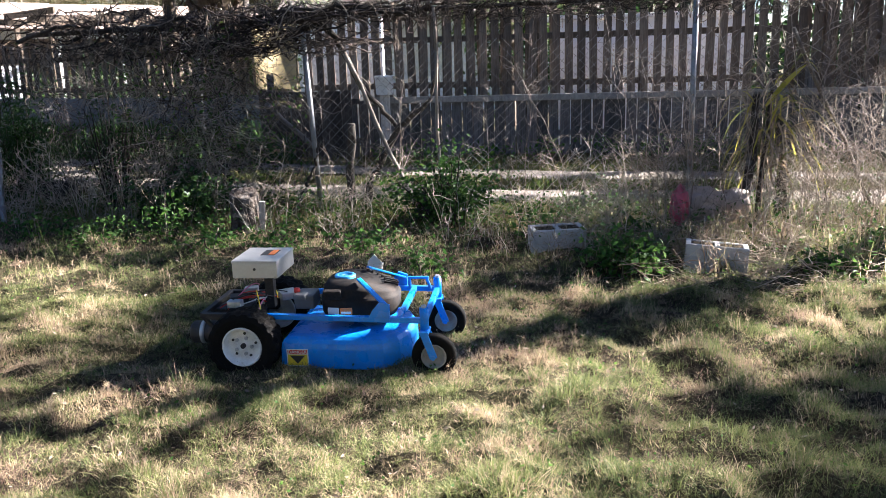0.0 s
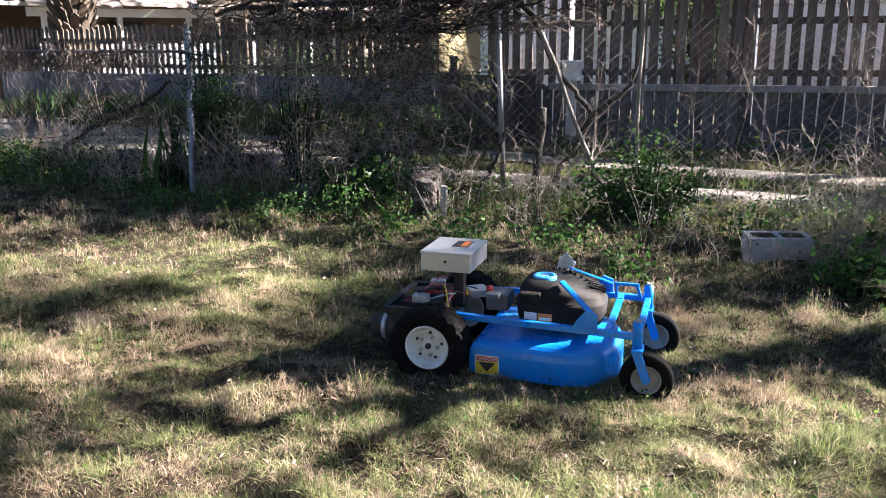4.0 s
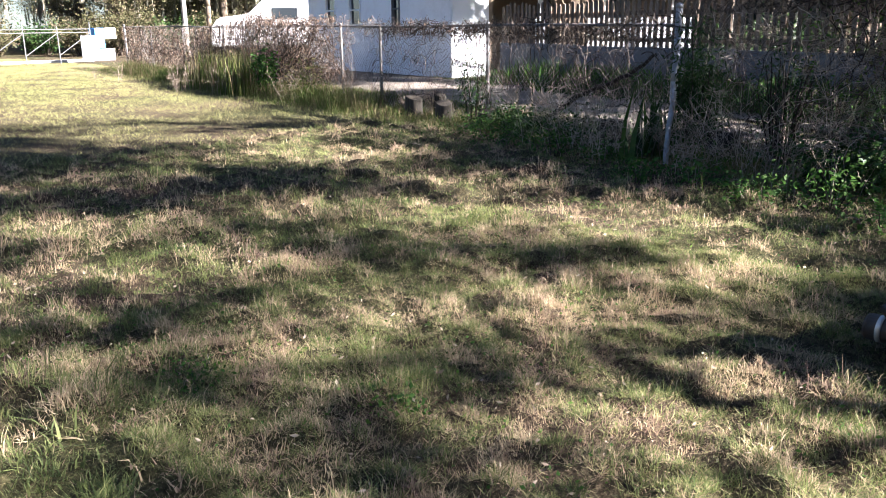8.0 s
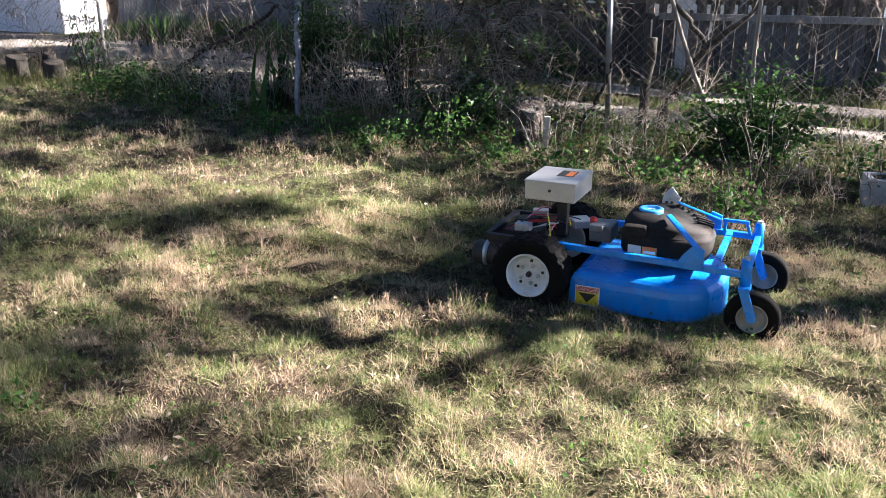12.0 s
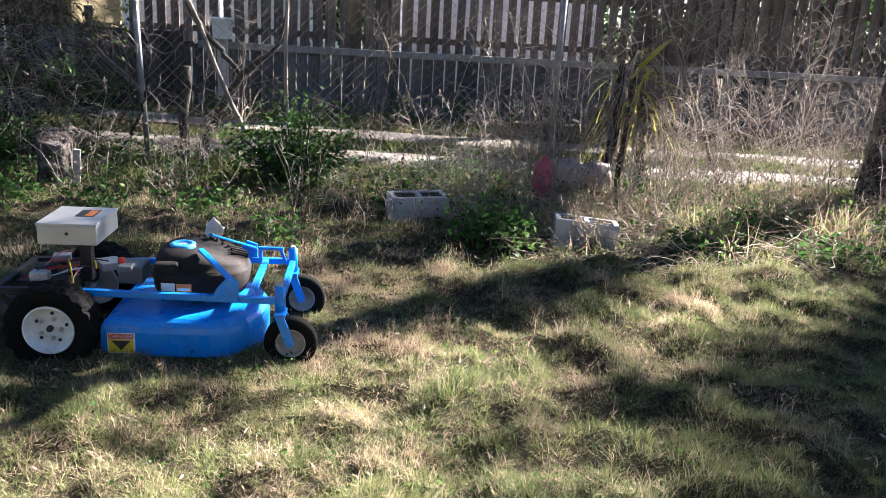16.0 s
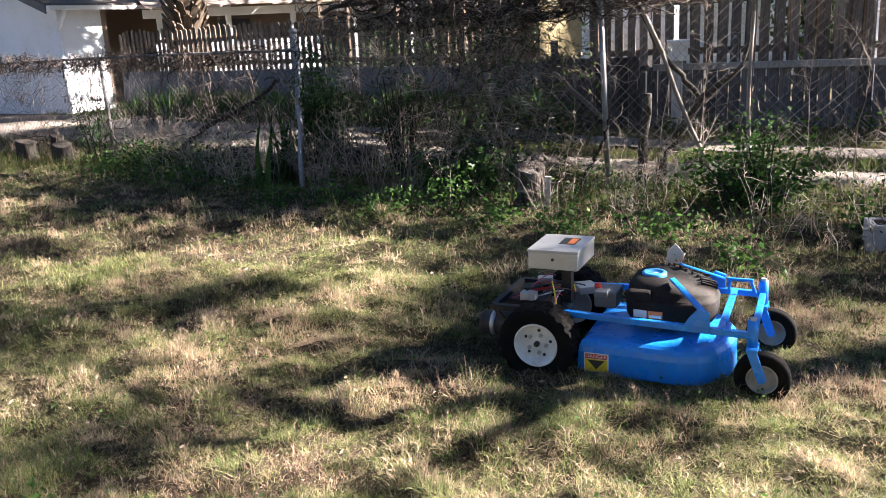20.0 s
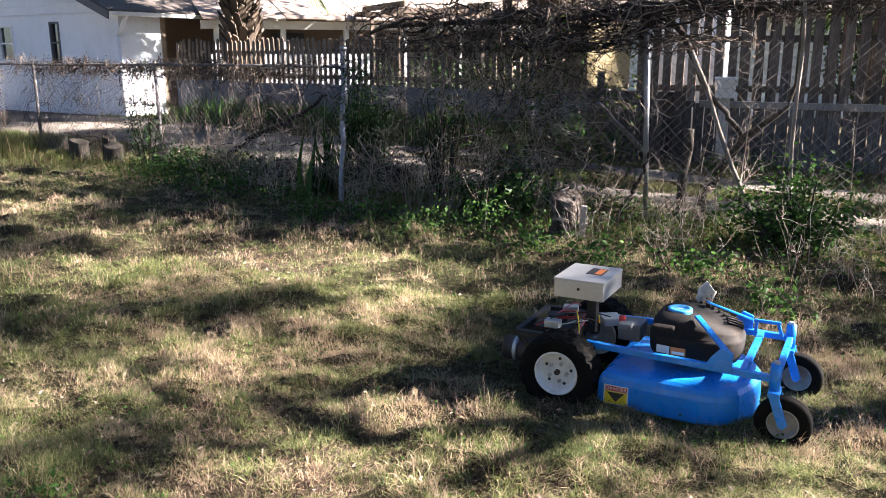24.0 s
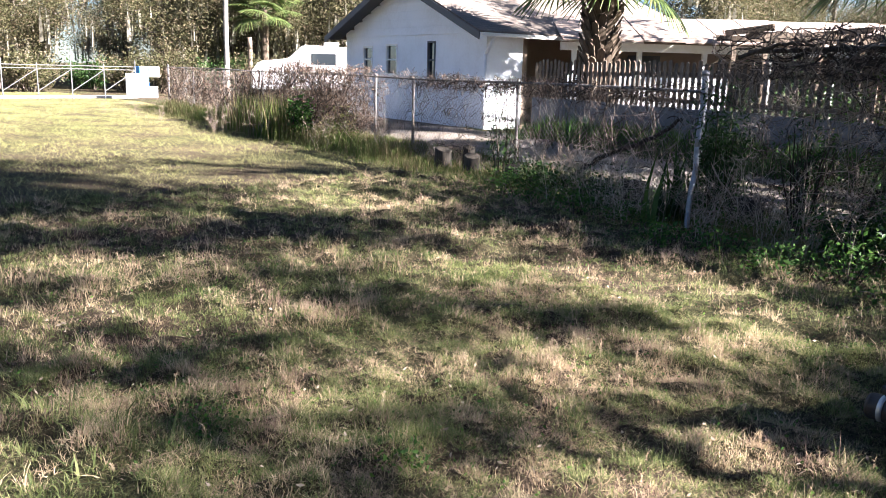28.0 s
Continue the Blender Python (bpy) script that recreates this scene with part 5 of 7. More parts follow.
def leafy(name, label, category, centre, size, n, leaf, mat="leaf", stems=10, slim=0.55, droop=0.1):
    """A small bush: thin stems and many leaves in uneven clumps."""
    b = thing(name, label, category, Matrix.Translation(centre))
    sx, sy, sz = size
    lines, pts = [], []
    per = max(4, n // stems)
    for k in range(stems):
        a, r = nr.uniform(0, 2 * np.pi), math.sqrt(nr.uniform(0, 1))
        top = np.array([sx * r * math.cos(a), sy * r * math.sin(a), sz * nr.uniform(0.45, 1.0) * (1 - 0.35 * r)])
        foot = np.array([top[0] * 0.3, top[1] * 0.3, -0.02])
        t = np.linspace(0, 1, 6)[:, None]
        line = foot + (top - foot) * t + np.array([0, 0, 0.06 * sz]) * np.sin(t * np.pi) + nr.normal(0, 0.012, (6, 3)) * t
        lines.append((line, np.linspace(0.006, 0.002, 6) * (0.6 + sz)))
        u = nr.uniform(0.2, 1.05, per)
        i = np.clip(u * 5, 0, 4.99).astype(int)
        f = np.clip(u * 5 - i, 0, 1)[:, None]
        pts.append(line[i] * (1 - f) + line[np.minimum(i + 1, 5)] * f + nr.normal(0, 0.085, (per, 3)) * np.array([sx, sy, sz * 0.6]) / max(sx, sy) * (0.5 + max(sx, sy)))
    pts = np.concatenate(pts)
    pts[:, 2] = np.maximum(pts[:, 2], 0.01)
    link_mesh("stalk", tube_mesh("stalk", lines, 4), M["vine"], b, "thin brown stalk", "stuff")
    link_mesh("leaves", leaf_mesh("leaves", pts, nr.uniform(0.6, 1.3, len(pts)) * leaf, nr, droop, slim), M[mat], b, kind="stuff")
    return b


leafy("green_bush", "leafy green bush growing through the fence", "bush", (-0.2, 6.85, 0), (0.56, 0.4, 0.78), 1900, 0.05, "bush_leaf", stems=26)
leafy("green_bush", "low leafy green bush beside a concrete block", "bush", (1.0, 5.25, 0), (0.32, 0.25, 0.34), 800, 0.05, stems=14)
for x, y, s, h in ((-2.05, 6.05, 0.28, 0.3), (-1.55, 5.9, 0.26, 0.26), (-3.7, 6.6, 0.3, 0.3), (-4.2, 6.5, 0.25, 0.3), (-3.1, 6.4, 0.3, 0.28), (-0.35, 5.15, 0.17, 0.26), (2.2, 5.1, 0.25, 0.25), (3.1, 4.9, 0.3, 0.22), (-0.9, 5.9, 0.3, 0.25), (-5.6, 7.1, 0.3, 0.4), (-6.6, 7.3, 0.3, 0.35), (-2.6, 6.6, 0.3, 0.4), (0.55, 6.4, 0.3, 0.3), (-6.2, 7.6, 0.4, 0.3), (-7.4, 7.9, 0.4, 0.3), (-4.9, 7.2, 0.35, 0.28), (-1.3, 11.3, 0.35, 0.3), (0.9, 11.05, 0.4, 0.35), (2.3, 10.9, 0.4, 0.4), (3.6, 10.7, 0.45, 0.35), (1.2, 6.15, 0.3, 0.22), (2.7, 5.6, 0.35, 0.28), (3.6, 5.5, 0.4, 0.3), (1.7, 11.0, 0.35, 0.45), (2.9, 10.8, 0.3, 0.35), (0.2, 11.2, 0.35, 0.3), (-0.8, 11.3, 0.4, 0.3), (4.4, 10.6, 0.4, 0.35)):
    leafy("green_weed", "low clump of green broad-leaved weeds", "weed", (x, y, 0), (s, s * 0.8, h), 220, 0.048, stems=9)
leafy("green_weed", "flat rosette of bright green weed in the lawn", "weed", (-2.45, 2.12, 0.02), (0.12, 0.12, 0.09), 220, 0.026, stems=12)
leafy("green_weed", "flat green weed in the lawn", "weed", (-3.2, 1.7, 0.02), (0.14, 0.12, 0.08), 220, 0.024, stems=12)
# the dark shrub by the tall post, and shrubs in the shade
leafy("dark_shrub", "dark evergreen shrub grown up beside the fence post", "shrub", (-4.42, 7.9, 0), (0.3, 0.28, 1.5), 3000, 0.075, "dark_leaf", 22, 0.22, 0.9)
leafy("dark_shrub", "low dark shrub in the shade of the fence", "shrub", (-5.7, 7.75, 0), (0.7, 0.4, 0.5), 1500, 0.055, "dark_leaf", 22)
leafy("dark_shrub", "low dark shrub in the shade of the fence", "shrub", (-2.7, 7.3, 0), (0.6, 0.4, 0.6), 1500, 0.055, "dark_leaf", 22)
leafy("dark_shrub", "dark creeper grown through the vines of the fence", "shrub", (-3.55, 7.85, 0), (0.28, 0.25, 1.6), 800, 0.055, "dark_leaf", 26, 0.3, 0.8)
leafy("dark_shrub", "dark creeper hanging on the wire fence", "shrub", (-8.3, 8.75, 0), (0.3, 0.2, 1.2), 700, 0.05, "dark_leaf", 16, 0.35, 0.7)
# low weeds that fill the foot of the fence
x = nr.uniform(-8.0, 4.6, 20000)
y = fence_y(x) + 0.25 - np.abs(nr.normal(0.6, 0.6, 20000))
wp = np.stack([x, y, nr.gamma(2.2, 0.055, 20000)], 1)
wp = wp[field(wp, 1.6, 60.0) + nr.uniform(-0.3, 0.3, len(wp)) > -0.1]
tagged(link_mesh("weed_leaves", leaf_mesh("weed_leaves", wp, nr.uniform(0.02, 0.05, len(wp)), nr, -0.2, 0.5), M["bush_leaf"]), "low green weeds at the foot of the fence", "weeds", kind="stuff")
leafy("dark_shrub", "low dark shrub in the shade of the fence", "shrub", (-6.9, 8.1, 0), (0.6, 0.4, 0.45), 1100, 0.055, "dark_leaf", 20)
leafy("green_shrub", "green leafy shrub against the vine-covered fence", "shrub", (-14.6, 9.45, 0), (0.35, 0.3, 1.0), 900, 0.085, "leaf", 16)
leafy("green_shrub", "tall dry grassy shrub before the vine-covered fence", "shrub", (-13.0, 9.3, 0), (0.45, 0.35, 0.85), 700, 0.09, "verge", 18, 0.2)


def straps(name, label, x0, x1, y_of, n, h, w, mat, category="plant", lean=(0.05, 0.5)):
    x = nr.uniform(x0, x1, n)
    p = np.stack([x, np.array([y_of(v) for v in x]) + nr.normal(0, 0.22, n), np.full(n, -0.02)], 1)
    keep = field(p, 1.2, 44.0) + nr.uniform(-0.4, 0.4, n) > -0.15
    p = p[keep]
    m = len(p)
    me = blade_mesh(name, p, nr.uniform(0.55, 1.1, m) * h, nr.uniform(0.7, 1.3, m) * w, nr.uniform(*lean, m), nr)
    tagged(link_mesh(name, me, M[mat]), label, category, kind="stuff")


straps("strap_leaves", "bright green strap-leaved plants before the low wall", -12.5, -2.6, lambda x: np.interp(x, [-13.8, -2.75], [15.6, 12.6]) - 0.65, 4200, 0.62, 0.03, "leaf")
straps("strap_leaves", "dark strap-leaved plants along the shaded wall", -13.0, -2.6, lambda x: np.interp(x, [-13.8, -2.75], [15.6, 12.6]) - 1.1, 3200, 0.42, 0.028, "dark_leaf")
straps("reeds", "clump of tall green reedy grass before the fence", -17.8, -14.6, lambda x: fence_y(x) - 0.75, 1500, 0.85, 0.02, "verge", "grass", (0.02, 0.25))
straps("dry_grass", "tall dry straw grass at the foot of the fence", -26, -10.6, lambda x: fence_y(x) - 0.5, 12000, 0.42, 0.008, "verge", "grass", (0.1, 0.9))
straps("rank_tufts", "tufts of bright rank grass among the dead stalks", 0.9, 5.2, lambda x: 5.9 + 0.5 * math.sin(x * 7), 4200, 0.3, 0.009, "grass", "grass", (0.1, 0.9))
straps("sword_leaves", "grey-green sword-leaved plant at the leaning pole", -4.95, -4.65, lambda x: 7.8, 60, 0.75, 0.05, "dark_leaf", "plant", (0.1, 0.7))


# ---- dead stems and vines ----
def dead_weeds(name, label, x0, x1, y0, y1, n, h, branches=5, mat="dry", slope=0.0):
    lines = []
    roots = [np.array([nr.uniform(x0, x1), nr.uniform(y0, y1), -0.02]) for k in range(max(3, n // 9))]
    for k in range(n):
        off = nr.normal(0, 0.09, 2)
        p = roots[nr.integers(0, len(roots))] + np.array([off[0], off[1], 0])
        p[1] -= slope * (p[0] - x0)
        H = h * nr.uniform(0.4, 1.1)
        lean = nr.normal(0, 0.22, 2) + off * 2.2
        t = np.linspace(0, 1, 6)
        q = p + np.stack([lean[0] * H * t ** 1.5, lean[1] * H * t ** 1.5, H * t], 1) + nr.normal(0, 0.022, (6, 3)) * t[:, None]
        lines.append((q, np.linspace(0.0032, 0.0013, 6)))
        for b in range(nr.integers(1, branches + 1)):
            i = nr.integers(2, 5)
            d = nr.normal(0, 1, 3)
            d[2] = abs(d[2]) * 0.9
            d /= np.linalg.norm(d)
            L = H * nr.uniform(0.15, 0.5)
            s = np.linspace(0, 1, 4)[:, None]
            twig = q[i] + d * L * s + np.array([0, 0, -0.25 * L]) * s ** 2 + nr.normal(0, 0.03 * L, (4, 3)) * s
            lines.append((twig, np.linspace(0.0019, 0.001, 4)))
            for c in range(2):
                d2 = d + nr.normal(0, 0.7, 3)
                lines.append((twig[1 + c] + d2 / np.linalg.norm(d2) * L * 0.4 * np.linspace(0, 1, 3)[:, None], np.array([0.0016, 0.0013, 0.001])))
    tagged(link_mesh(name, tube_mesh(name, lines), M[mat]), label, "weeds", kind="stuff")


dead_weeds("dead_weeds", "thicket of tall dead weed stalks", 1.2, 3.0, 6.3, 7.3, 70, 0.85, 7)
dead_weeds("dead_weeds", "low dead weed stalks before the blocks", 0.2, 4.2, 4.9, 6.0, 230, 0.35, 5)
dead_weeds("dead_weeds", "dead weed stalks along the fence", -6.5, -2.2, 7.5, 8.1, 120, 0.7, 4, "twig", 0.184)
dead_weeds("dead_weeds", "dead weed stalks along the fence", -1.6, 0.9, 6.6, 7.3, 30, 0.4, 4, "twig", 0.1)
dead_weeds("dead_weeds", "dead weed stalks along the far fence", -24, -7, 8.7, 9.6, 240, 0.6)
dead_weeds("dead_weeds", "low pale twigs along the foot of the fence", -6.2, 0.6, 7.2, 7.9, 170, 0.45, 5, "twig", 0.22)
dead_weeds("bare_twigs", "bare pale twigs standing in the vine column", -3.3, -2.2, 7.7, 8.0, 22, 1.6, 6, "twig", 0.184)
dead_weeds("bare_twigs", "bare pale twigs standing in the fence", -5.0, -1.6, 8.0, 8.4, 26, 1.5, 5, "twig", 0.184)


def dead_shrubs(name, label, x0, x1, y0, y1, n, h0, h1, mat="twig", bits=0):
    """Crooked dead stems with side branches that fork into fine twigs."""
    lines, ends = [], []
    for k in range(n):
        p = np.array([nr.uniform(x0, x1), nr.uniform(y0, y1), -0.02])
        H = nr.uniform(h0, h1)
        s = np.linspace(0, 1, 9)
        lean = nr.normal(0, 0.2, 2)
        q = p + np.stack([lean[0] * H * s ** 1.4, lean[1] * H * s ** 1.4, H * s], 1)
        q[1:] += np.cumsum(nr.normal(0, 0.014, (8, 3)), 0) * np.array([1, 1, 0.3])
        lines.append((q, np.linspace(0.0042, 0.0014, 9)))
        for b in range(int(7 + 6 * H)):
            f = nr.uniform(0.18, 0.98) * 8
            i = int(f)
            a = q[i] + (q[min(i + 1, 8)] - q[i]) * (f - i)
            ang = nr.uniform(0, 2 * np.pi)
            up = nr.uniform(0.3, 1.3)
            d = np.array([math.cos(ang), math.sin(ang), up]) / math.hypot(1, up)
            L = (0.12 + 0.3 * H * (1.05 - f / 8)) * nr.uniform(0.5, 1.2)
            t = np.linspace(0, 1, 5)[:, None]
            br = a + d * L * t + np.array([0, 0, -0.18 * L]) * t ** 2 + np.cumsum(nr.normal(0, 0.03 * L, (5, 3)), 0) * (t > 0)
            lines.append((br, np.linspace(0.0022, 0.001, 5)))
            for c in range(3):
                d2 = d + nr.normal(0, 0.7, 3)
                d2 /= np.linalg.norm(d2)
                l2 = L * nr.uniform(0.2, 0.45)
                tw = br[nr.integers(1, 5)] + d2 * l2 * np.linspace(0, 1, 3)[:, None] + nr.normal(0, 0.008, (3, 3)) * np.array([[0], [1], [1]])
                lines.append((tw, np.array([0.0014, 0.0011, 0.0008])))
                ends.append(tw[2])
    tagged(link_mesh(name, tube_mesh(name, lines), M[mat]), label, "shrub", kind="stuff")
    if bits:
        ends = np.array(ends)
        p = ends[nr.integers(0, len(ends), bits)] + nr.normal(0, 0.01, (bits, 3))
        tagged(link_mesh("curled_leaves", leaf_mesh("curled_leaves", p, nr.uniform(0.012, 0.03, bits), nr, 0.3, 0.5), M["dry"]), "small curled dead leaves on bare twigs", "leaves", kind="stuff")


dead_shrubs("dead_shrub", "tall dead shrubs with fine pale twigs before the wooden fence", 1.3, 5.4, 6.2, 7.3, 80, 0.8, 1.9, bits=1800)
dead_shrubs("dead_shrub", "low dead shrubs with fine pale twigs among the blocks", 0.7, 4.8, 5.5, 6.9, 110, 0.3, 0.8, bits=1200)
dead_shrubs("dead_shrub", "dead twigs round the foot of the oak", 3.9, 5.2, 6.1, 7.3, 40, 0.4, 1.3)
dead_shrubs("dead_shrub", "bare pale twigs along the foot of the fence", -6.4, -1.8, 7.1, 8.0, 80, 0.25, 0.9)
dead_shrubs("dead_shrub", "bare pale twigs at the foot of the fence", -1.9, 0.4, 6.9, 7.4, 22, 0.25, 0.6)
dead_shrubs("dead_shrub", "bare twigs standing in the wire fence", -1.9, 1.4, 7.2, 7.8, 9, 0.9, 1.6)
# fallen brush
lines = []
for k in range(620):
    p = np.array([nr.uniform(1.0, 4.9), nr.uniform(4.6, 6.4), abs(nr.normal(0.05, 0.08))])
    a = nr.normal(0.1, 0.8)
    L = nr.uniform(0.2, 0.75)
    s = np.linspace(-0.5, 0.5, 7)[:, None]
    lines.append((p + np.array([math.cos(a), math.sin(a), nr.normal(0, 0.25)]) * L * s + np.cumsum(nr.normal(0, 0.018, (7, 3)), 0), np.linspace(0.0026, 0.001, 7)))
tagged(link_mesh("brush_pile", tube_mesh("brush_pile", lines, 4), M["dry"]), "heap of fallen grey-brown twigs", "brush", kind="stuff")


def vine_tangle(name, label, x0, x1, z0, z1, n, length, thick=0.004, y_off=0.0, spread=0.12, hang=0.0, curl=0.35, step=0.06, mat="vine"):
    """Vines that wander along the fence, cross one another and hang."""
    lines = []
    for k in range(n):
        p = np.array([nr.uniform(x0, x1), 0.0, 0.0])
        wave = noise.noise(Vector((p[0] * 1.1, z0, 3.0)))
        ease = min(1.0, (p[0] - x0 + 0.1) / 0.5, (x1 - p[0] + 0.1) / 0.5)
        if nr.uniform() > 0.45 + 0.55 * ease + 0.5 * wave:
            continue
        lo_, hi_ = z0 + 0.35 * (z1 - z0) * max(0.0, -wave * 2), z1 + 0.16 * wave
        p[2] = nr.uniform(lo_, hi_)
        off = nr.normal(0, spread)
        a = nr.uniform(0, 2 * np.pi)
        m = max(5, int(length * nr.uniform(0.4, 1.3) / step))
        pts = []
        for i in range(m):
            a += nr.normal(0, curl)
            p = p + np.array([math.cos(a), 0, math.sin(a) * 0.75 - hang]) * step
            if p[2] > hi_:
                a = -abs(a % (2 * np.pi)) if math.sin(a) > 0 else a
                p[2] = hi_ + nr.normal(0, 0.035)
            if p[2] < lo_:
                p[2] = max(z0 * 0.8, lo_ + nr.normal(0, 0.05))
                a = abs(nr.normal(0.8, 0.5))
            p[0] = min(max(p[0], x0 - 0.6), x1 + 0.6)
            off += nr.normal(0, 0.02)
            off *= 0.97
            pts.append((p[0], fence_y(p[0]) + y_off + off, p[2]))
        r = thick * nr.uniform(0.4, 1.5)
        lines.append((np.array(pts), np.linspace(r, r * 0.45, m)))
    tagged(link_mesh(name, tube_mesh(name, lines), M[mat]), label, "vines", kind="stuff")
    return lines


def dead_leaves(name, label, lines, n, size, mat="dry"):
    pts = np.concatenate([l[0] for l in lines])
    p = pts[nr.integers(0, len(pts), n)] + nr.normal(0, 0.03, (n, 3))
    tagged(link_mesh(name, leaf_mesh(name, p, nr.uniform(0.5, 1.4, n) * size, nr, 0.6), M[mat]), label, "leaves", kind="stuff")


ar = vine_tangle("vine_arbour", "dense tangle of dead brown vines over the fence", -4.2, -1.3, 1.45, 1.86, 300, 1.9, 0.0062, 0.05, 0.22)
dead_leaves("withered_leaves", "withered leaves caught in the vine tangle", ar, 900, 0.035)
vine_tangle("vine_arbour", "thin tangle of dead vines along the high pipe", -1.6, 2.6, 1.7, 1.95, 300, 1.6, 0.0045, 0.05, 0.1)
vine_tangle("hanging_vines", "dead vines hanging down before the fence", -4.9, -1.9, 0.1, 1.7, 420, 1.4, 0.0036, 0.0, 0.15, 0.4, 0.5)
vine_tangle("hanging_twigs", "pale bare twigs hanging in a curtain from the arbour", -4.6, -1.6, 0.9, 1.75, 320, 0.7, 0.0024, -0.02, 0.18, 0.55, 0.6, 0.05, "twig")
cv = vine_tangle("vine_column", "thick column of pale vines hanging to the ground", -2.8, -2.2, 0.0, 1.75, 230, 1.6, 0.0042, -0.05, 0.16, 0.25, 0.5)
vine_tangle("vine_column", "pale bare tendrils in the vine column", -2.75, -2.2, 0.1, 1.7, 330, 1.0, 0.0026, -0.1, 0.14, 0.2, 0.7, 0.05, "twig")
dead_leaves("vine_leaves", "pale green and brown leaves on the vine column", cv, 1500, 0.04, "verge")
dead_leaves("vine_leaves", "small green leaves on the vine column", cv, 900, 0.045, "leaf")
rv = vine_tangle("rail_vines", "dead vines draped along the top rail", -11.4, -4.9, 1.16, 1.36, 330, 1.3, 0.0045, 0.0, 0.05, 0.08)
dead_leaves("withered_leaves", "withered leaves on the vines of the top rail", rv, 900, 0.032, "litter")
vine_tangle("rail_vines", "dead vines hanging from the top rail", -11.2, -5.0, 0.55, 1.32, 420, 0.6, 0.004, -0.02, 0.06, 0.6)
for vx in (-10.9, -8.15, -9.5, -6.3, -5.4):
    vine_tangle("climbing_vine", "old dead vine climbing the wire fence", vx - 0.16, vx + 0.16, 0.0, 1.3, 60, 1.0, 0.005, -0.02, 0.07, 0.1, 0.5)
hv = vine_tangle("vine_hedge", "dense hedge of dead vines covering the fence", -17.2, -12.6, 0.15, 1.5, 900, 1.8, 0.006, -0.05, 0.2, 0.12)
dead_leaves("withered_leaves", "withered brown leaves on the vine hedge", hv, 17000, 0.034, "litter")
h2 = vine_tangle("vine_hedge", "dead vines covering the far end of the fence", -27.2, -17.2, 0.1, 1.32, 520, 1.6, 0.007, -0.03, 0.08, 0.1)
dead_leaves("withered_leaves", "withered brown leaves on the far fence", h2, 8000, 0.045, "litter")


def thick_vine(label, pts, r0, r1):
    pts = np.array(pts, float)
    t = np.linspace(0, len(pts) - 1, 30)
    q = np.stack([np.interp(t, range(len(pts)), pts[:, k]) for k in range(3)], 1)
    for k in range(2):
        q[1:-1] = (q[:-2] + 2 * q[1:-1] + q[2:]) / 4
    q[1:-1] += nr.normal(0, 0.008, (28, 3))
    me = tube_mesh("vine_trunk", [(q, np.linspace(r0, r1, 30))], 8)
    me.shade_smooth()
    tagged(link_mesh("vine_trunk", me, M["dark_wood"]), label, "vine")


thick_vine("dark forked vine trunk rising from the ground", [(-1.09, 7.62, -0.04), (-1.01, 7.64, 0.25), (-0.88, 7.61, 0.5), (-0.74, 7.59, 0.75), (-0.58, 7.56, 0.89), (-0.4, 7.53, 1.03), (-0.33, 7.51, 1.34)], 0.05, 0.012)
thick_vine("dark vine branch hanging from the arbour", [(-1.9, 7.78, 1.78), (-1.56, 7.74, 1.77), (-1.34, 7.7, 1.72), (-1.19, 7.67, 1.47), (-1.07, 7.65, 1.19), (-0.87, 7.61, 0.95), (-0.72, 7.59, 0.78)], 0.034, 0.02)
thick_vine("sagging dark vine under the arbour", [(-1.3, 7.7, 1.79), (-1.65, 7.76, 1.65), (-2.01, 7.82, 1.47), (-2.34, 7.88, 1.51), (-2.57, 7.92, 1.62), (-2.92, 7.99, 1.55), (-3.4, 8.05, 1.7)], 0.03, 0.01)
thick_vine("dark vine trunk leaning against the post", [(-1.75, 7.4, -0.03), (-1.65, 7.5, 0.15), (-1.52, 7.55, 0.4), (-1.45, 7.6, 0.7)], 0.035, 0.008)
for k in range(7):
    x = -4.4 + 0.45 * k
    q = [(x + 0.34 * i, fence_y(x + 0.34 * i) + nr.normal(0.05, 0.08), 1.7 + 0.02 * k + nr.normal(0, 0.05)) for i in range(7)]
    thick_vine("dark vine strand wound along the arbour pipe", q, 0.02, 0.008)
thick_vine("crooked dark vine behind the fence", [(-6.9, 8.5, -0.02), (-6.7, 8.55, 0.3), (-6.2, 8.5, 0.55), (-5.6, 8.4, 0.75), (-5.2, 8.35, 1.0)], 0.04, 0.02)


# ---- the yellowing plant ----
yp = thing("yellow_plant", "tall withered cane plant with yellow-green leaves on dark stalks", "plant", Matrix.Translation((2.35, 6.8, 0)))
for (dx, dy), h, r in (((-0.2, -0.1), 1.05, 0.042), ((0.24, 0.22), 0.85, 0.05), ((-0.02, 0.05), 1.2, 0.022)):
    s = np.linspace(0, 1, 9)[:, None]
    line = np.array([dx, dy, -0.02]) * (1 - s) + np.array([dx * 0.45 + 0.04, dy * 0.4, h]) * s + np.cumsum(nr.normal(0, 0.008, (9, 3)), 0) * s
    me = tube_mesh("stalk", [(line, r * np.linspace(1.15, 0.6, 9) * nr.uniform(0.85, 1.15, 9))], 9)
    link_mesh("stalk", me, M["bark"], yp, "dark rough dead stalk")
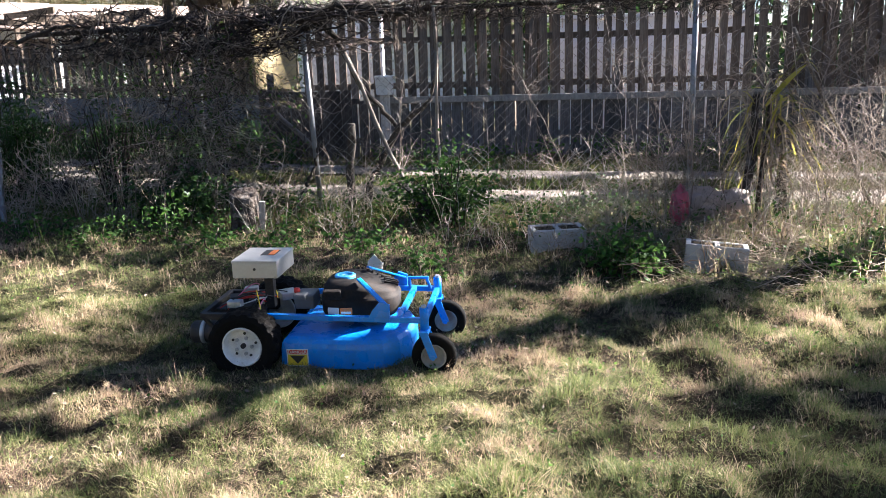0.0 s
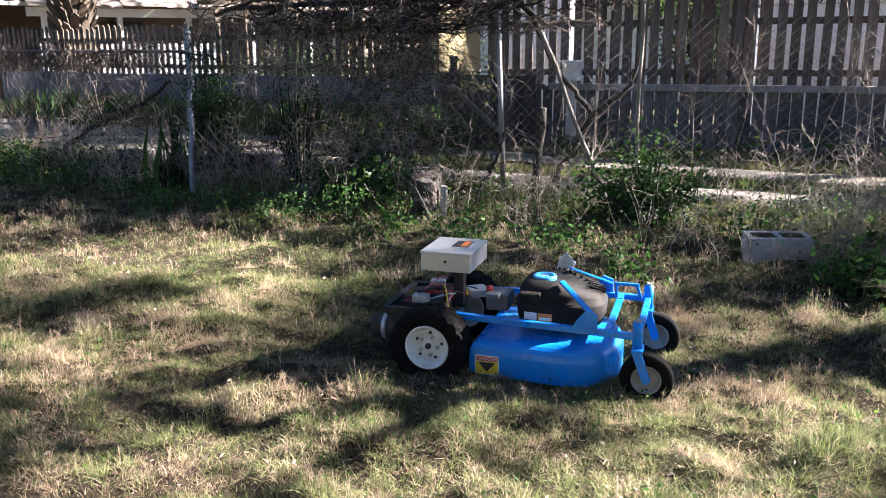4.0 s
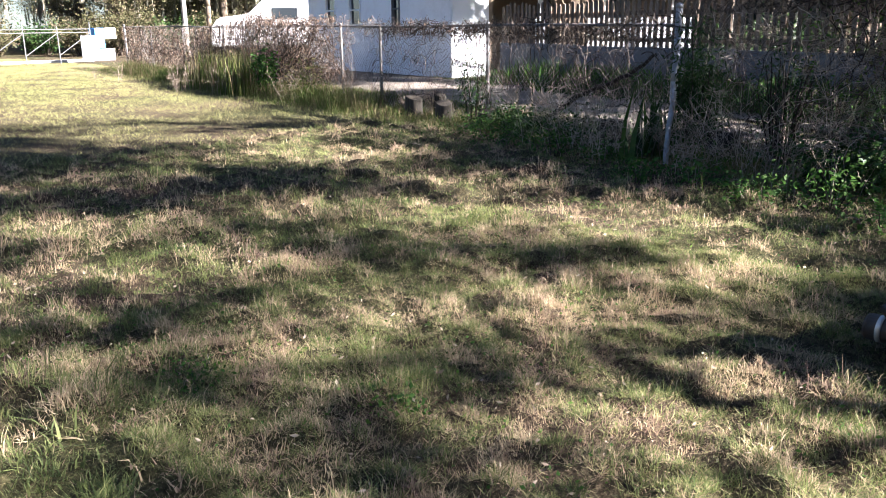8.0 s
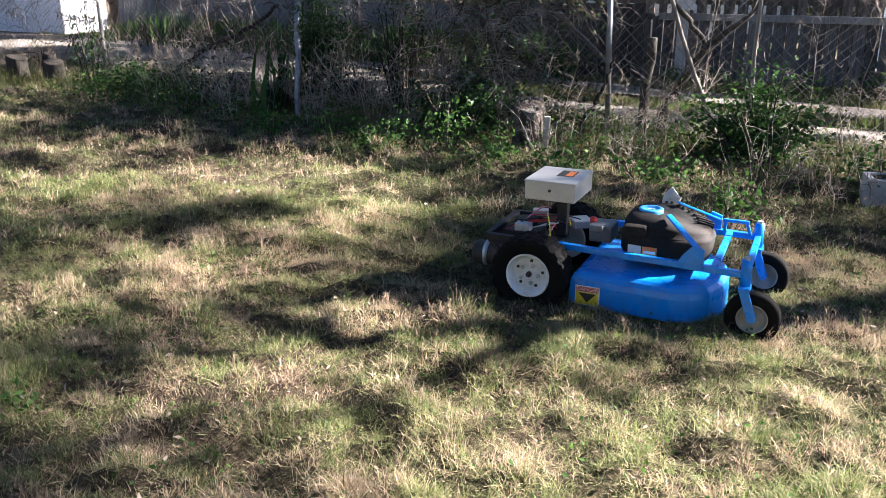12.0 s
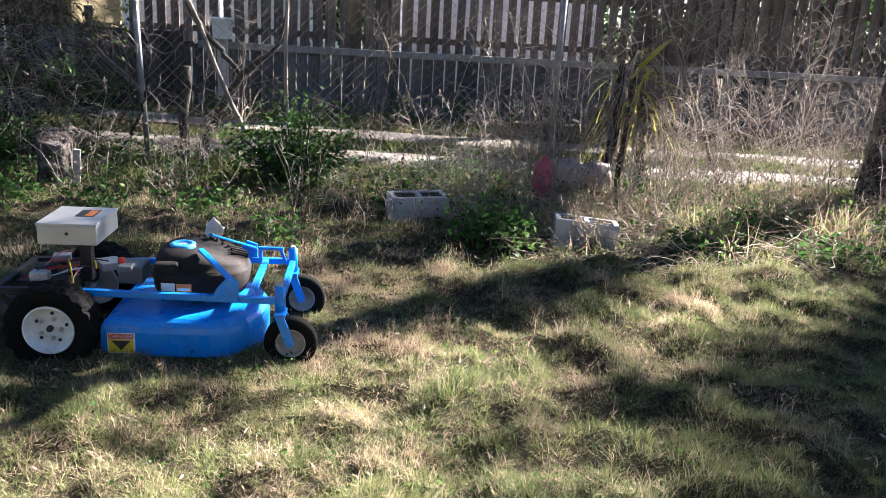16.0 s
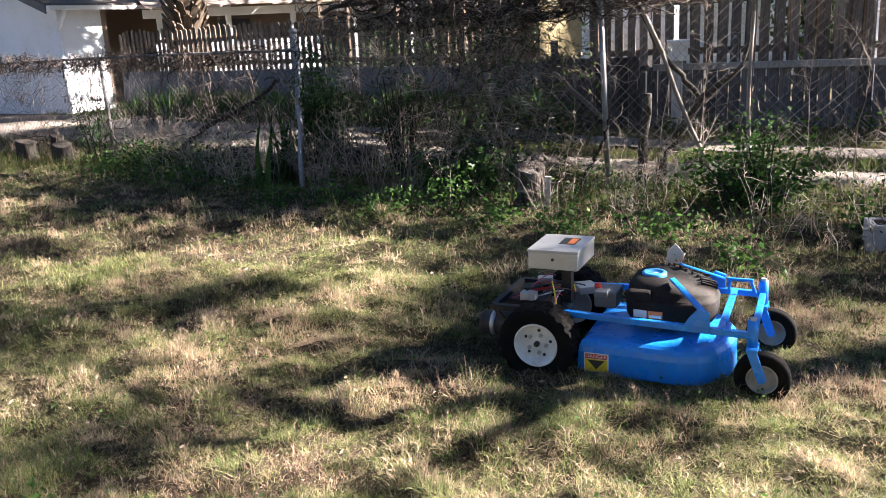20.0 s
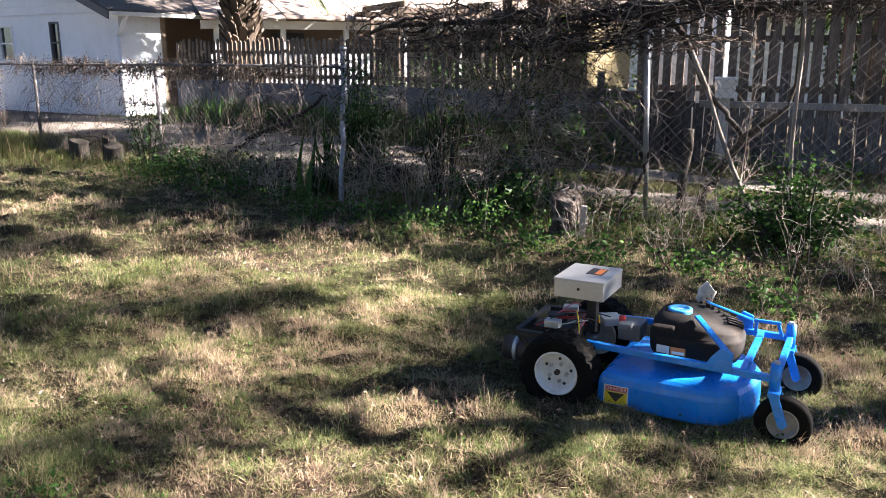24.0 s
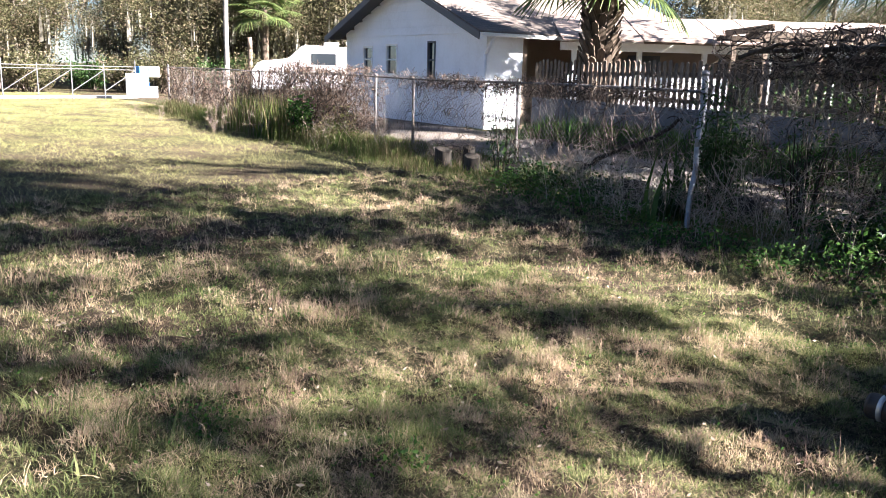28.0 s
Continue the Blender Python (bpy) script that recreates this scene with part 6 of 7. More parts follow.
for k in range(120):
    a, L = nr.uniform(0, 2 * np.pi), nr.uniform(0.3, 0.75)
    base = np.array([nr.normal(0.04, 0.1), nr.normal(0, 0.08), nr.uniform(0.45, 1.15)])
    s = np.linspace(0, 1, 9)
    up = nr.uniform(-0.1, 1.2)
    path = base + np.stack([np.cos(a) * L * 0.75 * s, np.sin(a) * L * 0.6 * s, L * (up * s - 1.05 * s ** 2.2)], 1) + np.cumsum(nr.normal(0, 0.006, (9, 3)), 0)
    w = nr.uniform(0.004, 0.011) * np.sin(np.clip(s * 0.93 + 0.07, 0, 1) * np.pi) ** 0.6
    sd = np.array([-math.sin(a), math.cos(a), nr.normal(0, 0.4)])
    V = np.concatenate([path - sd * w[:, None], path + sd * w[:, None]])
    i = np.arange(8)
    T = np.concatenate([np.stack([i, i + 1, i + 10], 1), np.stack([i, i + 10, i + 9], 1)])
    link_mesh("leaf", raw_mesh("leaf", V, T), (M["yellow_leaf"], M["dry"], M["verge"], M["dry"], M["yellow_leaf"], M["straw"])[k % 6], yp)
# one long bright leaf that still stands up
s = np.linspace(0, 1, 12)
path = np.array([-0.05, -0.1, 0.95]) + np.stack([0.28 * s, -0.05 * s, 0.42 * s - 0.1 * s ** 2], 1)
w = 0.022 * np.sin(np.clip(s * 0.9 + 0.1, 0, 1) * np.pi) ** 0.7
V = np.concatenate([path - np.array([-0.35, 0, 0.9]) * w[:, None], path + np.array([-0.35, 0.3, 0.9]) * w[:, None]])
i = np.arange(11)
link_mesh("leaf", raw_mesh("leaf", V, np.concatenate([np.stack([i, i + 1, i + 13], 1), np.stack([i, i + 13, i + 12], 1)])), M["yellow_leaf"], yp, "long bright yellow leaf")
make_pole("leaning_stick", "thin grey stick leaning in the dead stalks", (3.5, 7.3, -0.03), (2.55, 6.9, 1.55), 0.016, M["stick_wood"], "stick")


# ---- palms ----
def frond_mesh(rng_seed, L=1.5):
    """A fan palm leaf: a stalk and folded blades that droop at the tips."""
    r = np.random.default_rng(rng_seed)
    V, T = [], []
    n = 26
    stalk = L * 0.55
    for k in range(n):
        a = -2.0 + 4.0 * k / (n - 1)
        bl = L * 0.62 * (1 - 0.18 * abs(a) / 2) * r.uniform(0.9, 1.05)
        s = np.linspace(0, 1, 5)
        x = stalk + np.cos(a) * bl * s
        y = np.sin(a) * bl * s
        z = -0.35 * bl * s ** 2.2 - 0.05 * stalk
        w = 0.028 * (1 - s) ** 0.6 + 0.002
        o = len(V)
        px, py = -math.sin(a), math.cos(a)
        for i in range(5):
            V += [(x[i] - px * w[i], y[i] - py * w[i], z[i]), (x[i], y[i], z[i] + 0.014), (x[i] + px * w[i], y[i] + py * w[i], z[i])]
        for i in range(4):
            p = o + 3 * i
            T += [(p, p + 3, p + 4), (p, p + 4, p + 1), (p + 1, p + 4, p + 5), (p + 1, p + 5, p + 2)]
    o = len(V)
    for i in range(4):
        f = i / 3
        V += [(stalk * f, -0.016, 0.05 * math.sin(f * 3) - 0.03 * f), (stalk * f, 0.016, 0.05 * math.sin(f * 3) - 0.03 * f), (stalk * f, 0, 0.05 * math.sin(f * 3) - 0.03 * f - 0.02)]
    for i in range(3):
        p = o + 3 * i
        for u, w_ in ((0, 1), (1, 2), (2, 0)):
            T += [(p + u, p + w_, p + 3 + w_), (p + u, p + 3 + w_, p + 3 + u)]
    return raw_mesh("frond", V, T)


FRONDS = [frond_mesh(k) for k in range(4)]
for me in FRONDS:
    me.materials.append(M["palm_leaf"])


def make_palm(at, height, r, label, n=30, size=1.0, boots=True):
    p = thing("palm_tree", label, "palm", Matrix.Translation(at))
    bm = bmesh.new()
    lathe(bm, [(r * 1.15, -0.1), (r * 1.0, 0.3), (r * 0.92, height * 0.5), (r * 0.95, height * 0.85), (r * 0.6, height + 0.1), (0.01, height + 0.25)], 18)
    part("trunk", bm, M["palm_bark"], p, "rough grey-brown palm trunk", True)
    if boots:
        bt = board_mesh("boot", 0.15, 0.34, 0.04, "point")
        bt.materials.append(M["palm_bark"])
        for k in range(int(height / 0.16) * 6):
            a = k * 2.4
            z = 0.6 + (height - 0.7) * k / (int(height / 0.16) * 6)
            ob = new("boot", bt)
            ob.parent = p
            ob.matrix_basis = Matrix.Translation((r * 0.93 * math.cos(a), r * 0.93 * math.sin(a), z)) @ Euler((0, 0, a + math.pi / 2)).to_matrix().to_4x4() @ Euler((radians(30), 0.25 * math.sin(k * 1.7), 0)).to_matrix().to_4x4()
    for k in range(n):
        a = k * 2.399
        pitch = 1.15 - 1.5 * k / n + nr.normal(0, 0.1)
        ob = new("frond", FRONDS[k % 4])
        ob.parent = p
        ob.matrix_basis = Matrix.Translation((0, 0, height + 0.15 - 0.2 * k / n)) @ Euler((nr.normal(0, 0.2), -pitch, a)).to_matrix().to_4x4() @ Matrix.Diagonal((size, size, size, 1))
    return p


make_palm((-11.9, 15.6, 0), 3.85, 0.33, "cabbage palm with a booted trunk behind the fence", 40, 1.4)
make_palm((-4.35, 14.1, 0), 3.5, 0.33, "stout cabbage palm behind the picket fence", 40, 1.4)
make_palm((-5.6, 15.4, 0), 3.4, 0.13, "slender palm behind the picket fence", 26, 1.0, False)
make_palm((0.6, 16.5, 0), 2.2, 0.16, "young palm behind the tall fence", 22, 1.0, False)


# ---- trees ----
def make_tree(at, height, r, crown, n, leaf, label, mat="wood_leaf", seed=0, limbs=9, low=0.35, name="tree", clump=0.8, moss=0, bent=0.05):
    """A tapered trunk, limbs and a crown of leaves gathered in clumps round the twigs."""
    t = thing(name, label, "tree", Matrix.Translation(at))
    r_ = np.random.default_rng(seed)
    lines = []
    s = np.linspace(0, 1, 10)
    bend = r_.normal(0, bent * height, 2)
    trunk = np.stack([bend[0] * s ** 2, bend[1] * s ** 2, height * 0.85 * s - 0.1 * (1 - s)], 1)
    lines.append((trunk, r * (1.25 - 1.05 * s ** 0.8)))
    tips = []
    for k in range(limbs):
        z = low + (0.8 - low) * k / limbs
        i = z / 0.85 * 9
        a0 = trunk[min(int(i), 8)]
        ang = k * 2.4 + r_.uniform(-0.4, 0.4)
        L = crown * r_.uniform(0.6, 1.1) * (1 - 0.35 * k / limbs)
        d = np.array([math.cos(ang), math.sin(ang), r_.uniform(0.15, 0.8)])
        q = a0 + d * L * s[:, None] + np.array([0, 0, 0.2 * L]) * (s ** 2)[:, None] + r_.normal(0, 0.04 * L, (10, 3)) * s[:, None]
        lines.append((q, r * 0.3 * (1.08 - s)))
        for b in range(7):
            j = r_.integers(3, 10)
            d2 = r_.normal(0, 1, 3)
            d2[2] = abs(d2[2]) * 0.5
            l2 = L * r_.uniform(0.2, 0.45)
            u = np.linspace(0, 1, 5)[:, None]
            q2 = q[j] + d2 / np.linalg.norm(d2) * l2 * u
            lines.append((q2, r * 0.12 * np.linspace(1, 0.3, 5)))
            tips += [q2[2], q2[3], q2[4]]
        tips.append(q[-1])
    me = tube_mesh("trunk", lines, 7)
    me.shade_smooth()
    link_mesh("trunk", me, M["bark"], t, "grey-brown trunk and limbs")
    tips = np.array(tips)
    pts = tips[r_.integers(0, len(tips), n)] + r_.normal(0, 1, (n, 3)) * crown * 0.13 * clump
    pts[:, 2] = np.maximum(pts[:, 2], 0.3)
    link_mesh("crown", leaf_mesh("crown", pts, r_.uniform(0.6, 1.4, n) * leaf, r_, 0.2, 0.7), M[mat], t, kind="stuff")
    if moss:
        p = tips[r_.integers(0, len(tips), moss)]
        L = r_.uniform(0.4, 1.6, moss)
        p = p - np.stack([np.zeros(moss), np.zeros(moss), L], 1)
        link_mesh("hanging_moss", blade_mesh("hanging_moss", p, L, r_.uniform(0.08, 0.2, moss), r_.uniform(0, 0.1, moss), r_), M["moss"], t, "grey hanging moss", kind="stuff")
    return t


# the tree that stands at the end of the blocks, and others added beyond the wooden fence only for their shade
make_tree((4.4, 6.35, 0), 5.4, 0.19, 1.6, 130, 0.12, "oak tree with a dark furrowed trunk beside the fence", "dark_leaf", 3, 4, 0.7, clump=0.6, bent=0.01)
for x, y, h, r, crown, n, seed, fork in ((4.0, 14.6, 13.0, 0.22, 3.6, 1100, 8, 0.45), (6.8, 12.4, 13.0, 0.18, 3.8, 1500, 18, 0.45), (0.9, 13.3, 10.0, 0.16, 3.4, 520, 14, 0.45), (9.5, 15.5, 12.0, 0.2, 4.0, 1700, 9, 0.4)):
    make_tree((x, y, 0), h, r, crown, n, 0.16, "evergreen oak added behind the tall fence to shade the lawn", "dark_leaf", seed, 11, fork, clump=0.45)
# out of view, each placed by where its dappled shadow lands
for x, y, h, r, crown, n, seed, fork in ((21.63, 12.01, 15.6, 0.05, 2.6, 929, 73, 0.46), (15.96, 9.94, 18.5, 0.06, 3.3, 2642, 89, 0.43), (15.52, 7.14, 14.5, 0.05, 3.4, 2030, 70, 0.54), (16.45, 18.14, 18.6, 0.04, 2.3, 1092, 75, 0.65), (23.0, 12.84, 18.6, 0.05, 2.4, 801, 101, 0.6),
                                         (14.52, 14.84, 13.7, 0.06, 1.6, 578, 55, 0.71), (19.04, 9.13, 17.5, 0.05, 2.9, 1477, 67, 0.48), (22.49, 12.91, 14.9, 0.06, 2.8, 1407, 97, 0.71), (14.79, 12.82, 19.0, 0.05, 1.9, 384, 68, 0.66), (13.07, 14.2, 18.7, 0.05, 3.2, 2541, 72, 0.71)):
    make_tree((x, y, 0), h, r, crown, int(n * (0.4 if seed == 70 else 1.1 if seed == 89 else 1.85)), 0.21, "unseen slender tall oak added to cast dappled shade on the lawn", "dark_leaf", seed, 11, fork, clump=0.5)
# two more added shade trees: for the bush, and for the house wall
make_tree((10.6, 13.4, 0), 8.5, 0.06, 1.5, 950, 0.2, "small unseen oak added behind the wooden fence to shade the bush", "dark_leaf", 61, 10, 0.55, clump=0.5)
make_tree((-6.0, 21.6, 0), 11.0, 0.2, 3.4, 3800, 0.16, "tall oak added behind the porch, its unseen crown shading the house", "dark_leaf", 37, 12, 0.55, clump=0.5)


for k, (x, y, h) in enumerate(((1.9, 15.2, 3.4), (4.6, 15.0, 3.6), (7.2, 13.4, 3.4), (9.8, 12.4, 3.5), (3.2, 16.0, 4.0), (6.0, 14.2, 3.6), (8.6, 13.2, 4.2), (11.2, 12.6, 4.4), (0.9, 17.5, 3.8), (13.5, 10.5, 4.5))):
    leafy("tall_shrub", "dark tall evergreen shrub behind the wooden fence", "shrub", (x, y, 0), (1.3, 1.0, h), 1700, 0.15, "dark_leaf", 30, 0.6)


for x, y, h in ((-8.6, 16.6, 1.7), (-7.3, 16.1, 1.9), (-6.2, 15.0, 1.7), (-5.2, 14.9, 1.8), (-3.6, 14.6, 1.8)):
    leafy("garden_shrub", "dark green garden shrub behind the picket fence", "shrub", (x, y, 0), (0.75, 0.5, h), 1100, 0.09, "dark_leaf", 22, 0.6)


def make_woods():
    r_ = np.random.default_rng(21)
    kinds = []
    for k in range(5):
        t = make_tree((0, 0, -60), 9.0 + k, 0.22, 3.4, 42000, 0.08, "woodland tree hung with grey moss at the edge of the field", "wood_leaf", 40 + k, 9, 0.12, "woodland_tree", 1.3, 260)
        tagged(t, group="woods")
        kinds.append(t)
    spots = []
    for k in range(74):
        a = math.radians(r_.uniform(-12, 82))
        d = r_.uniform(47, 70)
        spots.append((-d * math.sin(a), d * math.cos(a)))
    for k, (x, y) in enumerate(spots):
        m = pose(x, y, 0, 0, 0, r_.uniform(0, 360)) @ Matrix.Scale(r_.uniform(0.8, 1.25), 4)
        src = kinds[k % 5]
        if k < 5:
            src.matrix_world = m
        else:
            c = copy_thing(src, m)
            c.scale = [r_.uniform(0.8, 1.25)] * 3
    # an unseen row added behind the camera, which blocks the low sky
    for k in range(16):
        c = copy_thing(kinds[k % 5], pose(-34 + 3.6 * k + r_.uniform(-1, 1), r_.uniform(-24, -15), 0, 0, 0, r_.uniform(0, 360)))
        c.scale = [r_.uniform(0.9, 1.3)] * 3
    for k in range(13):
        a = math.radians(46 + k * 2.7 + r_.uniform(-1, 1))
        d = r_.uniform(42, 48)
        leafy("woodland_bush", "dense green bush at the edge of the woods", "bush", (-d * math.sin(a), d * math.cos(a), 0), (1.9, 1.6, r_.uniform(2.0, 3.2)), 4200, 0.11, "wood_leaf" if k % 3 else "dark_leaf", 30, 0.7)


make_woods()


# ---- stumps, blocks and litter ----
def make_stump(x, y, r, h, label, slat=False, dark=False):
    s = thing("tree_stump", label, "stump", Matrix.Translation((x, y, 0)))
    q = random.Random(int(x * 100))
    bm = bmesh.new()
    n = 20
    rings = []
    for z, k in ((-0.05, 1.12), (0.05, 1.05), (h * 0.5, 0.97), (h * 0.96, 0.96), (h, 0.92)):
        rings.append([bm.verts.new((r * k * (1 + 0.07 * math.sin(3 * a + x) + 0.04 * math.sin(7 * a)) * math.cos(a), r * k * (1 + 0.07 * math.sin(3 * a + x) + 0.04 * math.sin(7 * a)) * math.sin(a), z + (0.03 * math.cos(a + x) if z > h * 0.4 else 0))) for a in [2 * math.pi * i / n for i in range(n)]])
    for a, b in zip(rings, rings[1:]):
        for i in range(n):
            j = (i + 1) % n
            bm.faces.new((a[i], a[j], b[j], b[i]))
    inner = [bm.verts.new((v.co.x * 0.6, v.co.y * 0.6, v.co.z - 0.035)) for v in rings[-1]]
    for i in range(n):
        j = (i + 1) % n
        bm.faces.new((rings[-1][i], rings[-1][j], inner[j], inner[i]))
    bm.faces.new(inner)
    part("trunk", bm, M["dark_wood"] if dark else M["bark"], s, "", True)
    if slat:
        bm = bmesh.new()
        box(bm, (0.05, 0.025, 0.3), (r * 1.15, -0.03, 0.13), Euler((0.05, 0.06, 0.3)).to_matrix(), 0.006)
        part("split_slat", bm, M["rail_wood"], s, "pale split slat")


make_stump(-1.95, 6.72, 0.125, 0.35, "weathered grey log post with a split pale slat", True)
for x, y, r, h in ((-8.85, 8.73, 0.12, 0.24), (-7.91, 8.6, 0.11, 0.2), (-5.4, 7.85, 0.15, 0.33), (-4.15, 7.95, 0.17, 0.3), (-9.5, 8.75, 0.13, 0.28), (-9.25, 9.05, 0.09, 0.32), (-0.35, 7.2, 0.2, 0.3)):
    make_stump(x, y, r, h, "dark rotting stump at the foot of the fence", False, True)


def make_block(m, label):
    b = thing("concrete_block", label, "concrete block", m, "blocks by the fence")
    L, W, H, t = 0.39, 0.19, 0.19, 0.032
    bm = bmesh.new()
    for y in (-W / 2 + t / 2, W / 2 - t / 2):
        box(bm, (L, t, H), (0, y, H / 2), None, 0.004)
    for x in (-L / 2 + t / 2, 0, L / 2 - t / 2):
        box(bm, (t, W - 2 * t, H - 0.002), (x, 0, H / 2), None, 0.003)
    part("body", bm, M["concrete"], b, "grey hollow concrete block")
    bm = bmesh.new()
    for x in (-0.09, 0.09):
        box(bm, (0.14, W - 2 * t - 0.004, H - 0.008), (x, 0, (H - 0.008) / 2))
    part("soil_fill", bm, M["soil"], b, "soil filling the hollows")


make_block(pose(0.58, 5.91, -0.01, 3, 0, 10), "grey hollow concrete block lying in the weeds")
make_block(pose(1.55, 5.28, -0.012, -2, 4, -14), "grey hollow concrete block among dead stalks")


def make_bag():
    b = thing("plastic_sack", "crumpled pink, white and brown plastic sack in the weeds", "sack", pose(1.85, 6.55, 0.06, 0, 0, 10) @ Matrix.Scale(1.0, 4))
    M["sack_white"] = painted("sack_white", (0.36, 0.28, 0.245), 0.45, 0.6, (0.3, 0.22, 0.17), 10)
    M["sack_red"] = painted("sack_red", (0.5, 0.09, 0.13), 0.5, 0.3, (0.3, 0.2, 0.17), 10)
    for x0, x1, mat, lab, k in ((-0.3, -0.19, "sack_red", "faded red end", 0), (-0.22, 0.1, "sack_white", "dusty white middle", 1), (0.08, 0.32, "sack_white", "dusty white fold", 2)):
        bm = bmesh.new()
        bmesh.ops.create_icosphere(bm, subdivisions=4, radius=1.0)
        for v in bm.verts:
            c = v.co.copy()
            w = 1 + 0.22 * noise.noise(c * 2.1 + Vector((k * 5, 0, 0))) + 0.1 * noise.noise(c * 6 + Vector((k, 0, 0)))
            v.co = Vector(((x0 + x1) / 2 + c.x * (x1 - x0) * 0.62 * w, c.y * 0.1 * w, max(-0.01, 0.13 + c.z * (0.17 - 0.02 * k) * w)))
        part("fold", bm, M[mat], b, lab, True)


make_bag()
lit = bmesh.new()
prism(lit, [(-0.06, 0, -0.01), (0.05, 0.01, -0.01), (0.065, 0.0, 0.09), (-0.01, -0.01, 0.17), (-0.055, 0, 0.1)], Vector((0.0, 0.012, 0.0)))
prism(lit, [(0.05, 0.012, -0.01), (0.075, 0.075, -0.01), (0.085, 0.065, 0.07), (0.065, 0.012, 0.09)], Vector((0.006, 0.002, 0)))
ob = part("litter", lit, M["paper"])
ob.matrix_world = pose(-0.7, 5.33, 0.01, 8, 6, 15) @ Matrix.Scale(0.8, 4)
tagged(ob, "folded scrap of pale plastic in the grass", "litter")

wp_ = thing("pale_post", "pale peeling post before the wooden fence", "post", Matrix.Translation((-1.28, 11.55, 0)))
bm = bmesh.new()
box(bm, (0.13, 0.1, 0.9), (0, 0, 0.44), None, 0.01)
part("shaft", bm, M["rail_wood"], wp_)
bk = thing("white_bucket", "dirty white plastic bucket on a post", "bucket", Matrix.Translation((-1.28, 11.55, 0.89)))
bm = bmesh.new()
lathe(bm, [(0.001, 0.0), (0.115, 0.0), (0.118, 0.01), (0.132, 0.23), (0.14, 0.235), (0.14, 0.26), (0.128, 0.26), (0.11, 0.012), (0.001, 0.012)], 24)
part("body", bm, M["white_trim"], bk, "", True)

# ---- the far end of the field ----
fg = thing("far_fence", "silvery pipe fence at the far end of the field", "fence")
ga, gb = Vector((-33.3, 4.0, 0)), Vector((-32.6, 13.4, 0))
for k in range(9):
    p = ga.lerp(gb, k / 8)
    bm = bmesh.new()
    rod(bm, (p.x, p.y, 0), (p.x, p.y, 1.32 if k % 2 else 1.48), 0.022, sides=8)
    part("post", bm, M["old_steel"], fg)
for z in (1.12, 1.24):
    bm = bmesh.new()
    rod(bm, (ga.x, ga.y, z), (gb.x, gb.y, z), 0.014, sides=8)
    part("rail", bm, M["old_steel"], fg)
for k in (4, 5, 6, 7):
    p, q = ga.lerp(gb, k / 8), ga.lerp(gb, (k + 1) / 8)
    bm = bmesh.new()
    rod(bm, (p.x, p.y, 0.3), (q.x, q.y, 1.1), 0.014, sides=8)
    part("brace", bm, M["old_steel"], fg)
for a, b, z0, z1 in ((0.3, 0.46, 0.1, 1.05), (0.96, 1.03, 0.05, 1.0)):
    p, q = ga.lerp(gb, a), ga.lerp(gb, b)
    bm = bmesh.new()
    bar(bm, (p.x, p.y, (z0 + z1) / 2), (q.x, q.y, (z0 + z1) / 2), 0.02, z1 - z0)
    part("screen", bm, M["panel"], fg, "dark mesh screen")
kerb = bmesh.new()
box(kerb, (0.5, 14, 0.1), (-34.2, 7, 0.03), None, 0.01)
tagged(part("far_kerb", kerb, M["concrete"]), "pale concrete strip along the far road", "kerb", kind="structure")
ut = thing("utility_tank", "blue and white plastic tank standing beyond the fence", "tank", pose(-34.0, 14.3, 0, 0, 0, 10) @ Matrix.Scale(0.85, 4))
bm = bmesh.new()
box(bm, (0.5, 0.5, 0.95), (0, -0.1, 1.02), None, 0.04)
part("body", bm, M["blue_plastic"], ut, "bright blue plastic body")
bm = bmesh.new()
box(bm, (0.5, 0.6, 0.5), (0, 0.46, 1.24), None, 0.04)
part("cabinet", bm, M["white_trim"], ut, "white cabinet")
bm = bmesh.new()
box(bm, (0.45, 0.95, 0.55), (0, 0.16, 0.27), None, 0.02)
part("stand", bm, M["panel"], ut, "dark stand")


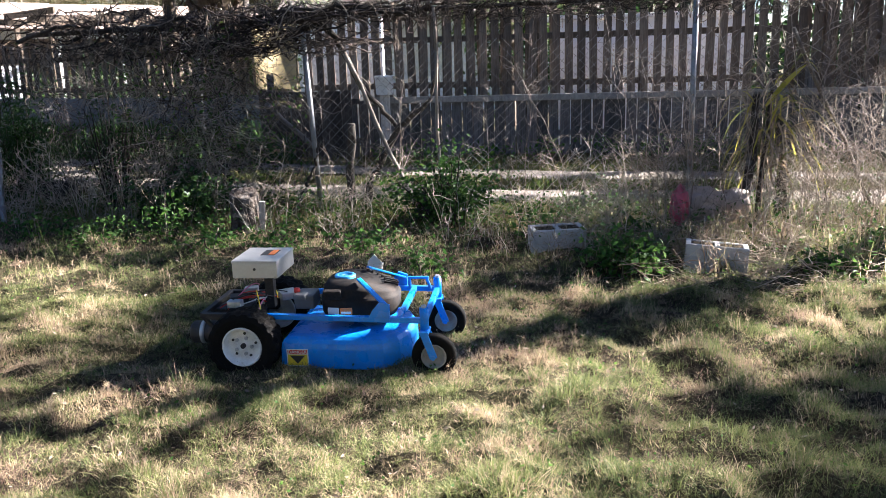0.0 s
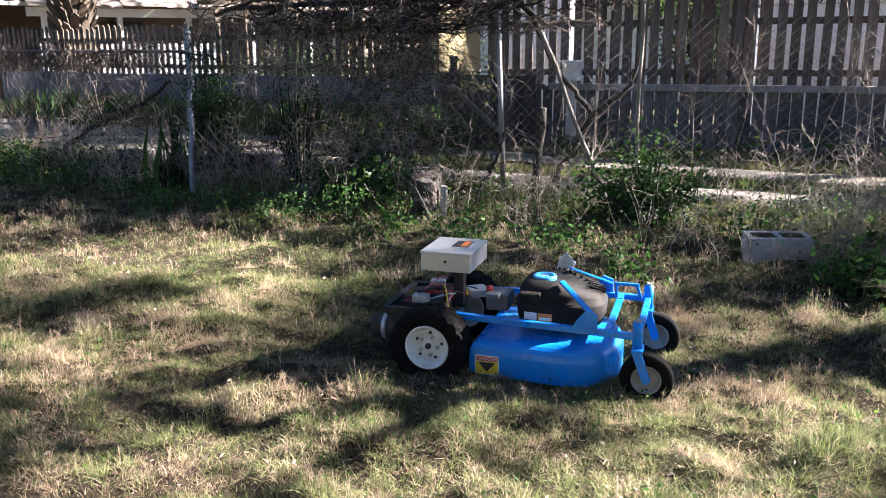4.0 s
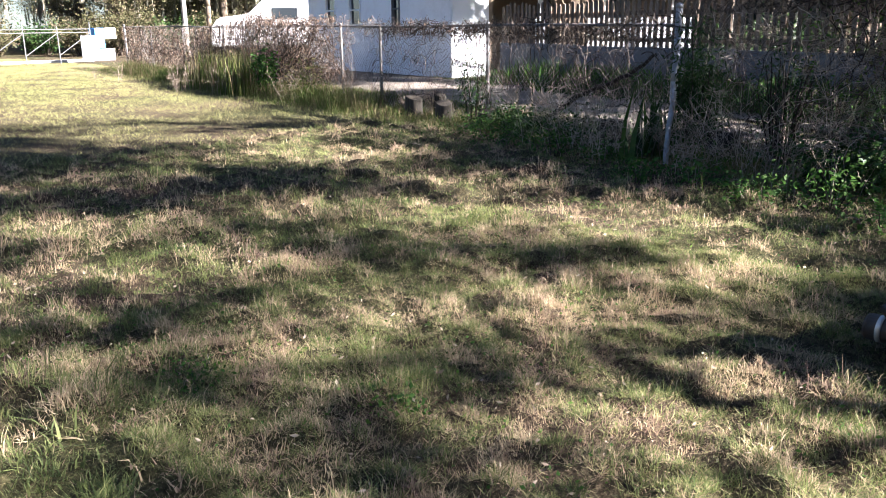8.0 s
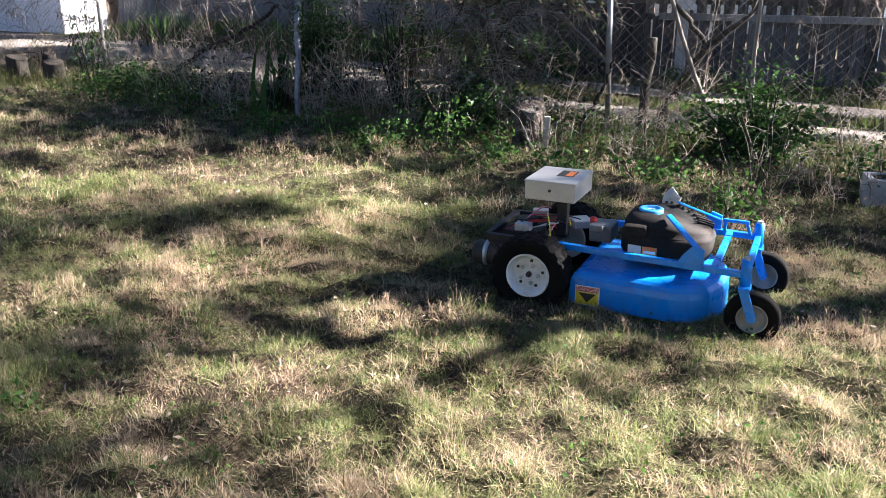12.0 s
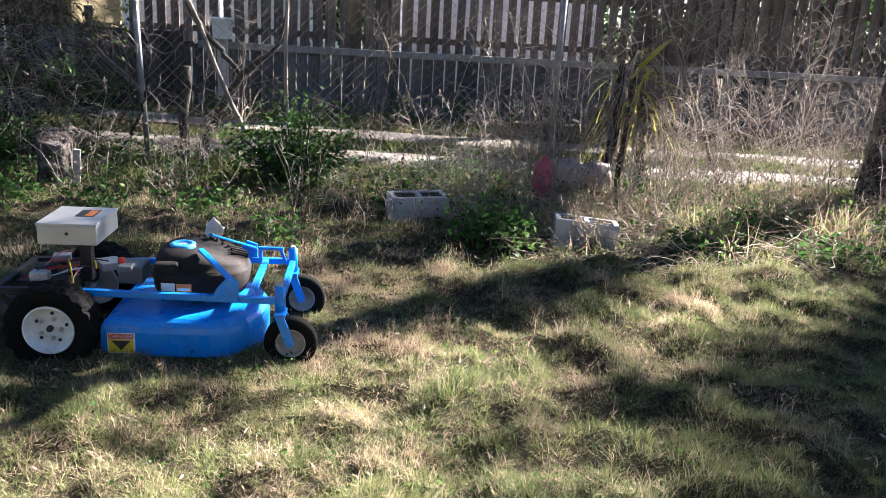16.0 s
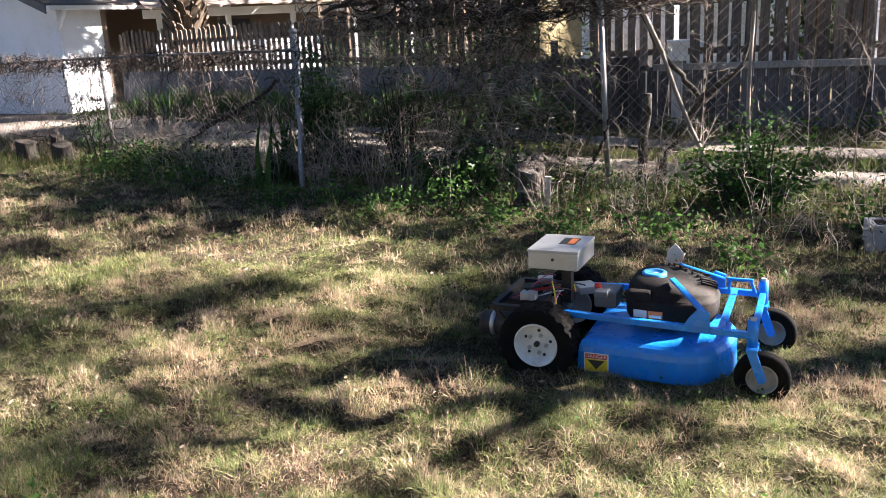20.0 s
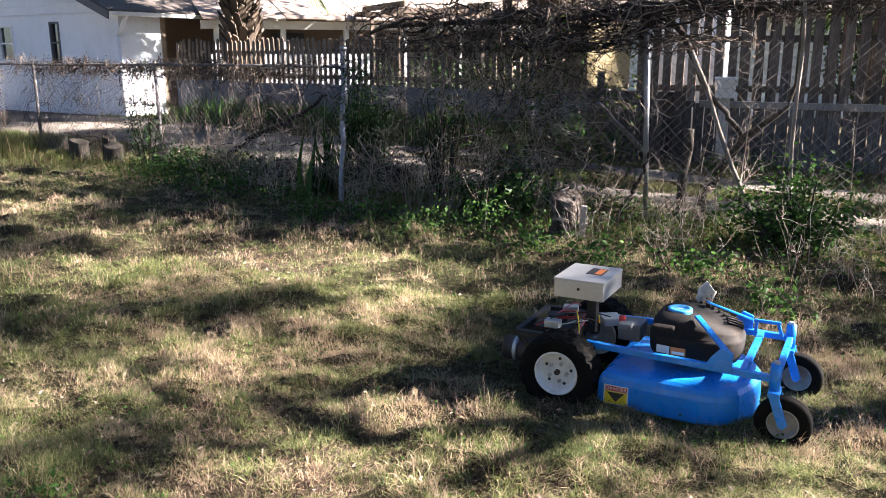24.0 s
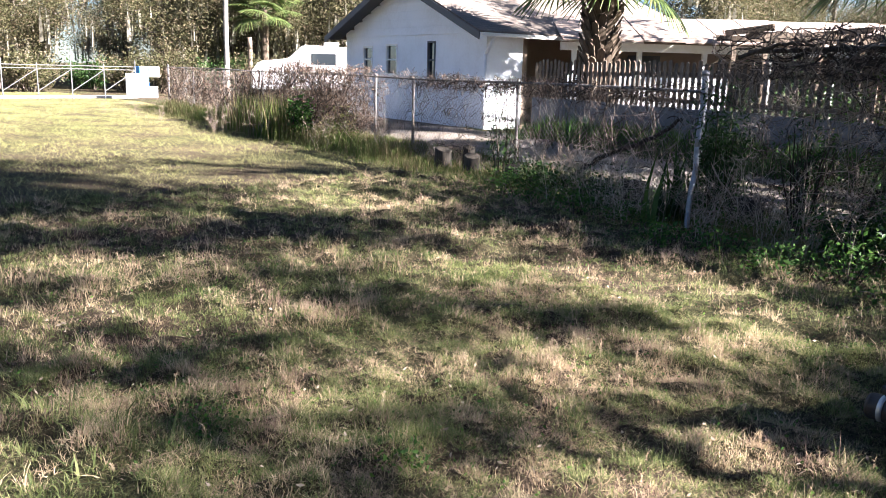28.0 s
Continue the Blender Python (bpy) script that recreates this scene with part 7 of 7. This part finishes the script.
def make_trailer():
    t = thing("white_caravan", "white caravan parked behind the fence", "caravan", pose(-29.0, 19.9, 0, 0, 0, 60))
    bm = bmesh.new()
    prism(bm, [(-3.0, 0, 0.5), (3.0, 0, 0.5), (3.0, 0, 1.9), (2.6, 0, 2.2), (-0.9, 0, 2.3), (-1.5, 0, 1.75), (-2.7, 0, 1.6), (-3.0, 0, 1.2)], Vector((0, 2.2, 0)))
    bmesh.ops.bevel(bm, geom=list(bm.edges), offset=0.06, segments=2, affect="EDGES")
    part("body", bm, M["white_van"], t, "white glossy caravan body")
    for x0, x1 in ((-0.6, 0.4), (1.2, 1.9)):
        bm = bmesh.new()
        box(bm, (x1 - x0, 0.02, 0.45), ((x0 + x1) / 2, -0.012, 1.75), None, 0.004)
        part("window", bm, M["glass"], t)
    bm = bmesh.new()
    box(bm, (0.6, 0.6, 0.18), (0.3, 1.1, 2.36), None, 0.03)
    part("roof_unit", bm, M["white_trim"], t)
    for x in (-1.2, 1.4):
        bm = bmesh.new()
        rod(bm, (x, 0.1, 0.33), (x, 0.35, 0.33), 0.33, sides=20)
        part("wheel", bm, M["rubber"], t)
    bm = bmesh.new()
    box(bm, (5.4, 0.1, 0.12), (0, 0.3, 0.45))
    part("chassis", bm, M["black"], t)


make_trailer()
make_pole("utility_pole", "tall wooden utility pole beyond the fence", (-36.5, 19.4, -0.1), (-36.5, 19.4, 7.5), 0.13, M["rail_wood"], "pole", 10, 0.1)
make_pole("marker_post", "short yellow-brown timber post", (-37.0, 20.9, -0.1), (-37.0, 20.9, 2.75), 0.12, M["picket_wood"], "post", 10)
make_palm((-38.5, 22.6, 0), 4.1, 0.22, "pale-trunked palm at the edge of the woods", 24, 1.2, False)


# ---- boards of the wooden fences ----
rng = random.Random(11)
low_boards = [board_mesh("board", 0.134, 0.76 + 0.02 * k, 0.018) for k in range(3)]
board_row(low, "board", (-2.0, 11.86), LOW_B, 0.01, 0.15, low_boards, M["fence_wood"], rng, 0.0, 0.0)
tall_boards = [board_mesh("picket", 0.108 + 0.006 * (k % 2), 1.26 + 0.03 * k, 0.018, "ear") for k in range(4)]
board_row(tall, "picket", TALL_A, TALL_B, 0.74, 0.172, tall_boards, M["picket_wood"], rng, 0.034, 0.012, 0.016)
# behind them the far row, which leaves its gaps before the two sheds
for x0, x1 in ((-1.3, 1.2), (4.1, 11.8)):
    ya, yb = (float(np.interp(x, [TALL_A[0], TALL_B[0]], [TALL_A[1], TALL_B[1]])) for x in (x0, x1))
    board_row(tall, "picket", (x0 + 0.086, ya), (x1, yb), 0.74, 0.172, tall_boards, M["picket_wood"], rng, -0.034, 0.04, 0.016)
small = [board_mesh("picket", 0.085, 0.88 + 0.025 * k, 0.018, "point") for k in range(3)]
board_row(pick, "picket", PW_A, PW_B, 0.84, 0.155, small, M["picket_wood"], rng, 0.0, 0.01)
